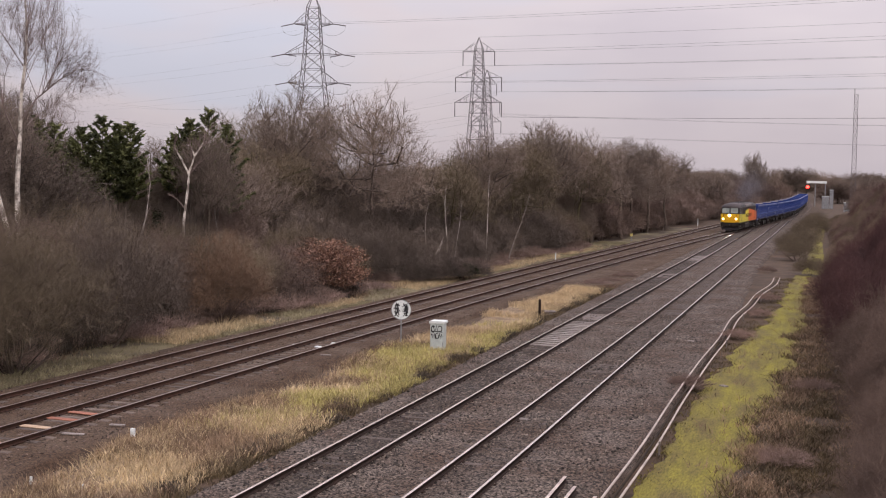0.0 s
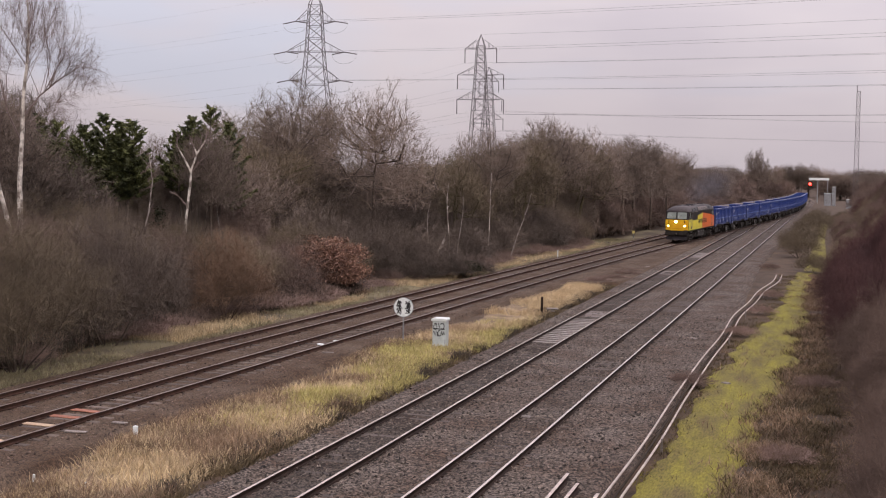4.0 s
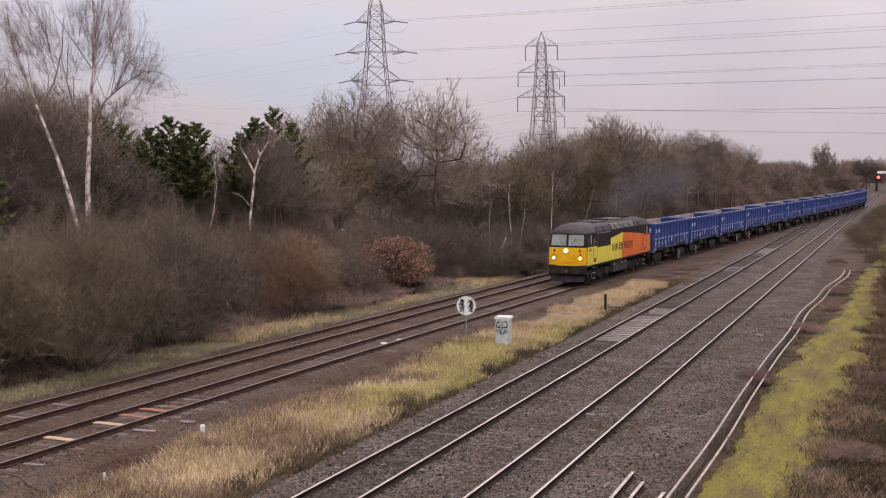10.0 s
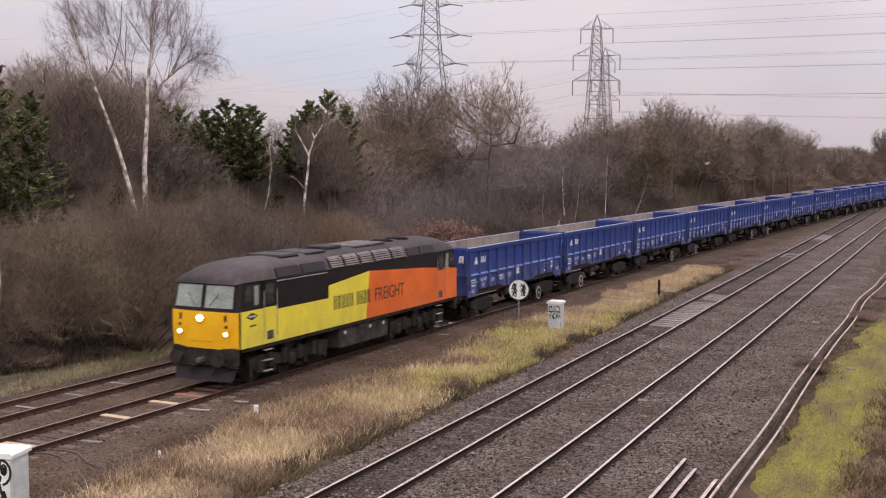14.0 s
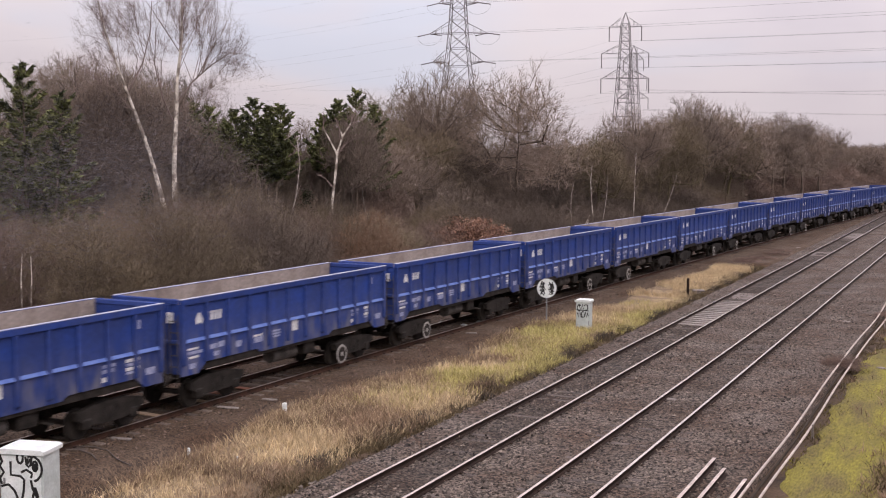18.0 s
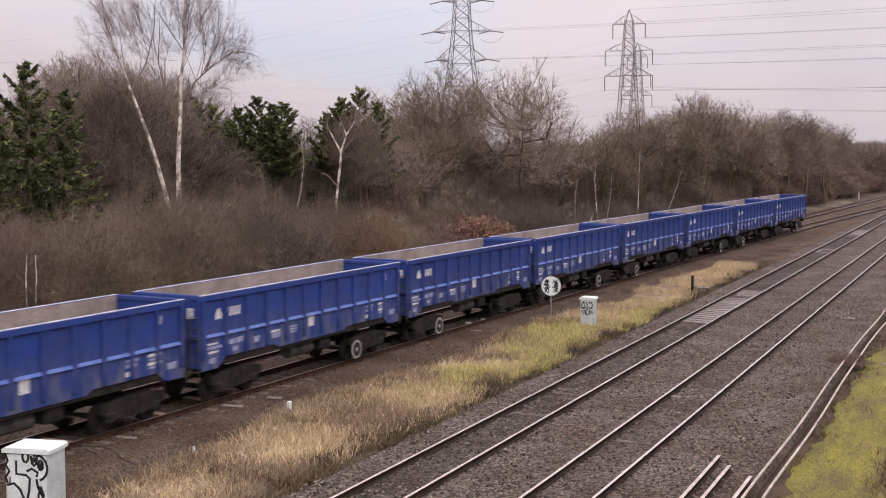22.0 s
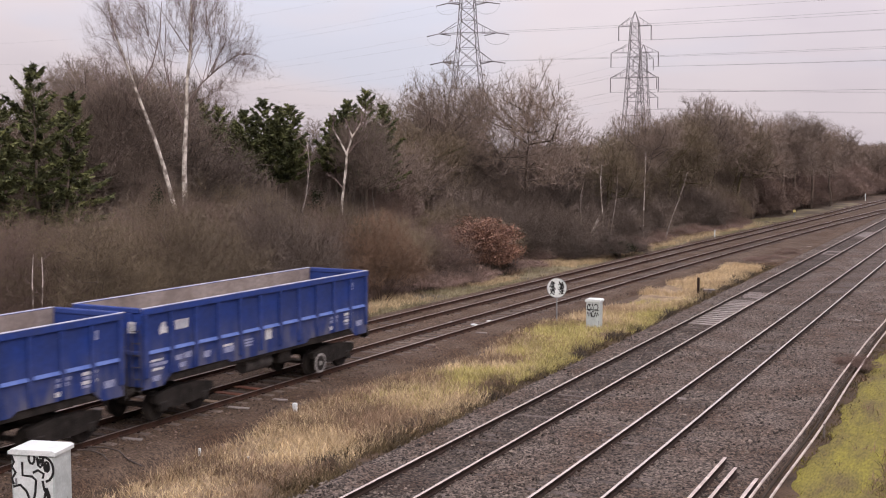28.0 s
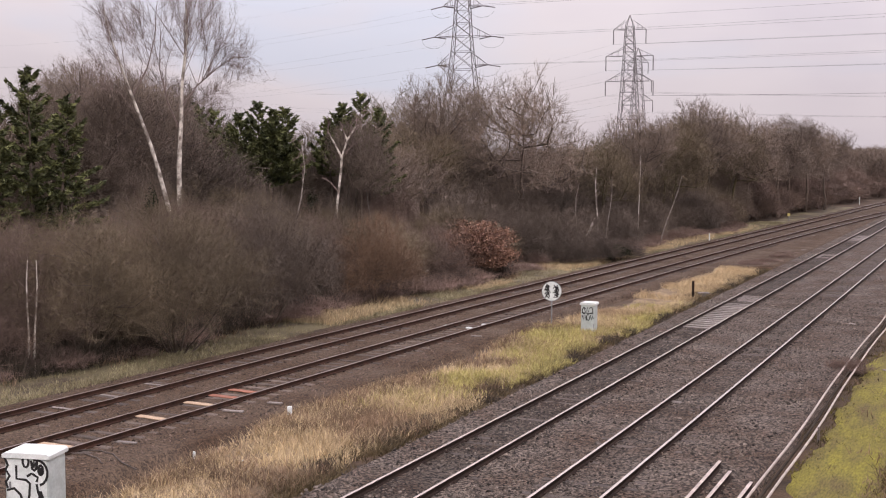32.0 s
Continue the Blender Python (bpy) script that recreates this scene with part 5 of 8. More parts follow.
blades("pale_green_grass", green, M_GREENGRASS, 0.16, 0.42, 10, 0.11, 2, "pale green grass between the lines")
blades("brown_stalks", brown, M_BROWNGRASS, 0.16, 0.5, 12, 0.12, 3, "brown dead stalks between the lines", lean=0.45, width=0.0085)
blades("verge_grass", verge, M_VERGEGRASS, 0.08, 0.3, 10, 0.13, 4, "pale green grass along the scrub")
blades("verge_straw_grass", verge_straw, M_DRYGRASS, 0.2, 0.5, 10, 0.13, 5, "dry straw grass along the scrub")
blades("mossy_grass", moss, M_MOSS, 0.05, 0.16, 10, 0.12, 6, "short bright green grass on the path", lean=0.6)
blades("path_stalks", path_brown, M_BROWNGRASS, 0.1, 0.45, 9, 0.12, 7, "brown stalks at the edge of the path", lean=0.6)
tufts = []
rt = random.Random(44)
yy = 17.0
while yy < 86:
    cx, n = mid_right(yy) + rt.uniform(-0.5, 0.25), rt.randrange(6, 30)
    for _ in range(n):
        px, py = cx + rt.gauss(0, 0.22), yy + rt.gauss(0, 0.42)
        tufts.append((px, py, ground_z(px, py)))
    yy += rt.uniform(1.2, 5.0)
blades("weed_clumps", tufts, M_WEED_AND_SHADE, 0.16, 0.46, 16, 0.1, 15, "dark tufts of dead weed beside the ballast", lean=0.55)
blades("dark_weeds", edge_scrub, M_WEED, 0.12, 0.36, 18, 0.12, 8, "low dark weeds beside the ballast", lean=0.7)


# ---------------------------------------------------------------- loose stones of the ballast
def stones(name, n, x0, x1, y0, y1, z, lo, hi, mat, seed, label):
    g = np.random.RandomState(seed)
    yy = y0 + (y1 - y0) * g.uniform(0, 1, n) ** 1.5
    u = g.uniform(0, 1, n)
    xx = np.array([x0(float(b)) + (x1(float(b)) - x0(float(b))) * a for a, b in zip(u, yy)])
    c = np.stack([xx, yy, np.full(n, z) + g.uniform(-0.012, 0.012, n)], 1)
    r = g.uniform(lo, hi, (n, 1, 1))
    o = np.array([(1, 0, 0), (-1, 0, 0), (0, 1, 0), (0, -1, 0), (0, 0, 1), (0, 0, -1)], float)
    v = o[None] * g.uniform(0.55, 1.25, (n, 6, 1)) + g.normal(0, 0.22, (n, 6, 3))
    a = g.uniform(0, 6.283, n)
    rot = np.zeros((n, 3, 3))
    rot[:, 0, 0], rot[:, 0, 1], rot[:, 1, 0], rot[:, 1, 1], rot[:, 2, 2] = np.cos(a), -np.sin(a), np.sin(a), np.cos(a), 0.8
    v = np.einsum("nij,nkj->nki", rot, v) * r + c[:, None]
    t = np.array([(0, 2, 4), (2, 1, 4), (1, 3, 4), (3, 0, 4), (2, 0, 5), (1, 2, 5), (3, 1, 5), (0, 3, 5)])
    f = (np.arange(n)[:, None, None] * 6 + t[None]).reshape(-1, 3)
    whole(name, soup(name, v.reshape(-1, 3), f, mat), None, label, "stones", kind="stuff")


stones("ballast_stones", 16000, lambda y: -15.0, lambda y: -5.7, 23, 70, -0.168, 0.025, 0.06, M_STONE, 1, "loose grey crushed stones on the ballast")
stones("branch_stones", 9000, lambda y: down_branch(y) - 2.0, lambda y: up_branch(y) + 2.6, 20, 70, -0.176, 0.025, 0.055, M_STONE_OLD, 2, "loose rust-stained stones on the ballast")

# ---------------------------------------------------------------- lineside things
def stroke(s, line, y, r):
    """A sprayed line: an unbroken band along (x, z) points on an upright face, 4 mm proud of it."""
    vs = []
    for i, (x, z) in enumerate(line):
        (x0, z0), (x1, z1) = line[max(0, i - 1)], line[min(len(line) - 1, i + 1)]
        n = math.hypot(x1 - x0, z1 - z0) or 1.0
        nx, nz = -(z1 - z0) / n * r, (x1 - x0) / n * r
        vs += [(x + nx, y, z + nz), (x - nx, y, z - nz), (x - nx, y - 0.004, z - nz), (x + nx, y - 0.004, z + nz)]
    fs = [(4 * i + a, 4 * i + b, 4 * i + 4 + b, 4 * i + 4 + a) for i in range(len(line) - 1) for a, b in ((0, 1), (1, 2), (2, 3), (3, 0))]
    e = 4 * len(line) - 4
    return s.add(vs, fs + [(0, 3, 2, 1), (e, e + 1, e + 2, e + 3)])


def cabinet(name, label, x, y, w, d, h, turn, tags, face):
    c = thing(name, label, "cabinet", Matrix.Translation((x, y, ground_z(x, y))) @ Matrix.Rotation(radians(turn), 4, 'Z'))
    part("plinth", Shape().box((-w / 2 - 0.04, -d / 2 - 0.04, -0.3), (w / 2 + 0.04, d / 2 + 0.04, 0.1), bevel=0.02), M_CONCRETE, c)
    part("body", Shape().box((-w / 2, -d / 2, 0.1), (w / 2, d / 2, h - 0.1), bevel=0.015), M_PALE, c, "pale painted steel body")
    part("lid", Shape().prism([(-w / 2 - 0.05, h - 0.12), (w / 2 + 0.05, h - 0.12), (w / 2 + 0.05, h - 0.04), (w / 2 - 0.02, h), (-w / 2 + 0.02, h), (-w / 2 - 0.05, h - 0.04)], -d / 2 - 0.06, d / 2 + 0.06), M_WHITE, c, "overhanging white lid")
    door = part("door", Shape().box((-w / 2 + 0.04, -d / 2 - 0.018, 0.16), (w / 2 - 0.04, -d / 2, h - 0.16), bevel=0.006), face, c, "pale cabinet door")
    part("hinge", Shape().tube((w / 2 - 0.03, -d / 2 - 0.02, 0.3), (w / 2 - 0.03, -d / 2 - 0.02, 0.5), 0.015, sides=6), M_STEEL, door)
    part("latch", Shape().box((-w / 2 + 0.1, -d / 2 - 0.045, h * 0.5), (-w / 2 + 0.15, -d / 2 - 0.018, h * 0.5 + 0.14), bevel=0.008), M_STEEL, door)
    for line in tags:
        s = Shape()
        stroke(s, [(ax * w, az * h) for ax, az in line], -d / 2 - 0.018, 0.017 * w + 0.011)
        part("graffiti_line", s, M_BLACK, c, "black sprayed line")
    return c


def arc(cx, cz, rx, rz, a0, a1, n=9):
    return [(cx + rx * math.cos(radians(a0 + (a1 - a0) * i / n)), cz + rz * math.sin(radians(a0 + (a1 - a0) * i / n))) for i in range(n + 1)]


scribble_a = [arc(-0.014, 0.877, 0.07, 0.077, 0, 360), arc(0.33, 0.77, 0.055, 0.07, 0, 360), arc(0.34, 0.76, 0.02, 0.04, 0, 360), arc(0.24, 0.73, 0.245, 0.18, 110, -75),
              [(-0.234, 0.822), (-0.234, 0.631), (-0.014, 0.622), (0.076, 0.571), (0.055, 0.409), (0.007, 0.277), (-0.083, 0.111)],
              [(0.007, 0.673), (0.124, 0.716), (0.262, 0.665), (0.228, 0.601)],
              [(0.228, 0.571), (0.262, 0.452), (0.4, 0.277), (0.434, 0.111)],
              [(0.317, 0.473), (0.262, 0.324), (0.366, 0.26), (0.386, 0.345), (0.317, 0.473)],
              [(-0.497, 0.92), (-0.428, 0.814), (-0.483, 0.75), (-0.393, 0.665), (-0.483, 0.579), (-0.441, 0.494)],
              [(-0.462, 0.464), (-0.29, 0.494), (-0.152, 0.409), (-0.069, 0.277)],
              [(0.11, 0.899), (0.138, 0.784), (0.179, 0.758), (0.228, 0.784), (0.255, 0.899)],
              [(0.152, 0.877), (0.179, 0.801), (0.214, 0.877)]]
scribble_b = [arc(-0.26, 0.74, 0.14, 0.1, 40, 300), [(-0.3, 0.86), (-0.12, 0.66), (-0.02, 0.86), (0.06, 0.7)], arc(0.24, 0.76, 0.15, 0.09, 150, -120), [(-0.42, 0.6), (-0.28, 0.46), (-0.2, 0.62), (-0.08, 0.44)],
              arc(0.04, 0.54, 0.13, 0.09, 60, 380), [(0.2, 0.62), (0.3, 0.46), (0.36, 0.6), (0.42, 0.5)], [(-0.44, 0.68), (0.44, 0.66)]]
x, y = polar(44.0, 28.6)
cabinet("lineside_cabinet", "white steel lineside cabinet with black graffiti, close to the branch line", x, y, 1.06, 0.76, 1.62, 14.0, scribble_a, M_WHITE)
x, y = polar(18.15, 55.8)
cabinet("lineside_cabinet", "pale grey lineside cabinet with black graffiti in the dry grass", x, y, 0.64, 0.5, 1.48, 2.0, scribble_b, M_PALE)

# round signal board on a post
x, y = polar(19.93, 57.5)
sg = thing("round_sign", "white round sign sprayed with black graffiti on a thin steel post", "sign", Matrix.Translation((x, y, ground_z(x, y))) @ Matrix.Rotation(radians(20), 4, 'Z'))
part("post", Shape().tube((0, 0.04, -0.3), (0, 0.04, 1.9), 0.035, sides=8), M_STEEL, sg, "grey steel post")
disc = part("board", Shape().ring((0, 0, 1.78), (0, 1, 0), 0.47, 0, 0.02, 36), M_WHITE, sg, "round white board")
part("board_rim", Shape().ring((0, -0.004, 1.78), (0, 1, 0), 0.48, 0.455, 0.035, 36), M_STEEL, disc)
for k, line in enumerate(([(-0.3, 0.2), (-0.2, 0.28), (-0.16, 0.12), (-0.28, 0.02), (-0.14, -0.04), (-0.26, -0.2)], [(-0.14, 0.3), (-0.2, 0.0), (-0.1, -0.26)], [(0.1, 0.3), (0.2, 0.12), (0.12, 0.02), (0.3, -0.02), (0.26, -0.24), (0.12, -0.14)], [(0.3, 0.2), (0.2, -0.06), (0.34, -0.16)], [(-0.36, 0.06), (-0.12, 0.1)], [(-0.34, -0.1), (-0.2, -0.14), (-0.3, -0.3)], [(0.16, 0.22), (0.32, 0.1), (0.22, -0.3)], [(-0.22, 0.34), (-0.3, 0.1), (-0.12, 0.02)], [(-0.08, 0.2), (-0.26, 0.24), (-0.06, -0.08), (-0.3, -0.06)], [(0.06, 0.14), (0.28, 0.3), (0.14, -0.1), (0.34, 0.04)], [(0.06, -0.06), (0.24, -0.1), (0.1, -0.3), (0.32, -0.26)], [(-0.1, -0.12), (-0.28, -0.18), (-0.12, -0.34)])):
    s = Shape()
    stroke(s, [(ax, 1.78 + az) for ax, az in line], -0.01, 0.028)
    part("graffiti_line", s, M_BLACK, disc, "black sprayed line")

# short posts and markers
def stub(name, label, category, az, d, h, w, mat, cap=None):
    x, y = polar(az, d)
    t = thing(name, label, category, Matrix.Translation((x, y, ground_z(x, y))))
    part("post", Shape().box((-w / 2, -w / 2, -0.3), (w / 2, w / 2, h), bevel=w * 0.15), mat, t)
    if cap:
        part("plate", Shape().box((-0.17, -w / 2 - 0.03, h - 0.34), (0.17, -w / 2, h), bevel=0.01), cap, t)
    return t


M_YELLOWPLATE = material("yellow_marker_plate", (0.7, 0.6, 0.2), (0.5, 0.42, 0.16), 3, 0.6)
stub("timber_post", "short dark weathered timber post in the dry grass", "post", 13.35, 69.5, 1.15, 0.13, M_RAIL)
stub("marker_post", "short lineside marker post with a pale yellow plate", "marker", 9.13, 156, 1.0, 0.1, M_STEEL, M_YELLOWPLATE)
stub("marker_post", "short white lineside marker post", "marker", 12.65, 118, 0.75, 0.1, M_WHITE)
stub("marker_post", "short white lineside marker post", "marker", 6.1, 212, 1.2, 0.12, M_WHITE)
stub("white_peg", "small white marker peg at the edge of the grass", "peg", 32.41, 37.5, 0.46, 0.13, M_WHITE)
stub("white_peg", "tiny white marker peg in the stalks", "peg", 36.9, 33.2, 0.2, 0.06, M_WHITE)
x, y = -18.3, 26.5
stub("white_peg", "tiny white marker peg in the sparse weeds", "peg", math.degrees(math.atan2(-x, y)), math.hypot(x, y), 0.16, 0.06, M_WHITE)
x, y = polar(12.85, 71.5)
slabs = thing("concrete_slab", "flat concrete slab on a low block beside the post", "slab", Matrix.Translation((x, y, ground_z(x, y))) @ Matrix.Rotation(0.4, 4, 'Z'))
part("block", Shape().box((-0.3, -0.25, -0.2), (0.1, 0.2, 0.2), bevel=0.03), M_CONCRETE, slabs)
part("cover", Shape().box((-0.36, -0.3, 0.2), (0.3, 0.25, 0.28), bevel=0.02), M_CONCRETE, slabs, "pale concrete cover")

# boards and rusty plates lying across the branch track
for yy, dx, ln, mat, lb, nm in ((33.75, -0.2, 1.4, M_ORANGE_RUST, "orange rusted plate lying between the rails", "rusty_plate"), (32.7, -0.2, 1.4, M_ORANGE_RUST, "orange rusted plate lying between the rails", "rusty_plate"), (31.4, -0.2, 1.4, M_NEWWOOD, "pale fresh-cut board lying between the rails", "board"), (29.1, -0.2, 1.4, M_NEWWOOD, "pale fresh-cut board lying between the rails", "board"), (25.15, -0.2, 1.5, M_NEWWOOD, "pale fresh-cut board lying between the rails", "board")):
    whole(nm, Shape().box((-ln / 2, -0.13, 0), (ln / 2, 0.13, 0.035), bevel=0.008), mat, lb, nm.split("_")[-1], Matrix.Translation((up_branch(yy) + dx * 0.5, yy, -0.157)) @ Matrix.Rotation(rw.uniform(-0.08, 0.03), 4, 'Z') @ Matrix.Diagonal((0.9, 1, 1, 1)), group="boards on the branch track")
for yy, dx, ln in ((31.0, 1.45, 0.7), (32.6, 1.9, 0.5), (26.3, 1.3, 0.6), (48.6, 1.5, 0.5)):
    whole("loose_board", Shape().box((-ln / 2, -0.07, 0), (ln / 2, 0.07, 0.05), bevel=0.01), M_CONCRETE, "pale loose board on the ballast", "board", Matrix.Translation((up_branch(yy) + dx, yy, -0.175)) @ Matrix.Rotation(0.15, 4, 'Z'), group="boards beside the branch track")
for bx, by, q in ((-23.49, 50.53, 1.0), (-22.32, 50.49, 0.85), (-22.1, 51.82, 0.8)):
    whole("white_bag", Shape().box((-0.2 * q, -0.13 * q, 0), (0.2 * q, 0.13 * q, 0.11 * q), bevel=0.05 * q), M_WHITE, "small white bag lying between the rails", "bag", Matrix.Translation((bx, by, -0.165)) @ Matrix.Rotation(bx, 4, 'Z'), group="litter on the track")
for yy in (29.0, 31.2, 33.4):
    whole("pale_sleeper_end", Shape().box((-0.6, -0.06, 0), (0.6, 0.06, 0.03), bevel=0.008), M_CONCRETE, "pale splintered sleeper top in the far track", "board", Matrix.Translation((down_branch(yy) + 0.1, yy, -0.158)), group="boards on the branch track")
# a stretch of clean concrete sleepers in the main line, standing proud of the stone
for k in range(15):
    yy = 55.5 + k * 0.68
    whole("concrete_sleeper", Shape().box((-0.7, -0.15, 0), (0.7, 0.15, 0.05), bevel=0.02), M_CONCRETE, "pale clean concrete sleeper of the main line", "sleeper", Matrix.Translation((down_main(yy), yy, -0.168)), group="clean concrete sleepers")
for y0, y1 in ((66.5, 69.5), (97, 101), (118, 126)):
    v, f = sheet(axis([(down_main(y0) - 0.68, down_main(y0) + 0.68, 6)]), axis([(y0, y1, 12)]), lambda x, y: -0.158 + 0.008 * noise.noise((x * 2, y * 2, 0)))
    whole("pale_ballast_patch", soup("pale_ballast_patch", v, f, M_PALESTONE), None, "pale dusty patch of fine stone between the rails", "ballast", kind="structure")
for x, y in ((-13.9, 100.0), (-15.6, 105.0), (-17.5, 124.0), (-9.6, 38.4), (-6.6, 60.0), (-4.0, 48.5)):
    whole("pale_stone", Shape().box((-0.3, -0.2, 0), (0.3, 0.2, 0.1), bevel=0.05), M_CONCRETE, "pale flat stone lying beside the track", "stone", Matrix.Translation((x, y, -0.2 if x < -6 else ground_z(x, y) + 0.05)) @ Matrix.Rotation(x, 4, 'Z') @ Matrix.Diagonal((0.6, 0.6, 0.6, 1)), group="pale stones")


# cables on pegs beside the path, and offcuts of rail
def run(pts, z, r, sides=6):
    """A round cable along points (x, y), or (x, y, z)."""
    rows = []
    for i, p in enumerate(pts):
        a, b = pts[max(0, i - 1)], pts[min(len(pts) - 1, i + 1)]
        dx, dy = b[0] - a[0], b[1] - a[1]
        n = math.hypot(dx, dy)
        rows.append((p[0], p[1], p[2] if len(p) > 2 else z, dy / n, -dx / n))
    return Shape().sweep([(r * math.cos(2 * math.pi * k / sides), r * math.sin(2 * math.pi * k / sides)) for k in range(sides)], rows)


def cable_x(y, off):
    base = -5.24 - 0.16 * smooth(30, 45, y) + 0.9 * smooth(70, 102, y) + 0.06 * math.sin(y * 0.35)
    return base + off + 0.04 * math.sin(y * 0.42)


M_CABLE = material("pale_dusty_cable", (0.58, 0.5, 0.45), (0.38, 0.32, 0.29), 2, 0.7)
M_CABLE_GAP = material("dark_cable_gap", (0.06, 0.046, 0.036), (0.03, 0.023, 0.018), 2, 0.9, spec=0.1)
cb = thing("cable_run", "pale dusty cables on low pegs beside the ballast", "cable")
# two pale cables; the dark tube is added for the dark gap between
for off, mat, r, lb in ((0.0, M_CABLE, 0.036, "pale dusty cable"), (0.43, M_CABLE, 0.036, "pale dusty cable"), (0.2, M_CABLE_GAP, 0.04, "dark tube added for the gap between the cables")):
    pts = [(cable_x(yy, off), yy) for yy in np.arange(19.0, 101.0, 1.0)]
    part("cable", run(pts, -0.13 + (0.04 if mat is M_CABLE else -0.07), r), mat, cb, lb)
for yy in np.arange(24.0, 100.0, 12.0):
    part("peg", Shape().box((cable_x(yy, 0.47) - 0.03, yy - 0.03, -0.5), (cable_x(yy, 0.47) + 0.03, yy + 0.03, -0.02), bevel=0.01), M_CONCRETE, cb)
for x, y0, y1, dx in ((-6.42, 20.0, 30.9, -0.12), (-6.0, 20.0, 30.0, -0.1), (-5.38, 20.0, 29.2, -0.05)):
    path = [(x + dx * (q - y0) / 10, q, -0.02, 1, 0) for q in (y0, y1)]
    whole("spare_rail", Shape().sweep([(a * 1.25, b) for a, b in RAIL], path, slots=[0] * 6 + [1] * 3 + [0] * 5).sweep([(a * 1.25, b) for a, b in RAIL], [path[-1], (path[-1][0], path[-1][1] + 0.005, -0.02, 1, 0)], slots=[0] * 14), [M_RAIL, M_CABLE], "spare length of pale-topped rail lying on the ballast", "rail", group="spare rails")


for pts in ([(-22.8, 25.0), (-22.1, 25.25), (-21.5, 25.1), (-20.7, 24.5), (-19.9, 24.1)], [(-22.9, 24.6), (-22.2, 24.8), (-21.6, 24.6), (-21.1, 24.2)]):
    whole("black_hose", run(pts, -0.15, 0.02), M_TIMBER, "black hose lying on the stones by the cabinet", "hose", group="hoses by the cabinet")


# ---------------------------------------------------------------- signal gantry, masts
M_RED = glow("red_signal_lamp", (1.0, 0.03, 0.02), 14.0)
gy = 385.0
gt = thing("signal_gantry", "pale steel signal gantry with a red light over the main line", "signal", Matrix.Translation((0, gy, 0)))
for x in (-6.3, -3.4):
    part("leg", Shape().box((x - 0.14, -0.2, -0.6), (x + 0.14, 0.2, 6.6), bevel=0.03), M_STEEL, gt)
part("beam", Shape().box((-8.9, -0.3, 6.5), (-3.0, 0.3, 7.2), bevel=0.05), M_WHITE, gt, "pale boxed beam")
hd = part("signal_head", Shape().box((-9.1, -0.6, 4.6), (-7.9, -0.2, 6.2), bevel=0.06), M_BLACK, gt, "black signal head")
part("red_lamp", Shape().ring((-8.5, -0.68, 5.4), (0, 1, 0), 0.42, 0, 0.14, 18), M_RED, hd, "lit red lamp")
for x, yy, w, h in ((-3.0, 352, 1.9, 3.4), (-1.4, 352, 1.0, 5.2), (2.4, 322, 1.4, 2.2)):
    c = thing("relay_cabinet", "pale grey relay cabinet far down the line", "cabinet", Matrix.Translation((x, yy, ground_z(x, yy))), group="far cabinets")
    part("body", Shape().box((-w / 2, -0.5, -0.2), (w / 2, 0.5, h), bevel=0.05), M_STEEL, c)
    part("lid", Shape().box((-w / 2 - 0.08, -0.58, h), (w / 2 + 0.08, 0.58, h + 0.12), bevel=0.04), M_PALE, c)


def lattice(s, corners, r, sides=4):
    """Legs through rows of four corners, with cross bracing on each face."""
    for a, b in zip(corners[:-1], corners[1:]):
        for i in range(4):
            j = (i + 1) % 4
            s.tube(a[i], b[i], r, sides=sides, caps=False)
            s.tube(a[i], b[j], r * 0.6, sides=3, caps=False)
            s.tube(a[j], b[i], r * 0.6, sides=3, caps=False)
            s.tube(b[i], b[j], r * 0.6, sides=3, caps=False)
    return s


def square(w, z):
    return [(-w, -w, z), (w, -w, z), (w, w, z), (-w, w, z)]


ms = thing("radio_mast", "slim grey lattice radio mast far down the line", "mast", Matrix.Translation((5.0, 420, -0.5)))
part("lattice", lattice(Shape(), [square(0.75 - 0.012 * k, 2.4 * k) for k in range(16)], 0.09), M_PYLON, ms)
part("aerial", Shape().tube((-0.5, 0, 35.8), (-0.5, 0, 38.2), 0.12, sides=6), M_PYLON, ms)


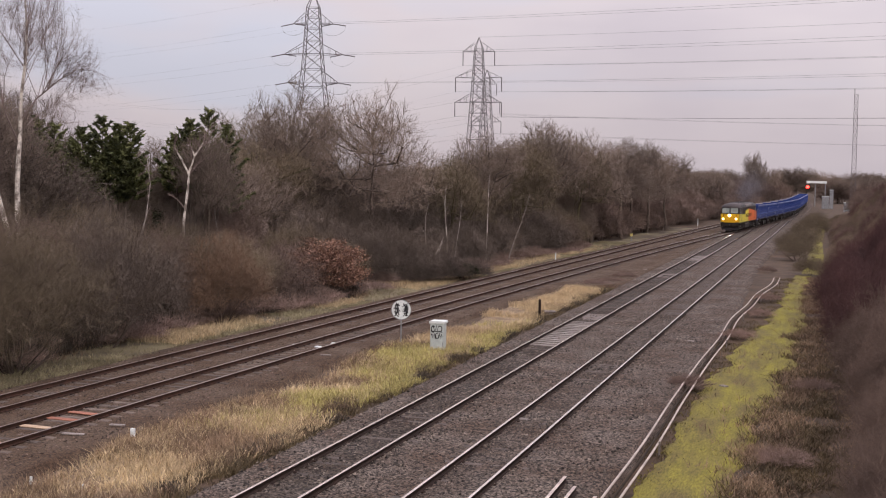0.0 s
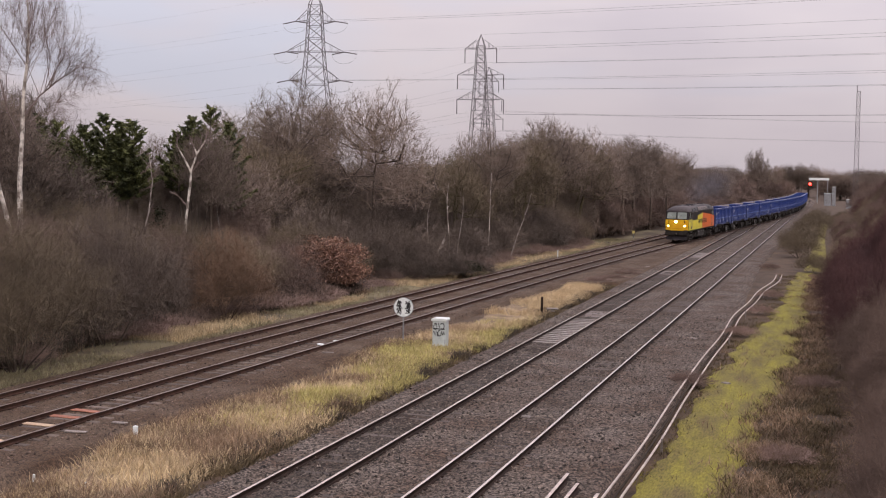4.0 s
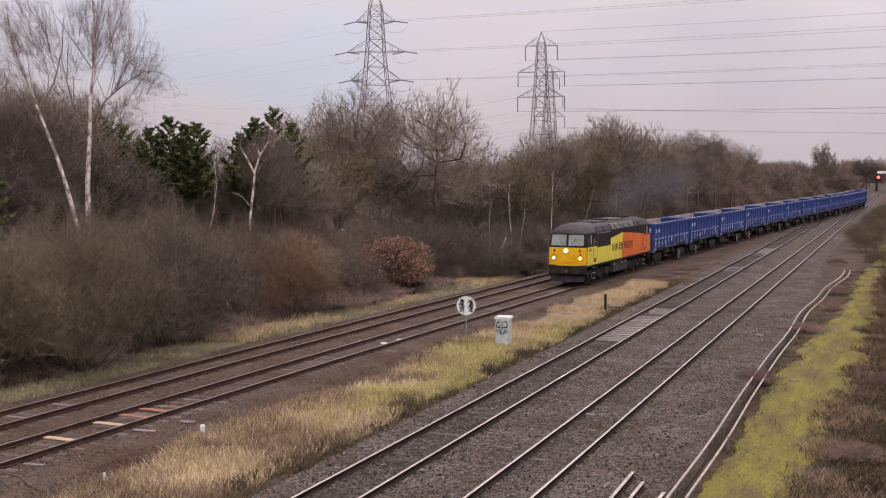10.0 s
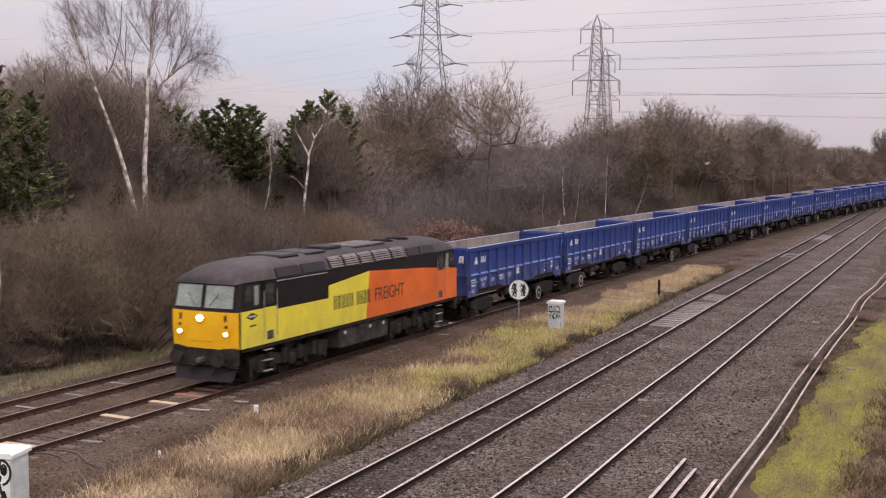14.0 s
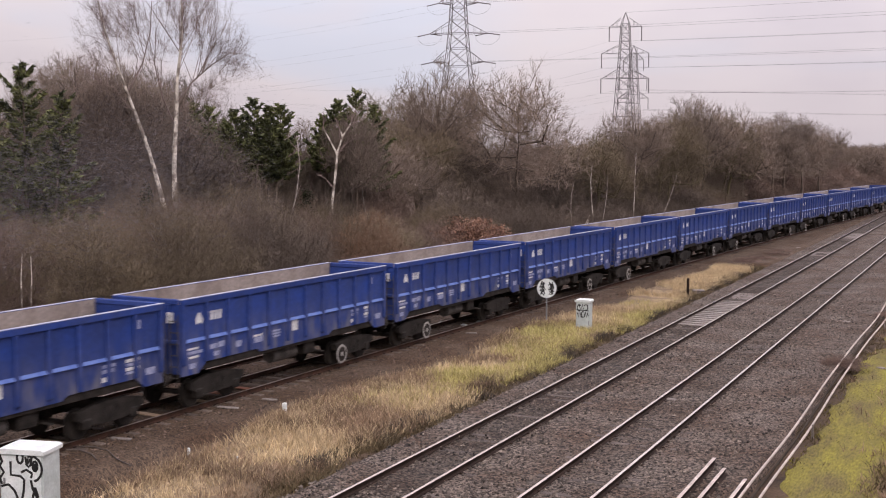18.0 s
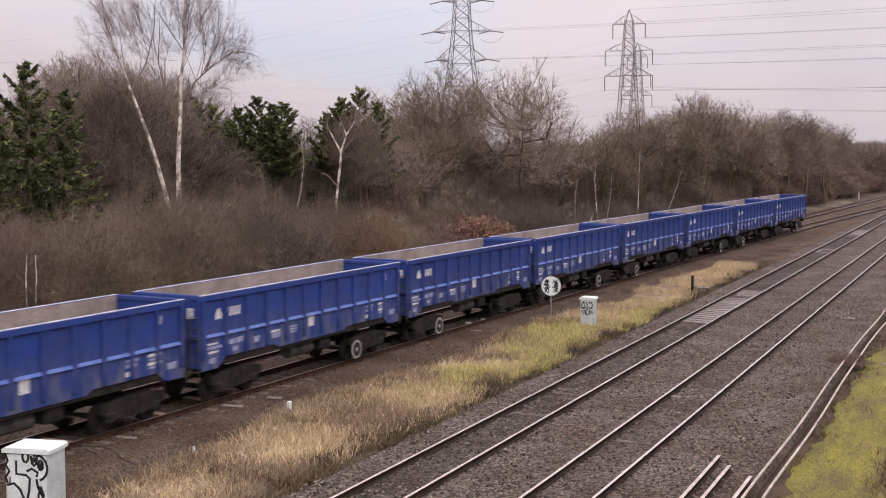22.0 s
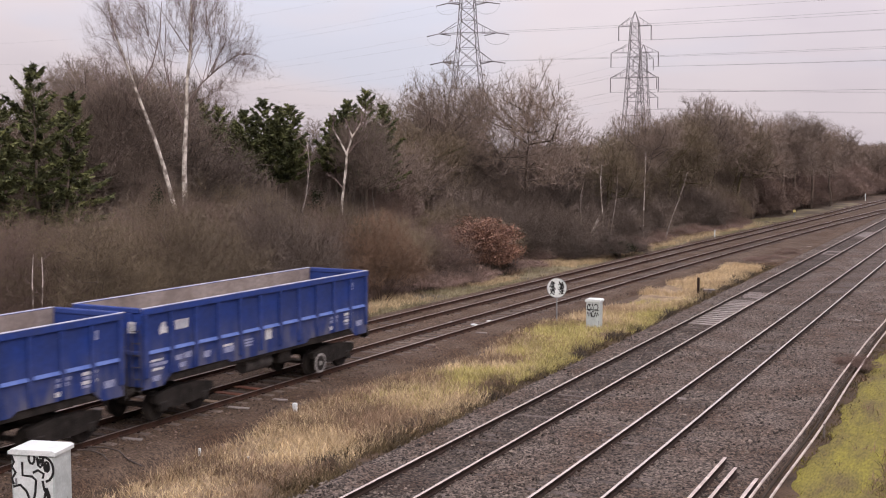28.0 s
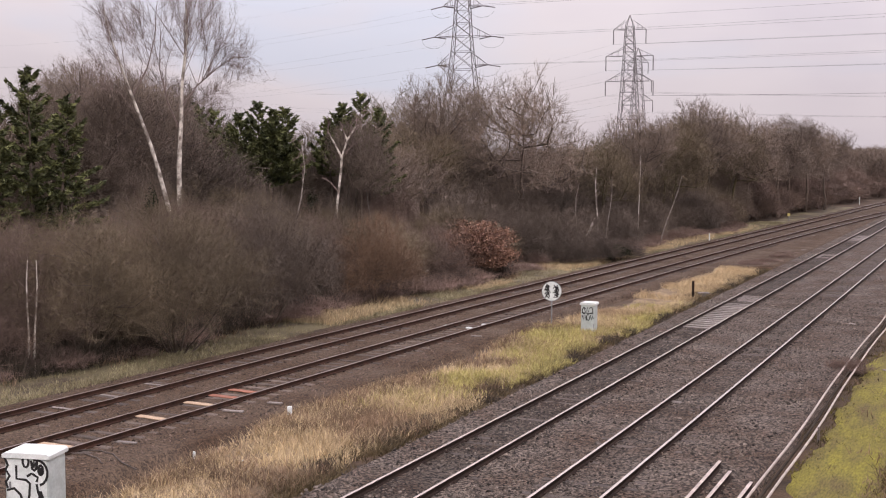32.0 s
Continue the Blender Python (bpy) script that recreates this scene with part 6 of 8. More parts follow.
# ---------------------------------------------------------------- pylons and lines
def pylon(name, label, x, y, turn, widths, arms, drop, top):
    """widths: rows of (z, half width); arms: rows of (z, reach); drop: length of the hanging insulators, 0 where they pull level."""
    p = thing(name, label, "pylon", Matrix.Translation((x, y, -0.5)) @ Matrix.Rotation(radians(turn), 4, 'Z'), group="pylons")

    def half(z):
        return float(np.interp(z, [q[0] for q in widths], [q[1] for q in widths]))
    zs, z = [], 0.0
    while z < top - 4:
        zs.append(z)
        z += max(2.4, half(z) * 1.5)
    zs.append(top - 3.5)
    part("tower", lattice(Shape(), [square(half(q), q) for q in zs], 0.11), M_PYLON, p, "tapering lattice tower")
    cap = Shape()
    for c in square(half(top - 3.5), top - 3.5):
        cap.tube(c, (0, 0, top), 0.11, sides=4)
    part("peak", cap, M_PYLON, p)
    ends = [Matrix.Translation((x, y, -0.5)) @ Matrix.Rotation(radians(turn), 4, 'Z') @ Vector((0, 0, top))]
    for az, reach in arms:
        for sx in (-1, 1):
            h = half(az)
            tip = (sx * reach, 0, az)
            a = Shape()
            for yy in (-h, h):
                a.tube((sx * h, yy, az), tip, 0.075, sides=4)
                a.tube((sx * h, yy, az + 2.6), tip, 0.075, sides=4)
                for u in (0.35, 0.68):
                    lo = Vector((sx * h, yy, az)).lerp(Vector(tip), u)
                    hi = Vector((sx * h, yy, az + 2.6)).lerp(Vector(tip), u)
                    a.tube(lo, hi, 0.045, sides=3)
            arm = part("cross_arm", a, M_PYLON, p, "tapering lattice cross arm")
            if drop:
                part("insulator", Shape().tube(tip, (tip[0], tip[1], tip[2] - drop), 0.16, sides=6), M_PYLON, arm, "hanging insulator string")
                e = (tip[0], tip[1], tip[2] - drop)
            else:
                for d in (-1, 1):
                    part("insulator", Shape().tube(tip, (tip[0] + d * 3.2, d * -0.9, tip[2] - 0.55), 0.12, sides=6), M_PYLON, arm, "level insulator string")
                loop = [(tip[0] + 3.2 * math.cos(q), -0.9 * math.cos(q), tip[2] - 0.55 - 2.3 * math.sin(q)) for q in np.linspace(0, math.pi, 9)]
                part("jumper_loop", run(loop, 0, 0.03, 4), M_WIRE, arm)
                e = tip
            ends.append(p.matrix_basis @ Vector(e))
    return ends


def wires(starts, shift, sag, r, label):
    """Conductors from each hanging point, in a shallow bow, to the same point of the next tower."""
    for a in starts:
        b = a + Vector(shift)
        pts = [tuple(a.lerp(b, k / 24) - Vector((0, 0, 4 * sag * (k / 24) * (1 - k / 24)))) for k in range(25)]
        s = run(pts, 0, r, 4)
        whole("power_line", s, M_WIRE, label, "power line", group="overhead power lines")


x, y = polar(24.19, 300)
e1 = pylon("pylon", "grey lattice tension pylon rising behind the wood", x, y, 14, [(0, 6.4), (16, 4.4), (29, 2.9), (36, 2.2), (43, 1.8), (51, 1.3)], [(30.1, 6.3), (37.0, 7.2), (44.4, 4.9)], 0, 51.8)
x, y = polar(16.43, 380)
e2 = pylon("pylon", "grey lattice suspension pylon with hanging insulators behind the wood", x, y, 6, [(0, 5.2), (16, 3.1), (30, 2.2), (38, 1.7), (46, 1.3), (50, 1.0)], [(30.7, 7.4), (38.4, 7.3), (46.5, 5.0)], 4.4, 50.9)
x, y = polar(16.03, 490)
e3 = pylon("pylon", "farther grey lattice suspension pylon behind another", x, y, 6, [(0, 5.2), (16, 3.1), (30, 2.2), (38, 1.7), (46, 1.3), (50, 1.0)], [(29.4, 6.0), (37.2, 5.4), (44.5, 4.0)], 4.4, 50.3)
LINE_LABEL = "dull overhead conductor strung from the pylons"
wires(e1, (300, -69, 0), 2.0, 0.02, LINE_LABEL)
wires(e1, (-300, 70, 0), 7.0, 0.009, LINE_LABEL)
wires(e2, (330, -85, 0), 2.2, 0.026, LINE_LABEL)
wires(e2[1:], (-250, 170, 0), 8.0, 0.012, LINE_LABEL)
wires(e3[1:5], (380, 110, 0), 3.0, 0.026, LINE_LABEL)
wires(e3[1:], (-300, 190, 0), 8.0, 0.012, LINE_LABEL)



# ---------------------------------------------------------------- a white bird in flight
M_FEATHER = material("white_feathers", (0.82, 0.8, 0.78), (0.7, 0.68, 0.67), 6, 0.8, fine_amount=0.08)
M_FEATHERWING = material("pale_grey_feathers", (0.6, 0.6, 0.62), (0.5, 0.5, 0.52), 6, 0.8, fine_amount=0.08)
bird = thing("white_bird", "small white bird flying past the wood", "bird")
K = 0.26  # a small bird
body = Shape()
for k in range(7):
    u0, u1 = k / 7, (k + 1) / 7
    body.tube((0, -0.2 + 0.4 * u0, 0), (0, -0.2 + 0.4 * u1, 0), 0.07 * math.sin(math.pi * (0.08 + 0.84 * u0)), 0.07 * math.sin(math.pi * (0.08 + 0.84 * u1)), sides=8)
part("body", body.scaled(K), M_FEATHER, bird)
part("head", Shape().tube((0, 0.16, 0.02), (0, 0.23, 0.035), 0.04, 0.036, sides=8).tube((0, 0.23, 0.035), (0, 0.27, 0.035), 0.036, 0.015, sides=8).scaled(K), M_FEATHER, bird)
part("beak", Shape().tube((0, 0.265, 0.033), (0, 0.32, 0.02), 0.012, 0.003, sides=6).scaled(K), M_YELLOWPLATE, bird, "yellow beak")
part("tail", Shape().prism([(-0.03, -0.006), (0.03, -0.006), (0.03, 0.006), (-0.03, 0.006)], -0.3, -0.16).prism([(-0.07, -0.004), (0.07, -0.004), (0.07, 0.004), (-0.07, 0.004)], -0.38, -0.28).scaled(K), M_FEATHER, bird)
BIRD_WINGS = []
for sx in (-1, 1):
    w = Shape()
    rows = [(0.0, 0.1, -0.1, 0.0), (0.22, 0.13, -0.07, 0.05), (0.42, 0.1, -0.05, 0.03), (0.62, 0.0, -0.06, -0.03)]
    for (x0, f0, b0, z0), (x1, f1, b1, z1) in zip(rows[:-1], rows[1:]):
        vs = [(sx * x0, f0, z0), (sx * x0, b0, z0), (sx * x1, b1, z1), (sx * x1, f1, z1)]
        w.add(vs + [(a, b, c + 0.012) for a, b, c in vs], [(0, 1, 2, 3), (7, 6, 5, 4), (0, 4, 5, 1), (1, 5, 6, 2), (2, 6, 7, 3), (3, 7, 4, 0)])
    wing = part("wing", w.scaled(K), M_FEATHERWING, bird, "pale grey wing", Matrix.Translation((sx * 0.01, 0, 0.005)))
    BIRD_WINGS.append((wing, sx))

# ---------------------------------------------------------------- the train
M_LEMON = material("lemon_yellow_livery", (0.8, 0.69, 0.055), (0.7, 0.6, 0.06), 0.9, 0.42, fine_amount=0.06, coat=0.1)
M_NOSE = material("warning_yellow_nose", (0.86, 0.52, 0.012), (0.76, 0.4, 0.01), 1.2, 0.42, fine_amount=0.06, coat=0.1)
M_ORANGE = material("orange_livery", (0.78, 0.165, 0.024), (0.64, 0.12, 0.02), 0.9, 0.45, fine_amount=0.07, coat=0.1)
M_ROOF = material("sooty_grey_roof", (0.075, 0.06, 0.058), (0.02, 0.016, 0.017), 0.35, 0.6, fine_amount=0.3, spec=0.25)
M_BODYBLACK = material("black_livery", (0.02, 0.015, 0.017), (0.013, 0.01, 0.012), 1.5, 0.45, fine_amount=0.15, spec=0.2)
M_UNDER = material("oily_black_running_gear", (0.04, 0.034, 0.03), (0.012, 0.01, 0.009), 2.5, 0.75, fine_amount=0.5, spec=0.2)
M_UNDER_GREY = material("dusty_grey_running_gear", (0.12, 0.108, 0.1), (0.04, 0.036, 0.034), 2.5, 0.8, fine_amount=0.4, spec=0.2)
M_TANK = material("dusty_dark_tank", (0.085, 0.075, 0.068), (0.022, 0.019, 0.018), 2.2, 0.8, fine_amount=0.5, spec=0.2)
M_GLASS = glass("cab_glass", (0.02, 0.025, 0.025))
M_BLIND = material("pale_cab_blind", (0.29, 0.33, 0.3), (0.2, 0.23, 0.21), 1.2, 0.5)
M_GRILLE = material("pale_dusty_louvre", (0.36, 0.32, 0.305), (0.2, 0.175, 0.165), 2, 0.7)
M_HATCH = material("dusty_grey_hatch", (0.17, 0.145, 0.135), (0.05, 0.042, 0.04), 1.4, 0.55, fine_amount=0.4)
M_LAMP = glow("warm_headlamp", (1.0, 0.95, 0.82), 900.0)
# weak glow that imitates the bloom round the headlamp
M_LAMP_HALO = glow("headlamp_halo_glow", (1.0, 0.86, 0.52), 1.7)
M_MARKER = glow("marker_lamp", (1.0, 0.96, 0.86), 60.0)
M_WHITEMARK = material("white_lettering", (0.68, 0.68, 0.68), (0.5, 0.5, 0.52), 2, 0.6)
M_DARKMARK = material("dark_lettering", (0.05, 0.045, 0.03), (0.03, 0.03, 0.02), 2, 0.6)
M_BLUE = material("royal_blue_wagon_paint", (0.017, 0.049, 0.245), (0.03, 0.046, 0.145), 0.9, 0.55, rnd=0.12, fine_amount=0.2, spec=0.25, spread=0.6)


def dusted(m, dust, z0, z1, most):
    """Thrown-up dust on painted sides: streaky, thickest near the lower edge."""
    nt = m.node_tree
    b = nt.nodes["Principled BSDF"]
    col = b.inputs["Base Color"].links[0].from_socket
    tc = nt.nodes.new("ShaderNodeTexCoord")
    sep = nt.nodes.new("ShaderNodeSeparateXYZ")
    nt.links.new(tc.outputs["Object"], sep.inputs[0])
    low = nt.nodes.new("ShaderNodeMapRange")
    low.inputs["From Min"].default_value, low.inputs["From Max"].default_value = z1, z0
    low.inputs["To Min"].default_value, low.inputs["To Max"].default_value = 0.0, most
    nt.links.new(sep.outputs["Z"], low.inputs["Value"])
    mp = nt.nodes.new("ShaderNodeMapping")
    mp.inputs["Scale"].default_value = (1.0, 2.4, 0.7)
    nt.links.new(tc.outputs["Object"], mp.inputs["Vector"])
    n = nt.nodes.new("ShaderNodeTexNoise")
    n.inputs["Scale"].default_value, n.inputs["Detail"].default_value = 1.3, 7
    nt.links.new(mp.outputs[0], n.inputs["Vector"])
    r = nt.nodes.new("ShaderNodeMapRange")
    r.inputs["From Min"].default_value, r.inputs["From Max"].default_value = 0.4, 0.68
    nt.links.new(n.outputs[0], r.inputs["Value"])
    k = nt.nodes.new("ShaderNodeMath")
    k.operation = 'MULTIPLY'
    nt.links.new(low.outputs[0], k.inputs[0])
    nt.links.new(r.outputs[0], k.inputs[1])
    mx = nt.nodes.new("ShaderNodeMix")
    mx.data_type = 'RGBA'
    nt.links.new(k.outputs[0], mx.inputs["Factor"])
    nt.links.new(col, mx.inputs["A"])
    mx.inputs["B"].default_value = (*dust, 1)
    nt.links.new(mx.outputs["Result"], b.inputs["Base Color"])


dusted(M_BLUE, (0.17, 0.165, 0.19), 1.1, 2.8, 0.95)
dusted(M_LEMON, (0.42, 0.34, 0.14), 1.3, 2.1, 0.5)
dusted(M_ORANGE, (0.4, 0.17, 0.08), 1.3, 2.1, 0.4)
M_BLUE_LEDGE = material("rubbed_blue_ledge", (0.16, 0.24, 0.52), (0.05, 0.1, 0.36), 2.0, 0.55, fine_amount=0.2)
M_INSIDE = material("scoured_rusty_inside", (0.34, 0.29, 0.265), (0.22, 0.18, 0.16), 0.8, 0.85, fine_amount=0.25)
M_RIMTOP = material("rubbed_pale_rim", (0.5, 0.5, 0.56), (0.26, 0.28, 0.42), 1.5, 0.6, fine_amount=0.25)
M_WHEELRING = material("grey_white_wheel_paint", (0.4, 0.38, 0.365), (0.24, 0.225, 0.21), 9, 0.7, fine_amount=0.2)
M_FADED = material("faded_stencil", (0.38, 0.4, 0.54), (0.16, 0.19, 0.36), 6, 0.7, fine_amount=0.35)
M_AGG = stone_bed("aggregate_residue", (0.3, 0.26, 0.23), (0.12, 0.1, 0.09), (0.8, 0.75, 0.7), 9)

PITCH, WAGONS, NOSE = 13.15, 13, 18.36
SIDE = Matrix(((0, 1, 0, 0), (1, 0, 0, 0), (0, 0, 1, 0), (0, 0, 0, 1)))


def slab(pts, x0, x1, shape=None, slot=0):
    """A plate whose outline is given in (y, z), from x0 to x1."""
    s = shape or Shape()
    n = len(pts)
    area = sum(pts[i][0] * pts[(i + 1) % n][1] - pts[(i + 1) % n][0] * pts[i][1] for i in range(n))
    if area < 0:
        pts = list(reversed(pts))
    lo, hi = min(x0, x1), max(x0, x1)
    vs = [(lo, y, z) for y, z in pts] + [(hi, y, z) for y, z in pts]
    fs = [(i, (i + n), (i + 1) % n + n, (i + 1) % n)[::-1] for i in range(n)]
    fs = [tuple(reversed(f)) for f in fs]
    fs += [tuple(reversed(range(n))), tuple(range(n, 2 * n))]
    return s.add(vs, fs, slot)


def loft(sections, shape=None, slot=0, cap=True, closed=False):
    s = shape or Shape()
    n = len(sections[0])
    base = len(s.v)
    for sec in sections:
        s.v.extend(sec)
    for k in range(len(sections) - 1):
        for i in range(n if closed else n - 1):
            j = (i + 1) % n
            a = base + k * n
            s.f.append((a + i, a + j, a + n + j, a + n + i))
            s.s.append(slot)
    if cap:
        s.f += [tuple(range(base, base + n))[::-1], tuple(range(base + (len(sections) - 1) * n, base + len(sections) * n))]
        s.s += [slot, slot]
    return s


def wheelset(r, width=1.44, ring=True, parent=None, at=(0, 0, 0), name="wheelset"):
    """Axle and wheels turned as one body about x, which rolls; the outer faces may carry a pale painted ring."""
    key = (name, r, ring)
    if key not in WHEEL_MESH:
        w = width / 2
        half = [(0.0, 0.085, 0), (w - 0.1, 0.085, 0), (w - 0.09, r * 0.3, 0), (w - 0.085, r + 0.03, 0), (w - 0.05, r + 0.03, 0), (w - 0.045, r, 0), (w + 0.06, r - 0.01, 0), (w + 0.065, 0.15, 0)]
        if ring:
            half += [(1.05, 0.15, 0), (1.055, r * 0.84, 0), (1.125, r * 0.84, 1), (1.135, r * 0.8, 1), (1.135, r * 0.64, 0), (1.115, r * 0.62, 0), (1.115, r * 0.2, 1), (1.15, r * 0.18, 1), (1.15, 0.0, 1)]
        else:
            half += [(w + 0.07, 0.0, 0)]
        rows = [(-x, q, c) for x, q, c in reversed(half[1:])] + half
        n, s = 24, Shape()
        vs = [(x, q * math.cos(6.28319 * j / n), q * math.sin(6.28319 * j / n)) for x, q, _ in rows for j in range(n)]
        s.add(vs, [])
        for i in range(len(rows) - 1):
            pale = rows[i][2] if rows[i][0] >= 0 else rows[i + 1][2]
            for j in range(n):
                k = (j + 1) % n
                s.f.append((i * n + j, i * n + k, (i + 1) * n + k, (i + 1) * n + j))
                s.s.append(pale)
        WHEEL_MESH[key] = s.mesh(name, [M_UNDER, M_WHEELRING])
    return part(name, WHEEL_MESH[key], None, parent, "wheels with a worn white-painted ring" if ring else "", m=Matrix.Translation(at))


WHEEL_MESH = {}
ROLLERS = []

# -------- engine: nose towards -y, near side +x
loco = thing("diesel_locomotive", "yellow, orange and black diesel freight locomotive with lit headlamps", "locomotive")


def roof_curve(top, eave, wide):
    """Half-round roof outline, from the near eave over to the far one."""
    return [(wide, eave), (wide * 0.9, eave + (top - eave) * 0.52), (wide * 0.72, eave + (top - eave) * 0.78), (wide * 0.42, eave + (top - eave) * 0.95), (0, top),
            (-wide * 0.42, eave + (top - eave) * 0.95), (-wide * 0.72, eave + (top - eave) * 0.78), (-wide * 0.9, eave + (top - eave) * 0.52), (-wide, eave)]


def loco_body():
    part("body", Shape().prism([(-1.35, 1.36), (1.35, 1.36), (1.35, 3.52), (-1.35, 3.52)], -6.55, 6.55), M_BODYBLACK, loco, "black body side shell")
    # roof with a domed end over each cab
    secs = []
    for y, top, eave, wide in ((-8.62, 3.58, 3.5, 1.22), (-8.52, 3.7, 3.53, 1.27), (-8.2, 3.9, 3.55, 1.33), (-7.7, 4.06, 3.55, 1.36), (-7.1, 4.15, 3.54, 1.37), (-6.4, 4.18, 3.53, 1.37), (0, 4.17, 3.53, 1.37), (6.4, 4.18, 3.53, 1.37), (7.1, 4.15, 3.54, 1.37), (7.7, 4.06, 3.55, 1.36), (8.2, 3.9, 3.55, 1.33), (8.52, 3.7, 3.53, 1.27), (8.62, 3.58, 3.5, 1.22)):
        secs.append([(x, y, z) for x, z in roof_curve(top, eave, wide)])
    r = loft(secs)
    r.smooth = True
    part("roof", r, M_ROOF, loco, "sooty dark grey roof")
    for e in (-1, 1):
        cab = Shape()
        # lower nose, slightly bowed, then the raked window band
        rows = []
        for z, y, w in ((1.36, 8.66, 1.33), (2.1, 8.70, 1.35), (2.59, 8.70, 1.35), (2.63, 8.66, 1.34), (3.54, 8.46, 1.29)):
            rows.append([(w, e * 6.5, z), (w, e * (y - 0.14), z), (w * 0.93, e * (y - 0.02), z), (w * 0.5, e * (y + 0.05), z), (0, e * (y + 0.07), z), (-w * 0.5, e * (y + 0.05), z), (-w * 0.93, e * (y - 0.02), z), (-w, e * (y - 0.14), z), (-w, e * 6.5, z)])
        if e < 0:
            rows = [list(reversed(q)) for q in rows]
        loft(rows, cab)
        part("cab", cab, M_BODYBLACK, loco, "black cab window band")
        face = Shape()
        frow = []
        for z, y, w in ((1.36, 8.68, 1.335), (2.1, 8.72, 1.355), (2.6, 8.72, 1.355)):
            frow.append([(w * 0.98, e * (y - 0.12), z), (w * 0.93, e * y, z), (w * 0.5, e * (y + 0.07), z), (0, e * (y + 0.09), z), (-w * 0.5, e * (y + 0.07), z), (-w * 0.93, e * y, z), (-w * 0.98, e * (y - 0.12), z)])
        if e < 0:
            frow = [list(reversed(q)) for q in frow]
        loft(frow, face, cap=False)
        part("nose_panel", face, M_NOSE, loco, "deep yellow nose panel")
        for sx in (-1, 1):
            g = Shape()
            g.add([(sx * 0.08, e * 8.775, 2.72), (sx * 1.15, e * 8.705, 2.72), (sx * 1.11, e * 8.545, 3.45), (sx * 0.08, e * 8.62, 3.45)], [(0, 1, 2, 3) if sx * e < 0 else (3, 2, 1, 0)])
            win = part("windscreen", g, M_BLIND, loco, "pale reflecting windscreen")
            wip = Shape().tube((sx * 0.3, e * 8.8, 2.78), (sx * 0.62, e * 8.7, 3.2), 0.012, sides=5)
            part("wiper", wip, M_BODYBLACK, win)
            part("marker_lamp", Shape().ring((sx * 0.93, e * 8.76, 1.88), (0, 1, 0), 0.066, 0, 0.06, 16), M_MARKER if e < 0 else M_WHITE, loco, "round white marker lamp")
            part("marker_rim", Shape().ring((sx * 0.93, e * 8.765, 1.88), (0, 1, 0), 0.1, 0.067, 0.075, 16), M_NOSE, loco)
            part("tail_lamp", Shape().ring((sx * 0.93, e * 8.75, 2.12), (0, 1, 0), 0.055, 0, 0.05, 12), M_BODYBLACK, loco, "unlit tail lamp")
            part("lamp_bracket", Shape().box((sx * 0.9 - 0.05, e * 8.74 - 0.04, 2.28), (sx * 0.9 + 0.05, e * 8.74 + 0.04, 2.5), bevel=0.015), M_BODYBLACK, loco)
            part("nose_handrail", Shape().tube((sx * 1.08, e * 8.76, 1.62), (sx * 1.08, e * 8.77, 2.1), 0.016, sides=6), M_NOSE, loco)
            buf = part("buffer", Shape().tube((sx * 0.87, e * 8.6, 1.06), (sx * 0.87, e * 9.1, 1.06), 0.11, 0.09, sides=12), M_UNDER, loco)
            part("buffer_head", Shape().ring((sx * 0.87, e * 9.13, 1.06), (0, 1, 0), 0.23, 0, 0.05, 18), M_UNDER, buf)
            part("air_hose", Shape().tube((sx * 0.4, e * 8.75, 1.1), (sx * 0.42, e * 8.85, 0.5), 0.03, sides=6), M_UNDER, loco)
        lamp = part("headlamp", Shape().ring((-0.06, e * 8.83, 2.38), (0, 1, 0), 0.08, 0, 0.07, 20), M_LAMP if e < 0 else M_WHITE, loco, "bright warm headlamp")
        # added ring: its glow at the nose stands for the lamp's halo
        part("reflector", Shape().ring((-0.06, e * 8.828, 2.38), (0, 1, 0), 0.125, 0.081, 0.07, 20), M_LAMP_HALO if e < 0 else M_STEEL, lamp, "added ring that gives the lamp its halo")
        part("lamp_rim", Shape().ring((-0.06, e * 8.83, 2.38), (0, 1, 0), 0.16, 0.126, 0.08, 20), M_NOSE, lamp)
        part("nose_door", Shape().box((-0.5, e * 8.79 - 0.012, 1.6), (0.38, e * 8.79 + 0.012, 2.25), bevel=0.01), M_NOSE, loco, "deep yellow nose door")
        part("buffer_beam", Shape().box((-1.3, e * 8.62 - 0.12, 0.78), (1.3, e * 8.62 + 0.12, 1.42), bevel=0.04), M_UNDER, loco)
        part("coupling_hook", Shape().box((-0.06, e * 8.9 - 0.22, 0.9), (0.06, e * 8.9 + 0.22, 1.08), bevel=0.03), M_UNDER_GREY, loco)
        pl = Shape()
        pl.add([(-1.25, e * 8.55, 0.72), (1.25, e * 8.55, 0.72), (1.15, e * 8.78, 0.3), (0, e * 8.86, 0.28), (-1.15, e * 8.78, 0.3)], [(0, 1, 2, 3, 4)])
        pl.add([(-1.25, e * 8.50, 0.72), (1.25, e * 8.50, 0.72), (1.15, e * 8.73, 0.3), (0, e * 8.81, 0.28), (-1.15, e * 8.73, 0.3)], [(4, 3, 2, 1, 0)])
        part("snowplough", pl, M_BODYBLACK, loco)


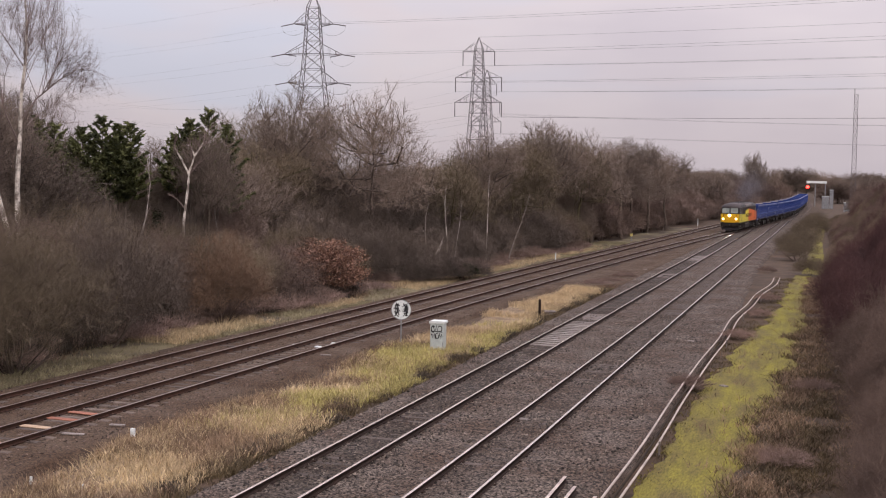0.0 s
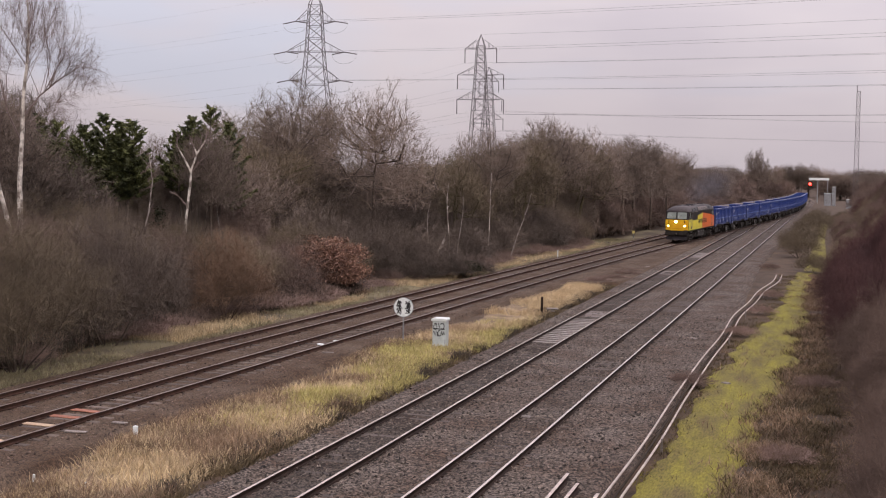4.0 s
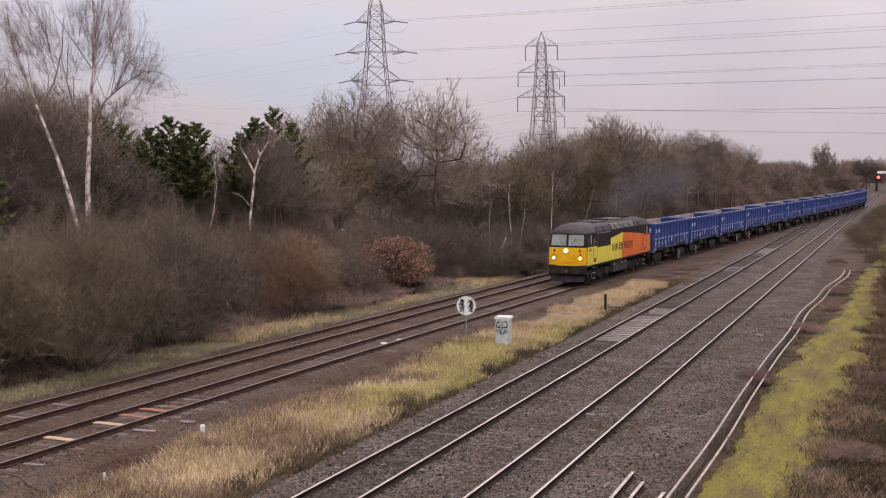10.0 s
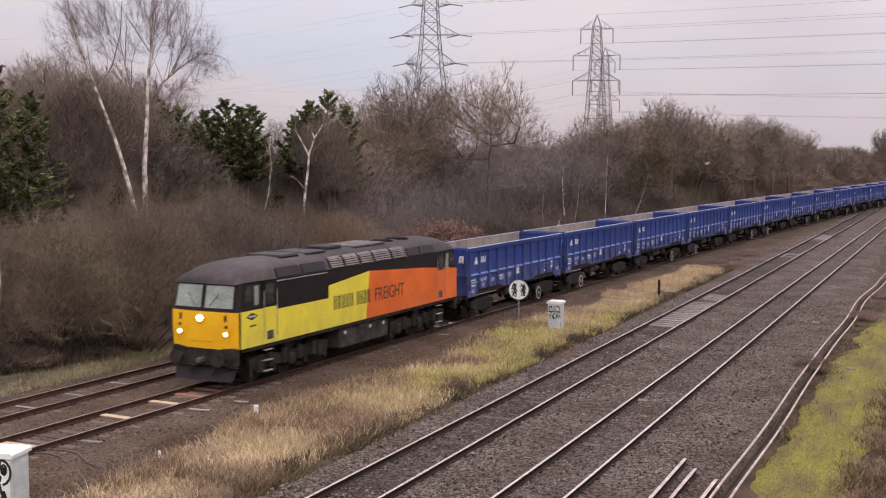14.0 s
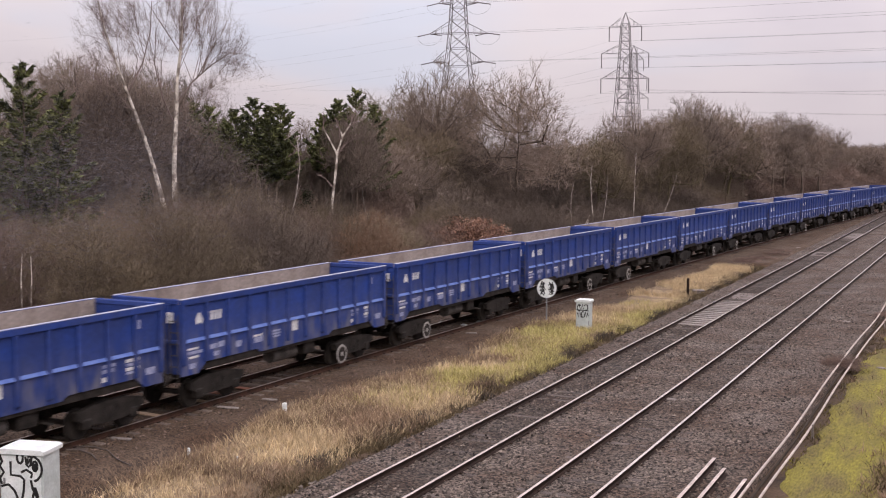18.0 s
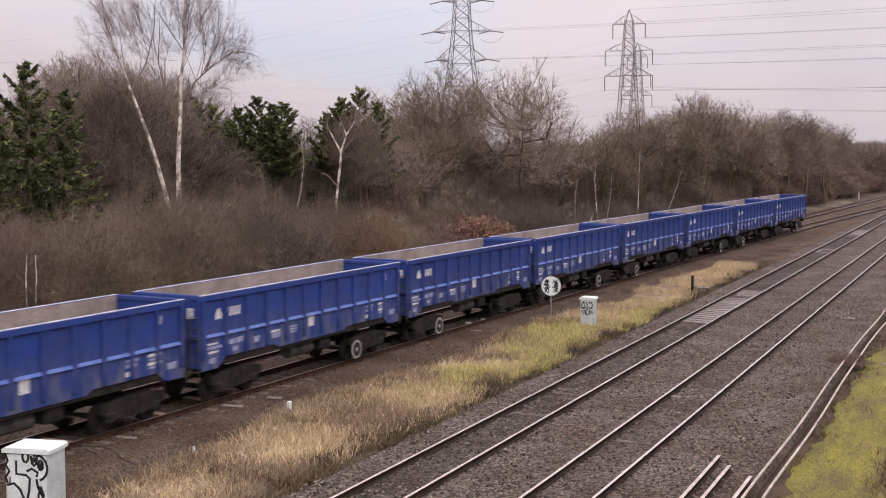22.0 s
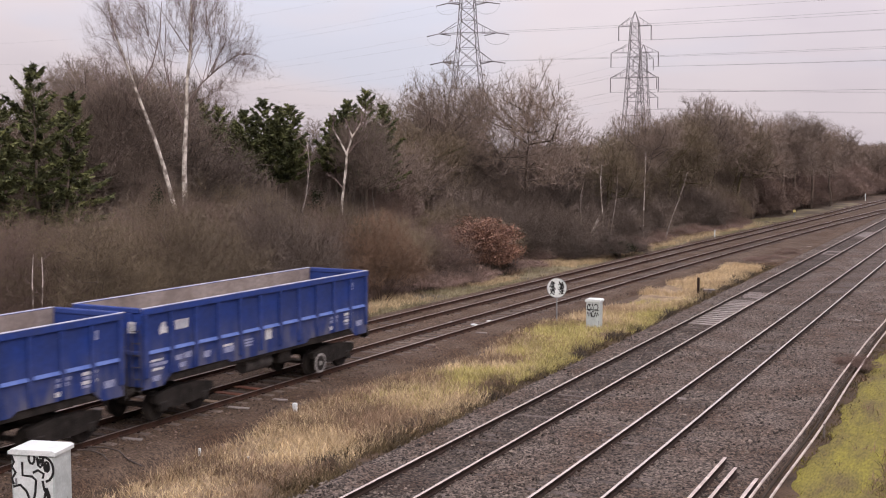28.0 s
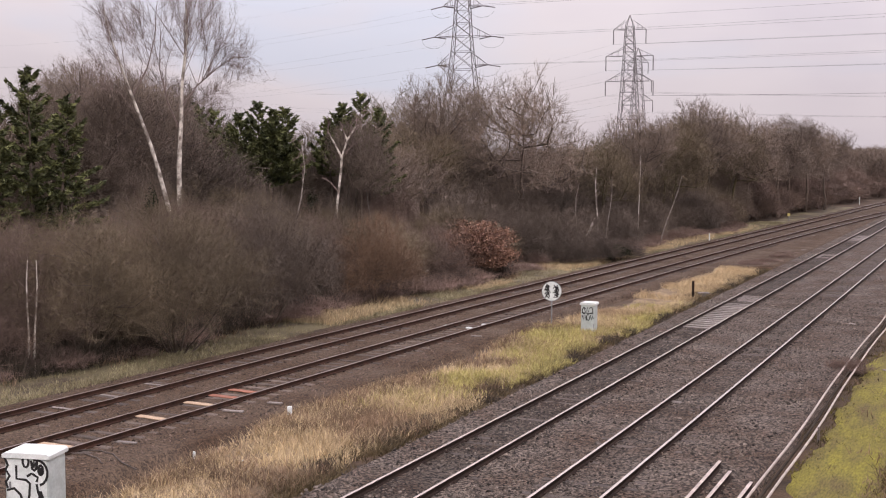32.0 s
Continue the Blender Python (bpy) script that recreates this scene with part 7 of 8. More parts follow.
def loco_sides():
    for sx in (-1, 1):
        a, b = sx * 1.349, sx * 1.366
        part("yellow_side_panel", slab([(-8.52, 1.37), (-8.52, 2.6), (-6.36, 2.6), (-6.36, 2.48), (-2.86, 2.48), (-2.86, 2.95), (0.28, 3.23), (0.0, 1.37)], a, b), M_LEMON, loco, "lemon yellow side panel")
        part("orange_side_panel", slab([(0.004, 1.37), (0.284, 3.23), (5.2, 2.95), (8.52, 2.68), (8.52, 1.37)], a, b), M_ORANGE, loco, "orange side panel")
        for e in (-1, 1):
            cx = (-1.31 if sx < 0 else 1.31)
            win = part("cab_side_window", slab([(e * 8.3, 2.7), (e * 8.18, 3.45), (e * 7.35, 3.45), (e * 7.35, 2.7)], cx * 0.985, cx * 1.012), M_GLASS, loco, "dark cab side window")
            part("window_bar", slab([(e * 7.8, 2.7), (e * 7.8, 3.45), (e * 7.75, 3.45), (e * 7.75, 2.7)], cx, cx * 1.022), M_BODYBLACK, win)
            part("cab_side_blind", slab([(e * 7.7, 2.75), (e * 7.7, 3.4), (e * 7.45, 3.4), (e * 7.45, 2.75)], cx, cx * 1.018), M_BLIND, win, "pale blind in the cab window")
            door = part("cab_door", slab([(e * 7.16, 1.5), (e * 7.16, 2.61), (e * 6.5, 2.61), (e * 6.5, 1.5)], sx * 1.352, sx * 1.370), M_LEMON if e < 0 else M_ORANGE, loco, "cab door")
            part("door_top", slab([(e * 7.16, 2.615), (e * 7.16, 3.48), (e * 6.5, 3.48), (e * 6.5, 2.615)], sx * 1.345, sx * 1.362), M_BODYBLACK, door, "black upper door")
            part("door_window", slab([(e * 7.08, 2.72), (e * 7.08, 3.4), (e * 6.58, 3.4), (e * 6.58, 2.72)], sx * 1.36, sx * 1.38), M_GLASS, door)
            part("door_grime", slab([(e * 7.0, 1.5), (e * 7.0, 1.8), (e * 6.6, 1.8), (e * 6.6, 1.5)], sx * 1.36, sx * 1.374), M_UNDER_GREY, door, "scuffed door kick plate")
            for q in (7.22, 6.42):
                part("door_handrail", Shape().tube((sx * 1.41, e * q, 1.6), (sx * 1.41, e * q, 3.2), 0.014, sides=6), M_GRILLE, loco, "pale cab handrail")
            for z in (0.42, 0.78, 1.14):
                part("cab_step", Shape().box((sx * 1.3 - 0.1, e * 6.82 - 0.24, z - 0.015), (sx * 1.3 + 0.06, e * 6.82 + 0.24, z + 0.015), bevel=0.008), M_GRILLE, loco, "pale-edged cab step")
        # recessed upper windows in the cant rail behind the cab, and louvres
        for y0, y1 in ((-6.35, -4.85), (-4.7, -3.1)):
            part("cantrail_panel", slant_panel(sx, y0, y1, 0.03), M_BODYBLACK, loco, "black cantrail panel")
        part("waist_strip", slab([(-6.35, 3.43), (-6.35, 3.47), (-3.0, 3.47), (-3.0, 3.43)], sx * 1.35, sx * 1.38), M_GRILLE, loco, "pale waist strip")
        for y0, y1 in ((-2.75, -1.75), (-1.65, -0.55), (-0.45, 0.6), (0.7, 2.1), (2.2, 3.35)):
            frame_part = part("louvre_frame", slant_panel(sx, y0, y1, 0.02, 1.5), M_BODYBLACK, loco)
            for k in range(6):
                part("louvre_slat", slant_strip(sx, y0 + 0.06, y1 - 0.06, 0.1 + 0.26 * k), M_GRILLE, frame_part, "dusty pale louvre slat")
        for y0, y1 in ((3.6, 4.65), (4.8, 6.2)):
            part("rear_cantrail_panel", slant_panel(sx, y0, y1, 0.03), M_BODYBLACK, loco, "black cantrail panel")
        # company marking as plain shapes: a diamond, and dark bars for the name
        part("diamond_badge", slab([(-8.25, 2.4), (-7.9, 2.53), (-7.55, 2.4), (-7.9, 2.27)], sx * 1.366, sx * 1.374), M_DARKMARK, loco, "black diamond badge")
        part("badge_bar", slab([(-8.08, 2.37), (-8.08, 2.43), (-7.72, 2.43), (-7.72, 2.37)], sx * 1.374, sx * 1.380), M_WHITEMARK, loco, "pale bar across the badge")
        part("small_number_bar", slab([(-8.05, 2.06), (-8.05, 2.11), (-7.65, 2.11), (-7.65, 2.06)], sx * 1.366, sx * 1.372), M_DARKMARK, loco, "small dark number bar")
        y = -2.5
        for wdt, n in ((0.31, 5), (0.28, 4)):
            for k in range(n):
                for q in (0.0, wdt * 0.45):
                    part("name_bar", slab([(y + q, 2.0), (y + q, 2.52), (y + q + 0.065, 2.52), (y + q + 0.065, 2.0)], sx * 1.366, sx * 1.373), M_DARKMARK, loco, "dark name bar")
                y += wdt
            y += 0.2


def cant(u, lift=0.0):
    """A spot (x, z) on the cant rail: u runs from the eave to the turn of the roof and on over it."""
    row = ((1.372, 3.56), (1.24, 3.87), (1.0, 4.04))
    (ax, az), (bx, bz) = (row[0], row[1]) if u <= 1 else (row[1], row[2])
    k = u if u <= 1 else u - 1
    return ax + (bx - ax) * k + lift * 0.8, az + (bz - az) * k + lift * 0.6


def slant_panel(sx, y0, y1, lift, top=1.0):
    """A plate lying on the cant rail, where the roof begins to turn in."""
    us = (0.0, 1.0) if top <= 1 else (0.0, 1.0, top)
    s = Shape()
    for u0, u1 in zip(us[:-1], us[1:]):
        a, b = cant(u0, lift), cant(u1, lift)
        v = [(sx * a[0], y0, a[1]), (sx * a[0], y1, a[1]), (sx * b[0], y1, b[1]), (sx * b[0], y0, b[1])]
        w = [(sx * (x - 0.06), y, z - 0.05) for x, y, z in ((a[0], y0, a[1]), (a[0], y1, a[1]), (b[0], y1, b[1]), (b[0], y0, b[1]))]
        f = [(0, 1, 2, 3), (7, 6, 5, 4), (0, 4, 5, 1), (1, 5, 6, 2), (2, 6, 7, 3), (3, 7, 4, 0)]
        s.add(v + w, [tuple(reversed(q)) for q in f] if sx < 0 else f)
    return s


def slant_strip(sx, y0, y1, u):
    x, z = cant(u, 0.03)
    return Shape().box((sx * x - 0.035, y0, z - 0.02), (sx * x + 0.035, y1, z + 0.022))


loco_body()
loco_sides()
word_curve = bpy.data.curves.new("freight_word", 'FONT')
word_curve.body, word_curve.size, word_curve.extrude = "FREIGHT", 0.74, 0.004
for sx in (1, -1):
    wob = new("lettering", word_curve)
    wob.data.materials.append(M_DARKMARK) if not len(wob.data.materials) else None
    wob.parent = loco
    wob["label"] = "dark painted lettering"
    wob.matrix_basis = Matrix.Translation((sx * 1.372, 0.68 if sx > 0 else 3.1, 2.0)) @ Matrix.Rotation(radians(90 * sx), 4, 'Z') @ Matrix.Rotation(radians(90), 4, 'X') @ Matrix.Diagonal((0.9, 1, 1, 1))

# roof gear
part("air_intake", Shape().box((-0.75, -5.2, 4.07), (0.75, -3.9, 4.22), bevel=0.06), M_BODYBLACK, loco, "black roof intake box")
for y, r in ((3.6, 0.5), (5.0, 0.5)):
    fan = part("roof_fan", Shape().ring((0.1, y, 4.18), (0, 0, 1), r, r * 0.8, 0.08, 20), M_BODYBLACK, loco, "round roof fan")
    part("fan_grid", Shape().ring((0.1, y, 4.17), (0, 0, 1), r * 0.8, 0, 0.03, 20), M_UNDER, fan)
part("exhaust_stack", Shape().box((-0.4, -1.6, 4.12), (0.5, -0.4, 4.28), bevel=0.04), M_ROOF, loco, "sooty exhaust stack")
part("roof_hatch", Shape().box((-0.7, 0.2, 4.1), (0.7, 2.8, 4.21), bevel=0.04), M_HATCH, loco, "dusty grey roof hatch")
part("roof_hatch", Shape().box((-0.75, -3.4, 4.1), (0.75, -2.0, 4.2), bevel=0.04), M_ROOF, loco)
# tank, battery boxes and bogies
part("fuel_tank", Shape().box((-1.2, -1.7, 0.38), (1.2, 2.2, 1.25), bevel=0.09), M_TANK, loco, "dusty dark grey fuel tank")
for y in (-1.4, 0.6, 1.7):
    part("tank_valve", Shape().box((1.19, y - 0.05, 0.95), (1.25, y + 0.05, 1.07), bevel=0.01), M_WHITEMARK, loco)
part("sole_bar", Shape().box((-1.32, -8.4, 1.22), (1.32, 8.4, 1.44), bevel=0.02), M_UNDER, loco)
for e in (-1, 1):
    bog = Shape()
    for sx in (-1, 1):
        bog.prism([(-2.55, 0.62), (-2.3, 0.5), (2.3, 0.5), (2.55, 0.62), (2.55, 0.9), (1.7, 0.98), (0.6, 0.86), (-0.6, 0.86), (-1.7, 0.98), (-2.55, 0.9)], sx * 1.02 - 0.09, sx * 1.02 + 0.09, m=SIDE)
        for q in (-1.95, 0, 1.95):
            bog.box((sx * 1.12 - 0.1, q - 0.2, 0.36), (sx * 1.12 + 0.1, q + 0.2, 0.78), bevel=0.05)
        for q in (-1.45, -0.5, 0.5, 1.45):
            bog.tube((sx * 1.14, q, 0.5), (sx * 1.14, q, 1.0), 0.11, sides=8)
        for q in (-2.4, -1.0, 1.0, 2.4):
            bog.box((sx * 1.06 - 0.05, q - 0.09, 0.25), (sx * 1.06 + 0.05, q + 0.09, 0.6), bevel=0.03)
    bog.box((-1.0, -0.3, 0.55), (1.0, 0.3, 1.2), bevel=0.05)
    bogie = part("bogie", bog, M_UNDER, loco, m=Matrix.Translation((0, e * 5.1, 0)))
    for q in (-1.95, 0, 1.95):
        ROLLERS.append((wheelset(0.56, ring=False, parent=bogie, at=(0, q, 0.56), name="engine_wheelset"), 0.56, -1, e * 5.1 + q))

# the body is a little shorter than two half lengths of the plan; the bogies keep their round wheels
SHORT = Matrix.Diagonal((1, 0.987, 1, 1))
for ob in loco.children:
    if ob.name.startswith("bogie"):
        ob.matrix_basis = Matrix.Translation((0, ob.matrix_basis.translation.y * 0.987, 0))
    else:
        ob.matrix_basis = SHORT @ ob.matrix_basis

# -------- wagons
PANEL_N, WH = 11, 6.15


def wagon_meshes():
    """The meshes of one wagon, shared by all."""
    m = {}
    for sx, nm in ((1, "side_wall"), (-1, "side_wall_far")):
        # plate, with a lower edge that rises over the bogies and hangs lower at the middle and at the ends
        out = [(-WH, 3.3), (WH, 3.3), (WH, 1.12), (5.35, 1.12), (4.95, 1.42), (2.3, 1.42), (2.1, 1.3), (-2.1, 1.3), (-2.3, 1.42), (-4.95, 1.42), (-5.35, 1.12), (-WH, 1.12)]
        s = Shape()
        slab(out, sx * 1.235, sx * 1.265, s)
        m[nm] = s.mesh(nm, M_BLUE)
    m["rib"] = Shape().box((-0.045, -0.075, 1.44), (0.045, 0.075, 3.26), bevel=0.02).mesh("rib", M_BLUE)
    m["ledge"] = Shape().prism([(-0.035, 2.12), (0.035, 2.12), (-0.03, 2.21)], -0.46, 0.46).mesh("ledge", M_BLUE_LEDGE)
    m["rim"] = Shape().box((-0.06, -WH - 0.02, 3.25), (0.06, WH + 0.02, 3.425), bevel=0.015).box((-0.06, -WH - 0.02, 3.429), (0.06, WH + 0.02, 3.45), slot=1, bevel=0.008).mesh("top_rim", [M_BLUE, M_RIMTOP])
    m["end_rim"] = Shape().box((-1.18, -0.06, 3.29), (1.18, 0.06, 3.45), bevel=0.025).mesh("end_rim", [M_BLUE])
    e = Shape()
    e.box((-1.23, -0.02, 1.2), (1.23, 0.02, 3.3))
    for x in (-0.85, -0.3, 0.3, 0.85):
        e.box((x - 0.06, -0.09, 1.2), (x + 0.06, 0.0, 3.3), bevel=0.015)
    e.box((-1.2, -0.1, 2.1), (1.2, 0.0, 2.22), bevel=0.015)
    m["end"] = e.mesh("end_wall", M_BLUE)
    i = Shape()
    i.add([(1.222, -WH + 0.03, 3.42), (1.222, WH - 0.03, 3.42), (1.222, WH - 0.03, 1.5), (1.222, -WH + 0.03, 1.5)], [(0, 1, 2, 3)])
    i.add([(1.216, -WH + 0.03, 3.42), (1.216, WH - 0.03, 3.42), (1.216, WH - 0.03, 1.5), (1.216, -WH + 0.03, 1.5)], [(3, 2, 1, 0)])
    m["lining"] = i.mesh("lining", M_INSIDE)
    m["floor"] = Shape().box((-1.23, -WH + 0.02, 1.44), (1.23, WH - 0.02, 1.5)).mesh("floor_plate", M_INSIDE)
    n, k = 30, 8
    v = np.array([(-1.2 + 2.4 * a / k, -WH + 0.1 + (2 * WH - 0.2) * b / n, 1.56 + 0.1 * noise.noise((a * 0.8, b * 0.5, 2.0))) for b in range(n + 1) for a in range(k + 1)])
    q = np.arange((n + 1) * (k + 1)).reshape(n + 1, k + 1)
    f = np.stack([q[:-1, :-1], q[:-1, 1:], q[1:, 1:], q[1:, :-1]], -1).reshape(-1, 4)
    m["residue"] = soup("stone_residue", v, f, M_AGG, True)
    u = Shape()
    u.box((-0.5, -WH + 0.05, 1.02), (0.5, WH - 0.05, 1.3), bevel=0.03)
    for sx in (-1, 1):
        u.box((sx * 1.15 - 0.06, -WH + 0.1, 1.18), (sx * 1.15 + 0.06, WH - 0.1, 1.42), bevel=0.02)
    m["frame"] = u.mesh("underframe", M_UNDER)
    b = Shape()
    for sx in (-1, 1):
        b.prism([(-1.35, 0.62), (-0.95, 0.42), (-0.4, 0.36), (0.4, 0.36), (0.95, 0.42), (1.35, 0.62), (1.35, 0.82), (0.5, 0.95), (-0.5, 0.95), (-1.35, 0.82)], sx * 1.0 - 0.09, sx * 1.0 + 0.09, m=SIDE)
        for q in (-0.28, 0.0, 0.28):
            b.tube((sx * 1.02, q, 0.42), (sx * 1.02, q, 0.78), 0.085, sides=8)
        for q in (-0.95, 0.95):
            b.box((sx * 1.0 - 0.13, q - 0.16, 0.3), (sx * 1.0 + 0.13, q + 0.16, 0.6), bevel=0.04)
    b.box((-0.95, -0.25, 0.5), (0.95, 0.25, 0.95), bevel=0.05)
    m["bogie"] = b.mesh("bogie", M_UNDER)
    m["tank"] = Shape().tube((0.75, -0.9, 0.92), (0.75, 0.5, 0.92), 0.24, sides=14).mesh("air_tank", M_UNDER_GREY)
    m["valve"] = Shape().box((0.6, 0.75, 0.75), (1.1, 1.45, 1.2), bevel=0.05).mesh("brake_valve", M_UNDER)
    m["lever"] = Shape().tube((-1.2, 1.8, 0.75), (1.2, 1.8, 0.75), 0.03, sides=6).mesh("brake_rod", M_UNDER_GREY)
    m["ladder"] = ladder_mesh()
    m["buffer"] = Shape().tube((0, 0, 0), (0, -0.42, 0), 0.1, 0.09, sides=10).ring((0, -0.45, 0), (0, 1, 0), 0.22, 0, 0.05, 16).mesh("buffer", M_UNDER)
    m["coupler"] = Shape().box((-0.09, -0.42, 0.93), (0.09, 0.3, 1.12), bevel=0.04).mesh("coupler", M_UNDER)
    return m


def ladder_mesh():
    s = Shape()
    for y in (-0.15, 0.15):
        s.tube((0, y, 1.0), (0, y, 3.0), 0.016, sides=5)
    for k in range(6):
        s.tube((0, -0.15, 1.1 + 0.34 * k), (0, 0.15, 1.1 + 0.34 * k), 0.014, sides=5)
    return s.mesh("end_ladder", M_UNDER_GREY)


def flat(y0, y1, z0, z1):
    return slab([(y0, z0), (y0, z1), (y1, z1), (y1, z0)], -0.003, 0.003)


WM = wagon_meshes()
# stencils as plain bars: middle y, length, middle z, height, colour
STENCILS = [(-5.6, 0.5, 1.9, 0.06, 0), (-5.5, 0.7, 1.78, 0.09, 1), (-5.55, 0.46, 1.64, 0.07, 0), (-5.62, 0.3, 1.38, 0.16, 1), (-4.6, 0.34, 1.84, 0.15, 1), (-4.2, 0.3, 1.86, 0.17, 1), (-4.45, 0.28, 1.6, 0.14, 1), (-3.3, 0.3, 1.74, 0.2, 1), (-2.25, 0.5, 1.86, 0.07, 0), (-2.22, 0.5, 1.72, 0.18, 1), (-1.2, 0.46, 1.88, 0.06, 1), (-1.2, 0.46, 1.79, 0.06, 1), (-1.2, 0.36, 1.7, 0.06, 1), (3.9, 0.5, 1.96, 0.09, 1), (3.85, 0.46, 1.82, 0.1, 1), (3.72, 0.22, 1.6, 0.13, 0), (4.85, 0.56, 1.98, 0.09, 0), (4.85, 0.5, 1.86, 0.08, 1), (4.85, 0.56, 1.74, 0.09, 0), (4.82, 0.5, 1.63, 0.07, 1), (5.1, 0.2, 2.95, 0.25, 1), (5.6, 0.4, 1.55, 0.2, 1)]


def stencil_mesh(length, height, white):
    return flat(-length / 2, length / 2, -height / 2, height / 2).mesh("stencil", M_WHITEMARK if white else M_FADED)


SM = [stencil_mesh(l, h, c == 0) for _, l, _, h, c in STENCILS]
EMBLEM = slab([(-0.15, -0.17), (-0.17, -0.02), (-0.07, 0.16), (0.05, 0.19), (0.1, 0.06), (0.17, 0.0), (0.15, -0.17), (0.02, -0.12)], -0.003, 0.003).mesh("emblem", M_WHITEMARK)
NAME_BAR = slab([(-0.08, -0.13), (-0.04, 0.15), (0.09, 0.15), (0.05, -0.13)], -0.003, 0.003).mesh("name_bar", M_WHITEMARK)
PLACARD = flat(-0.17, 0.17, -0.18, 0.18).mesh("white_placard", M_WHITEMARK)


def wagon(index):
    last = index == WAGONS - 1
    w = thing("box_wagon", "empty blue open-topped bogie box wagon, last of the train" if last else "empty blue open-topped bogie box wagon with faded white stencils", "wagon", group="wagons of the train")
    for sx, nm in ((1, "side_wall"), (-1, "side_wall_far")):
        side = part("side_wall", WM[nm], None, w, "blue ribbed side wall")
        for k in range(PANEL_N + 1):
            y = -WH + 0.1 + (2 * WH - 0.2) * k / PANEL_N
            part("rib", WM["rib"], None, side, m=Matrix.Translation((sx * 1.3, y, 0)))
        for k in range(PANEL_N):
            y = -WH + 0.1 + (2 * WH - 0.2) * (k + 0.5) / PANEL_N
            part("ledge", WM["ledge"], None, side, "rubbed pale blue ledge", m=Matrix.Translation((sx * 1.30, y, 0)) @ Matrix.Rotation(0 if sx > 0 else math.pi, 4, 'Z'))
        part("top_rim", WM["rim"], None, w, "pale rubbed top rim", m=Matrix.Translation((sx * 1.285, 0, 0)))
        part("lining", WM["lining"], None, w, "scoured rusty inner wall", m=Matrix.Rotation(0 if sx > 0 else math.pi, 4, 'Z'))
        for k, (y, _, z, _, _) in enumerate(STENCILS):
            part("stencil", SM[k], None, w, "faded white stencil", m=Matrix.Translation((sx * 1.269, y * sx, z)))
        part("placard", PLACARD, None, w, "white square placard", m=Matrix.Translation((sx * 1.27, -0.1 * sx, 1.92)))
        part("emblem", EMBLEM, None, w, "white emblem", m=Matrix.Translation((sx * 1.27, -5.28 * sx, 2.78)))
        for k in range(4):
            part("name_bar", NAME_BAR, None, w, "white slanted name bar", m=Matrix.Translation((sx * 1.27, (-4.86 + 0.2 * k) * sx, 2.8)))
    for e in (-1, 1):
        end = part("end_wall", WM["end"], None, w, "blue end wall", m=Matrix.Translation((0, e * WH, 0)) @ Matrix.Rotation(0 if e < 0 else math.pi, 4, 'Z'))
        part("end_rim", WM["end_rim"], None, end)
        part("end_ladder", WM["ladder"], None, w, m=Matrix.Translation((1.1, e * (WH + 0.12), 0)) @ Matrix.Rotation(math.pi / 2, 4, 'Z'))
        part("end_plate", PLATE, None, w, "pale end plate", m=Matrix.Translation((0.95 if e < 0 else -0.95, e * (WH + 0.11), 2.9)))
        part("coupler", WM["coupler"], None, w, m=Matrix.Translation((0, e * (WH + 0.05), 0)) @ Matrix.Rotation(0 if e < 0 else math.pi, 4, 'Z'))
        for x in (-0.87, 0.87):
            part("buffer", WM["buffer"], None, w, m=Matrix.Translation((x, e * WH, 1.06)) @ Matrix.Rotation(0 if e < 0 else math.pi, 4, 'Z'))
        bogie = part("bogie", WM["bogie"], None, w, m=Matrix.Translation((0, e * 4.15, 0)))
        for q in (-0.95, 0.95):
            white = (e > 0 and q < 0 and index % 2 == 0) or (e < 0 and q > 0 and index % 2 == 1)
            ROLLERS.append((wheelset(0.42, ring=white, parent=bogie, at=(0, q, 0.42), name="wheelset" if white else "plain_wheelset"), 0.42, index, e * 4.15 + q))
    part("floor_plate", WM["floor"], None, w)
    part("stone_residue", WM["residue"], None, w, "thin layer of stone residue")
    part("underframe", WM["frame"], None, w)
    part("air_tank", WM["tank"], None, w)
    part("brake_valve", WM["valve"], None, w)
    part("brake_rod", WM["lever"], None, w)
    return w


PLATE = Shape().box((-0.12, -0.01, -0.16), (0.12, 0.01, 0.16), bevel=0.004).mesh("end_plate", M_WHITEMARK)
wagons = [wagon(i) for i in range(WAGONS)]

# -------- exhaust: clouds of soot flecks that trail over the train
M_SOOT = material("brown_grey_soot", (0.17, 0.16, 0.175), (0.13, 0.122, 0.135), 1, 1.0, spec=0.0)


def soot_mesh(n, seed):
    g = np.random.RandomState(seed)
    c = g.normal(0, 1, (n, 3)) * np.array([0.55, 1.0, 0.5])
    o = g.normal(0, 1, (n, 4, 3))
    o = o / np.linalg.norm(o, axis=2, keepdims=True) * 0.0074
    v = (c[:, None] + o).reshape(-1, 3)
    f = (np.arange(n)[:, None, None] * 4 + np.array([(0, 1, 2), (0, 2, 3), (0, 3, 1), (1, 3, 2)])[None]).reshape(-1, 3)
    return soup("soot_fleck", v, f, M_SOOT)


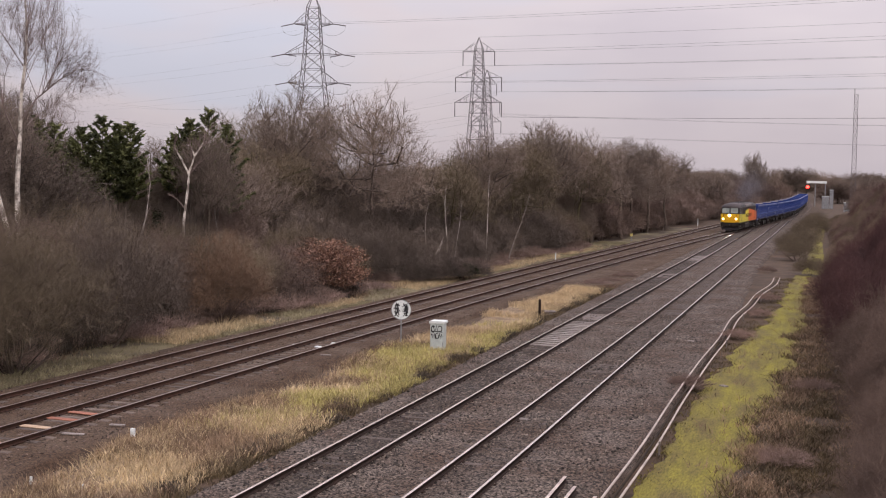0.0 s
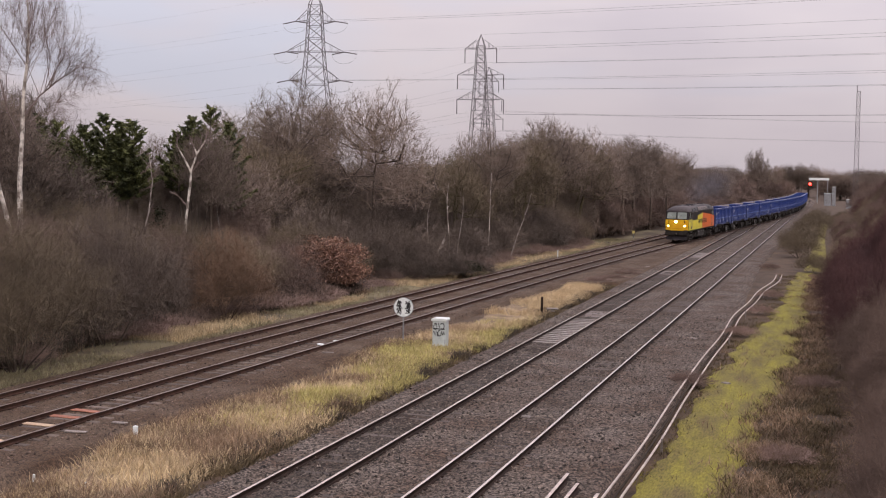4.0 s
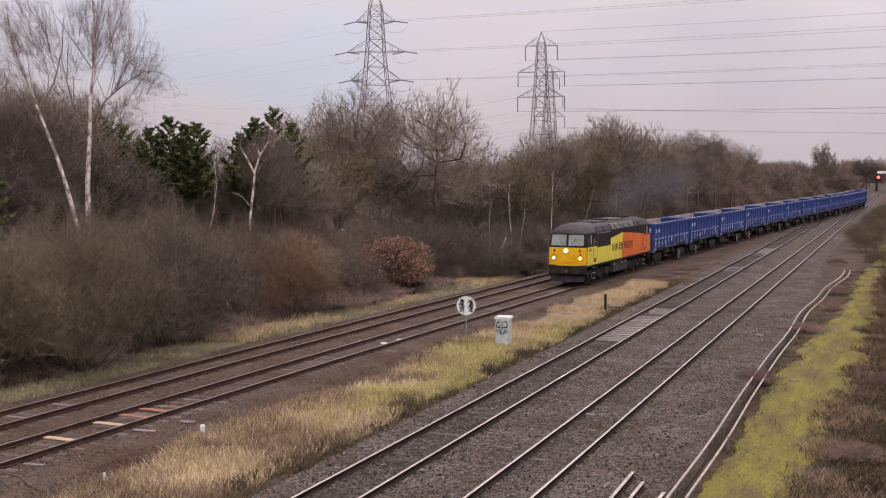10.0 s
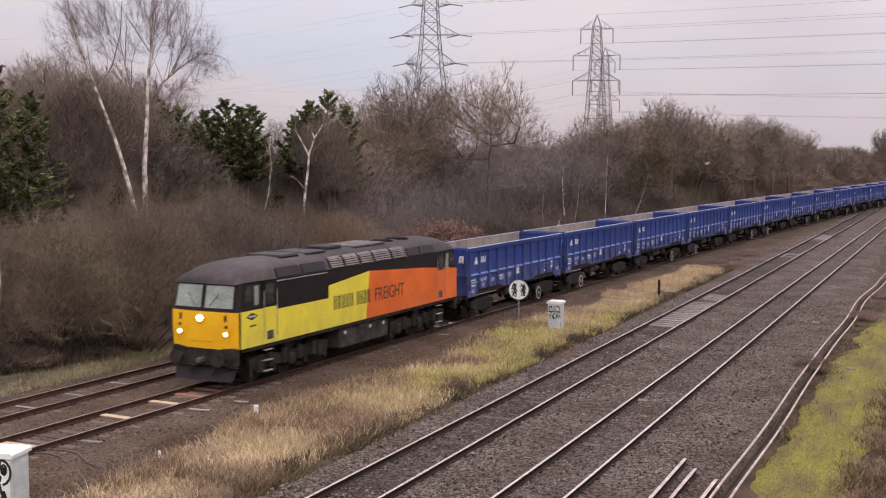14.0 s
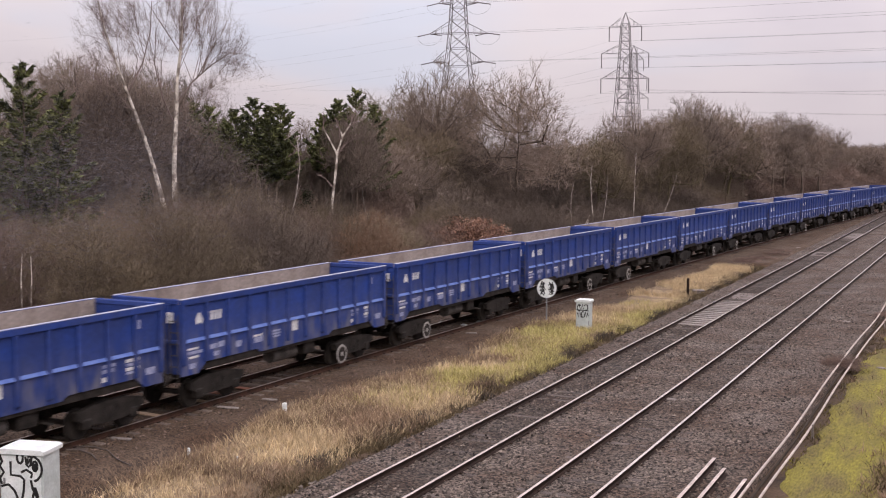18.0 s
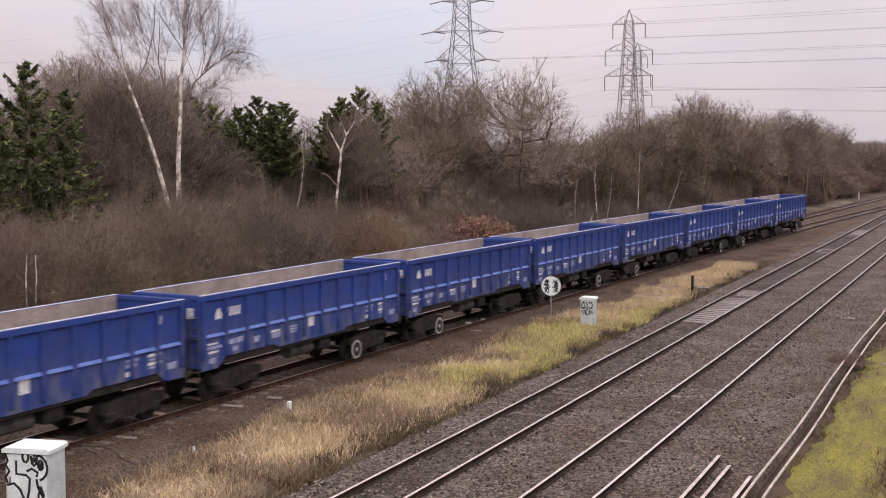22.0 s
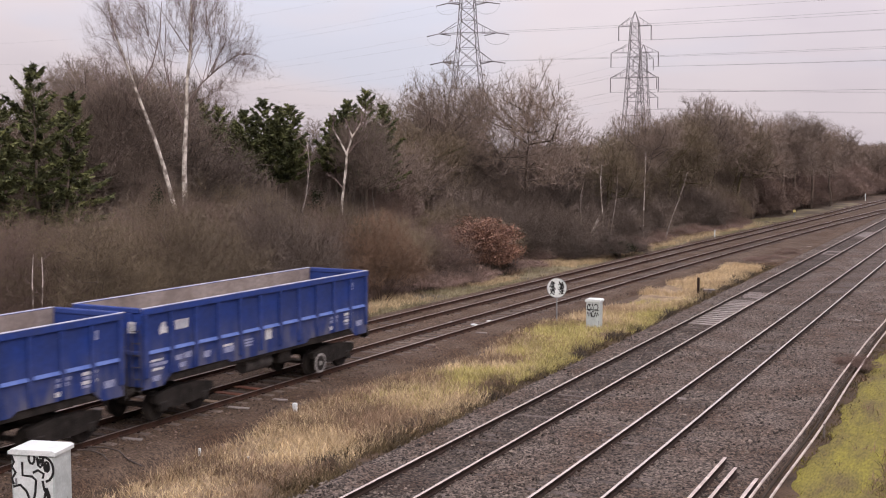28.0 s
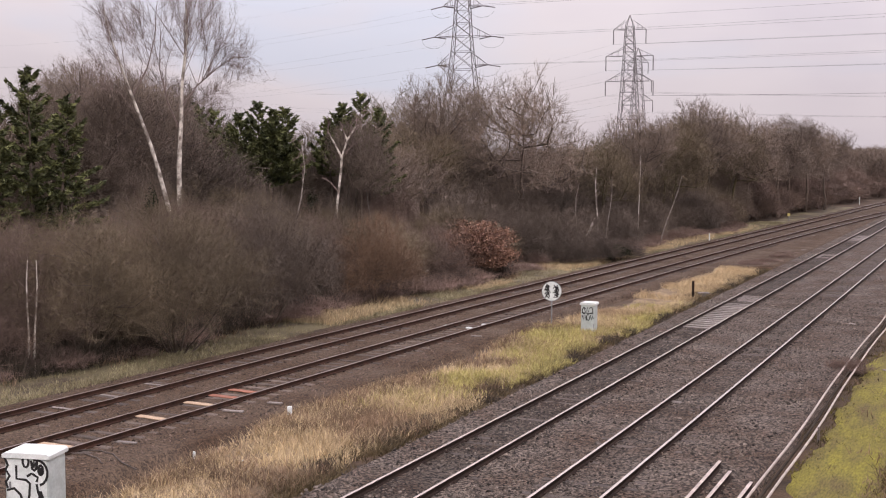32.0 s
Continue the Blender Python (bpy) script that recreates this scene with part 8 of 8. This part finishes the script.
SOOT = soot_mesh(24000, 61)
PUFFS = []
for k, (behind, side, up, size) in enumerate(((13.0, -0.2, 5.4, 1.1), (17.0, -0.5, 5.7, 1.4), (24.0, -1.2, 6.0, 1.7), (31.0, -1.8, 6.4, 2.0), (39.0, -2.6, 6.7, 2.2), (48.0, -3.5, 6.9, 2.3))):
    p = thing("exhaust_smoke", "thin brown-grey exhaust smoke drifting over the wagons", "smoke", group="exhaust smoke")
    part("soot_cloud", SOOT, None, p, m=Matrix.Rotation(k * 1.0, 4, 'Y') @ Matrix.Diagonal((size, size * 1.6, size, 1)))
    p.children[0]["kind"] = "stuff"
    PUFFS.append((p, behind, side, up))

# ---------------------------------------------------------------- what moves
arc_y = np.arange(-330, 470, 0.25)
arc_x = np.array([up_branch(float(q)) if q > -40 else up_branch(-40.0) for q in arc_y])
arc_s = np.concatenate([[0], np.cumsum(np.hypot(np.diff(arc_x), np.diff(arc_y)))])
arc_s = arc_s - np.interp(20.0, arc_y, arc_s) + 20.0


def coupling(t):
    """Where along the line the coupling between engine and first wagon is."""
    q = t / 10
    return 198.86 - 99.64 * q + 6.747 * q**2 - 12.427 * q**3 + 3.9715 * q**4 - 0.4381 * q**5


def on_line(s, half):
    """The pose of a vehicle whose bogies stand half a wheelbase before and behind s."""
    def at(q):
        yy = float(np.interp(q, arc_s, arc_y))
        return Vector((float(np.interp(yy, arc_y, arc_x)), yy, 0))
    a, b = at(s - half), at(s + half)
    d = b - a
    return Matrix.Translation((a + b) / 2) @ Matrix.Rotation(math.atan2(-d.x, d.y), 4, 'Z')


def middle(index):
    """How far the middle of a vehicle lies behind that coupling; -1 is the engine."""
    return -9.49 if index < 0 else PITCH * (index + 0.5)


def motions():
    times = [i * 0.5 for i in range(65)]
    walk(loco, [(t, on_line(coupling(t) + middle(-1), 5.1)) for t in times])
    for i, w in enumerate(wagons):
        walk(w, [(t, on_line(coupling(t) + middle(i), 4.15)) for t in times])
    for p, behind, side, up in PUFFS:
        walk(p, [(t, on_line(coupling(t) - NOSE + behind, 2.0) @ Matrix.Translation((side, 0, up + 0.25 * math.sin(t * 0.9 + behind)))) for t in times])
    # the bird comes out of the wood, crosses the line and passes to the right of the bridge
    path = [(0.0, -60.0, 40.0, 14.0), (3.5, -48.0, 46.0, 13.0), (5.0, -33.0, 52.5, 5.2), (6.0, -28.65, 53.26, 4.1), (8.0, -26.7, 50.5, 5.58), (9.0, -25.45, 49.2, 5.55), (10.0, -23.0, 47.6, 5.23), (11.0, -20.66, 45.95, 5.19), (12.0, -17.4, 43.7, 5.9), (13.0, -12.94, 41.75, 6.7), (14.0, -7.73, 38.7, 7.55), (14.5, -4.6, 36.5, 8.0), (16.0, 7.0, 29.0, 9.5), (20.0, 45.0, 8.0, 14.0), (26.0, 95.0, -40.0, 20.0), (32.0, 140.0, -90.0, 26.0)]
    rows = []
    for i, (t, x, y, z) in enumerate(path):
        a, b = path[max(0, i - 1)], path[min(len(path) - 1, i + 1)]
        heading = math.atan2(-(b[1] - a[1]), b[2] - a[2])
        rows.append((t, Matrix.Translation((x, y, z)) @ Matrix.Rotation(heading, 4, 'Z')))
    walk(bird, rows)
    for wing, sx in BIRD_WINGS:
        walk(wing, [(k * 0.08, Matrix.Translation((sx * 0.01, 0, 0.005)) @ Matrix.Rotation(sx * -(0.15 + 0.5 * math.sin(k * 1.45)), 4, 'Y')) for k in range(400)] + [(32.0, Matrix.Translation((sx * 0.01, 0, 0.005)))])
    # wheels roll while they are within sight of the bridge
    for wheel, r, index, off in ROLLERS:
        place = Matrix.Translation(wheel.matrix_basis.translation)
        rows, first = [], None
        t = 1 / 30
        while t < 31.99:
            s = coupling(t) + middle(index) + off
            if 12 < s < 75:
                first = s if first is None else first
                rows.append((t, place @ Matrix.Rotation((first - s) / r, 4, 'X')))
            t += 1 / 30
        if not rows:
            rows = [(1.0, place)]
        rows = [(0.0, rows[0][1])] + rows + [(32.0, rows[-1][1])]
        walk(wheel, rows)


motions()
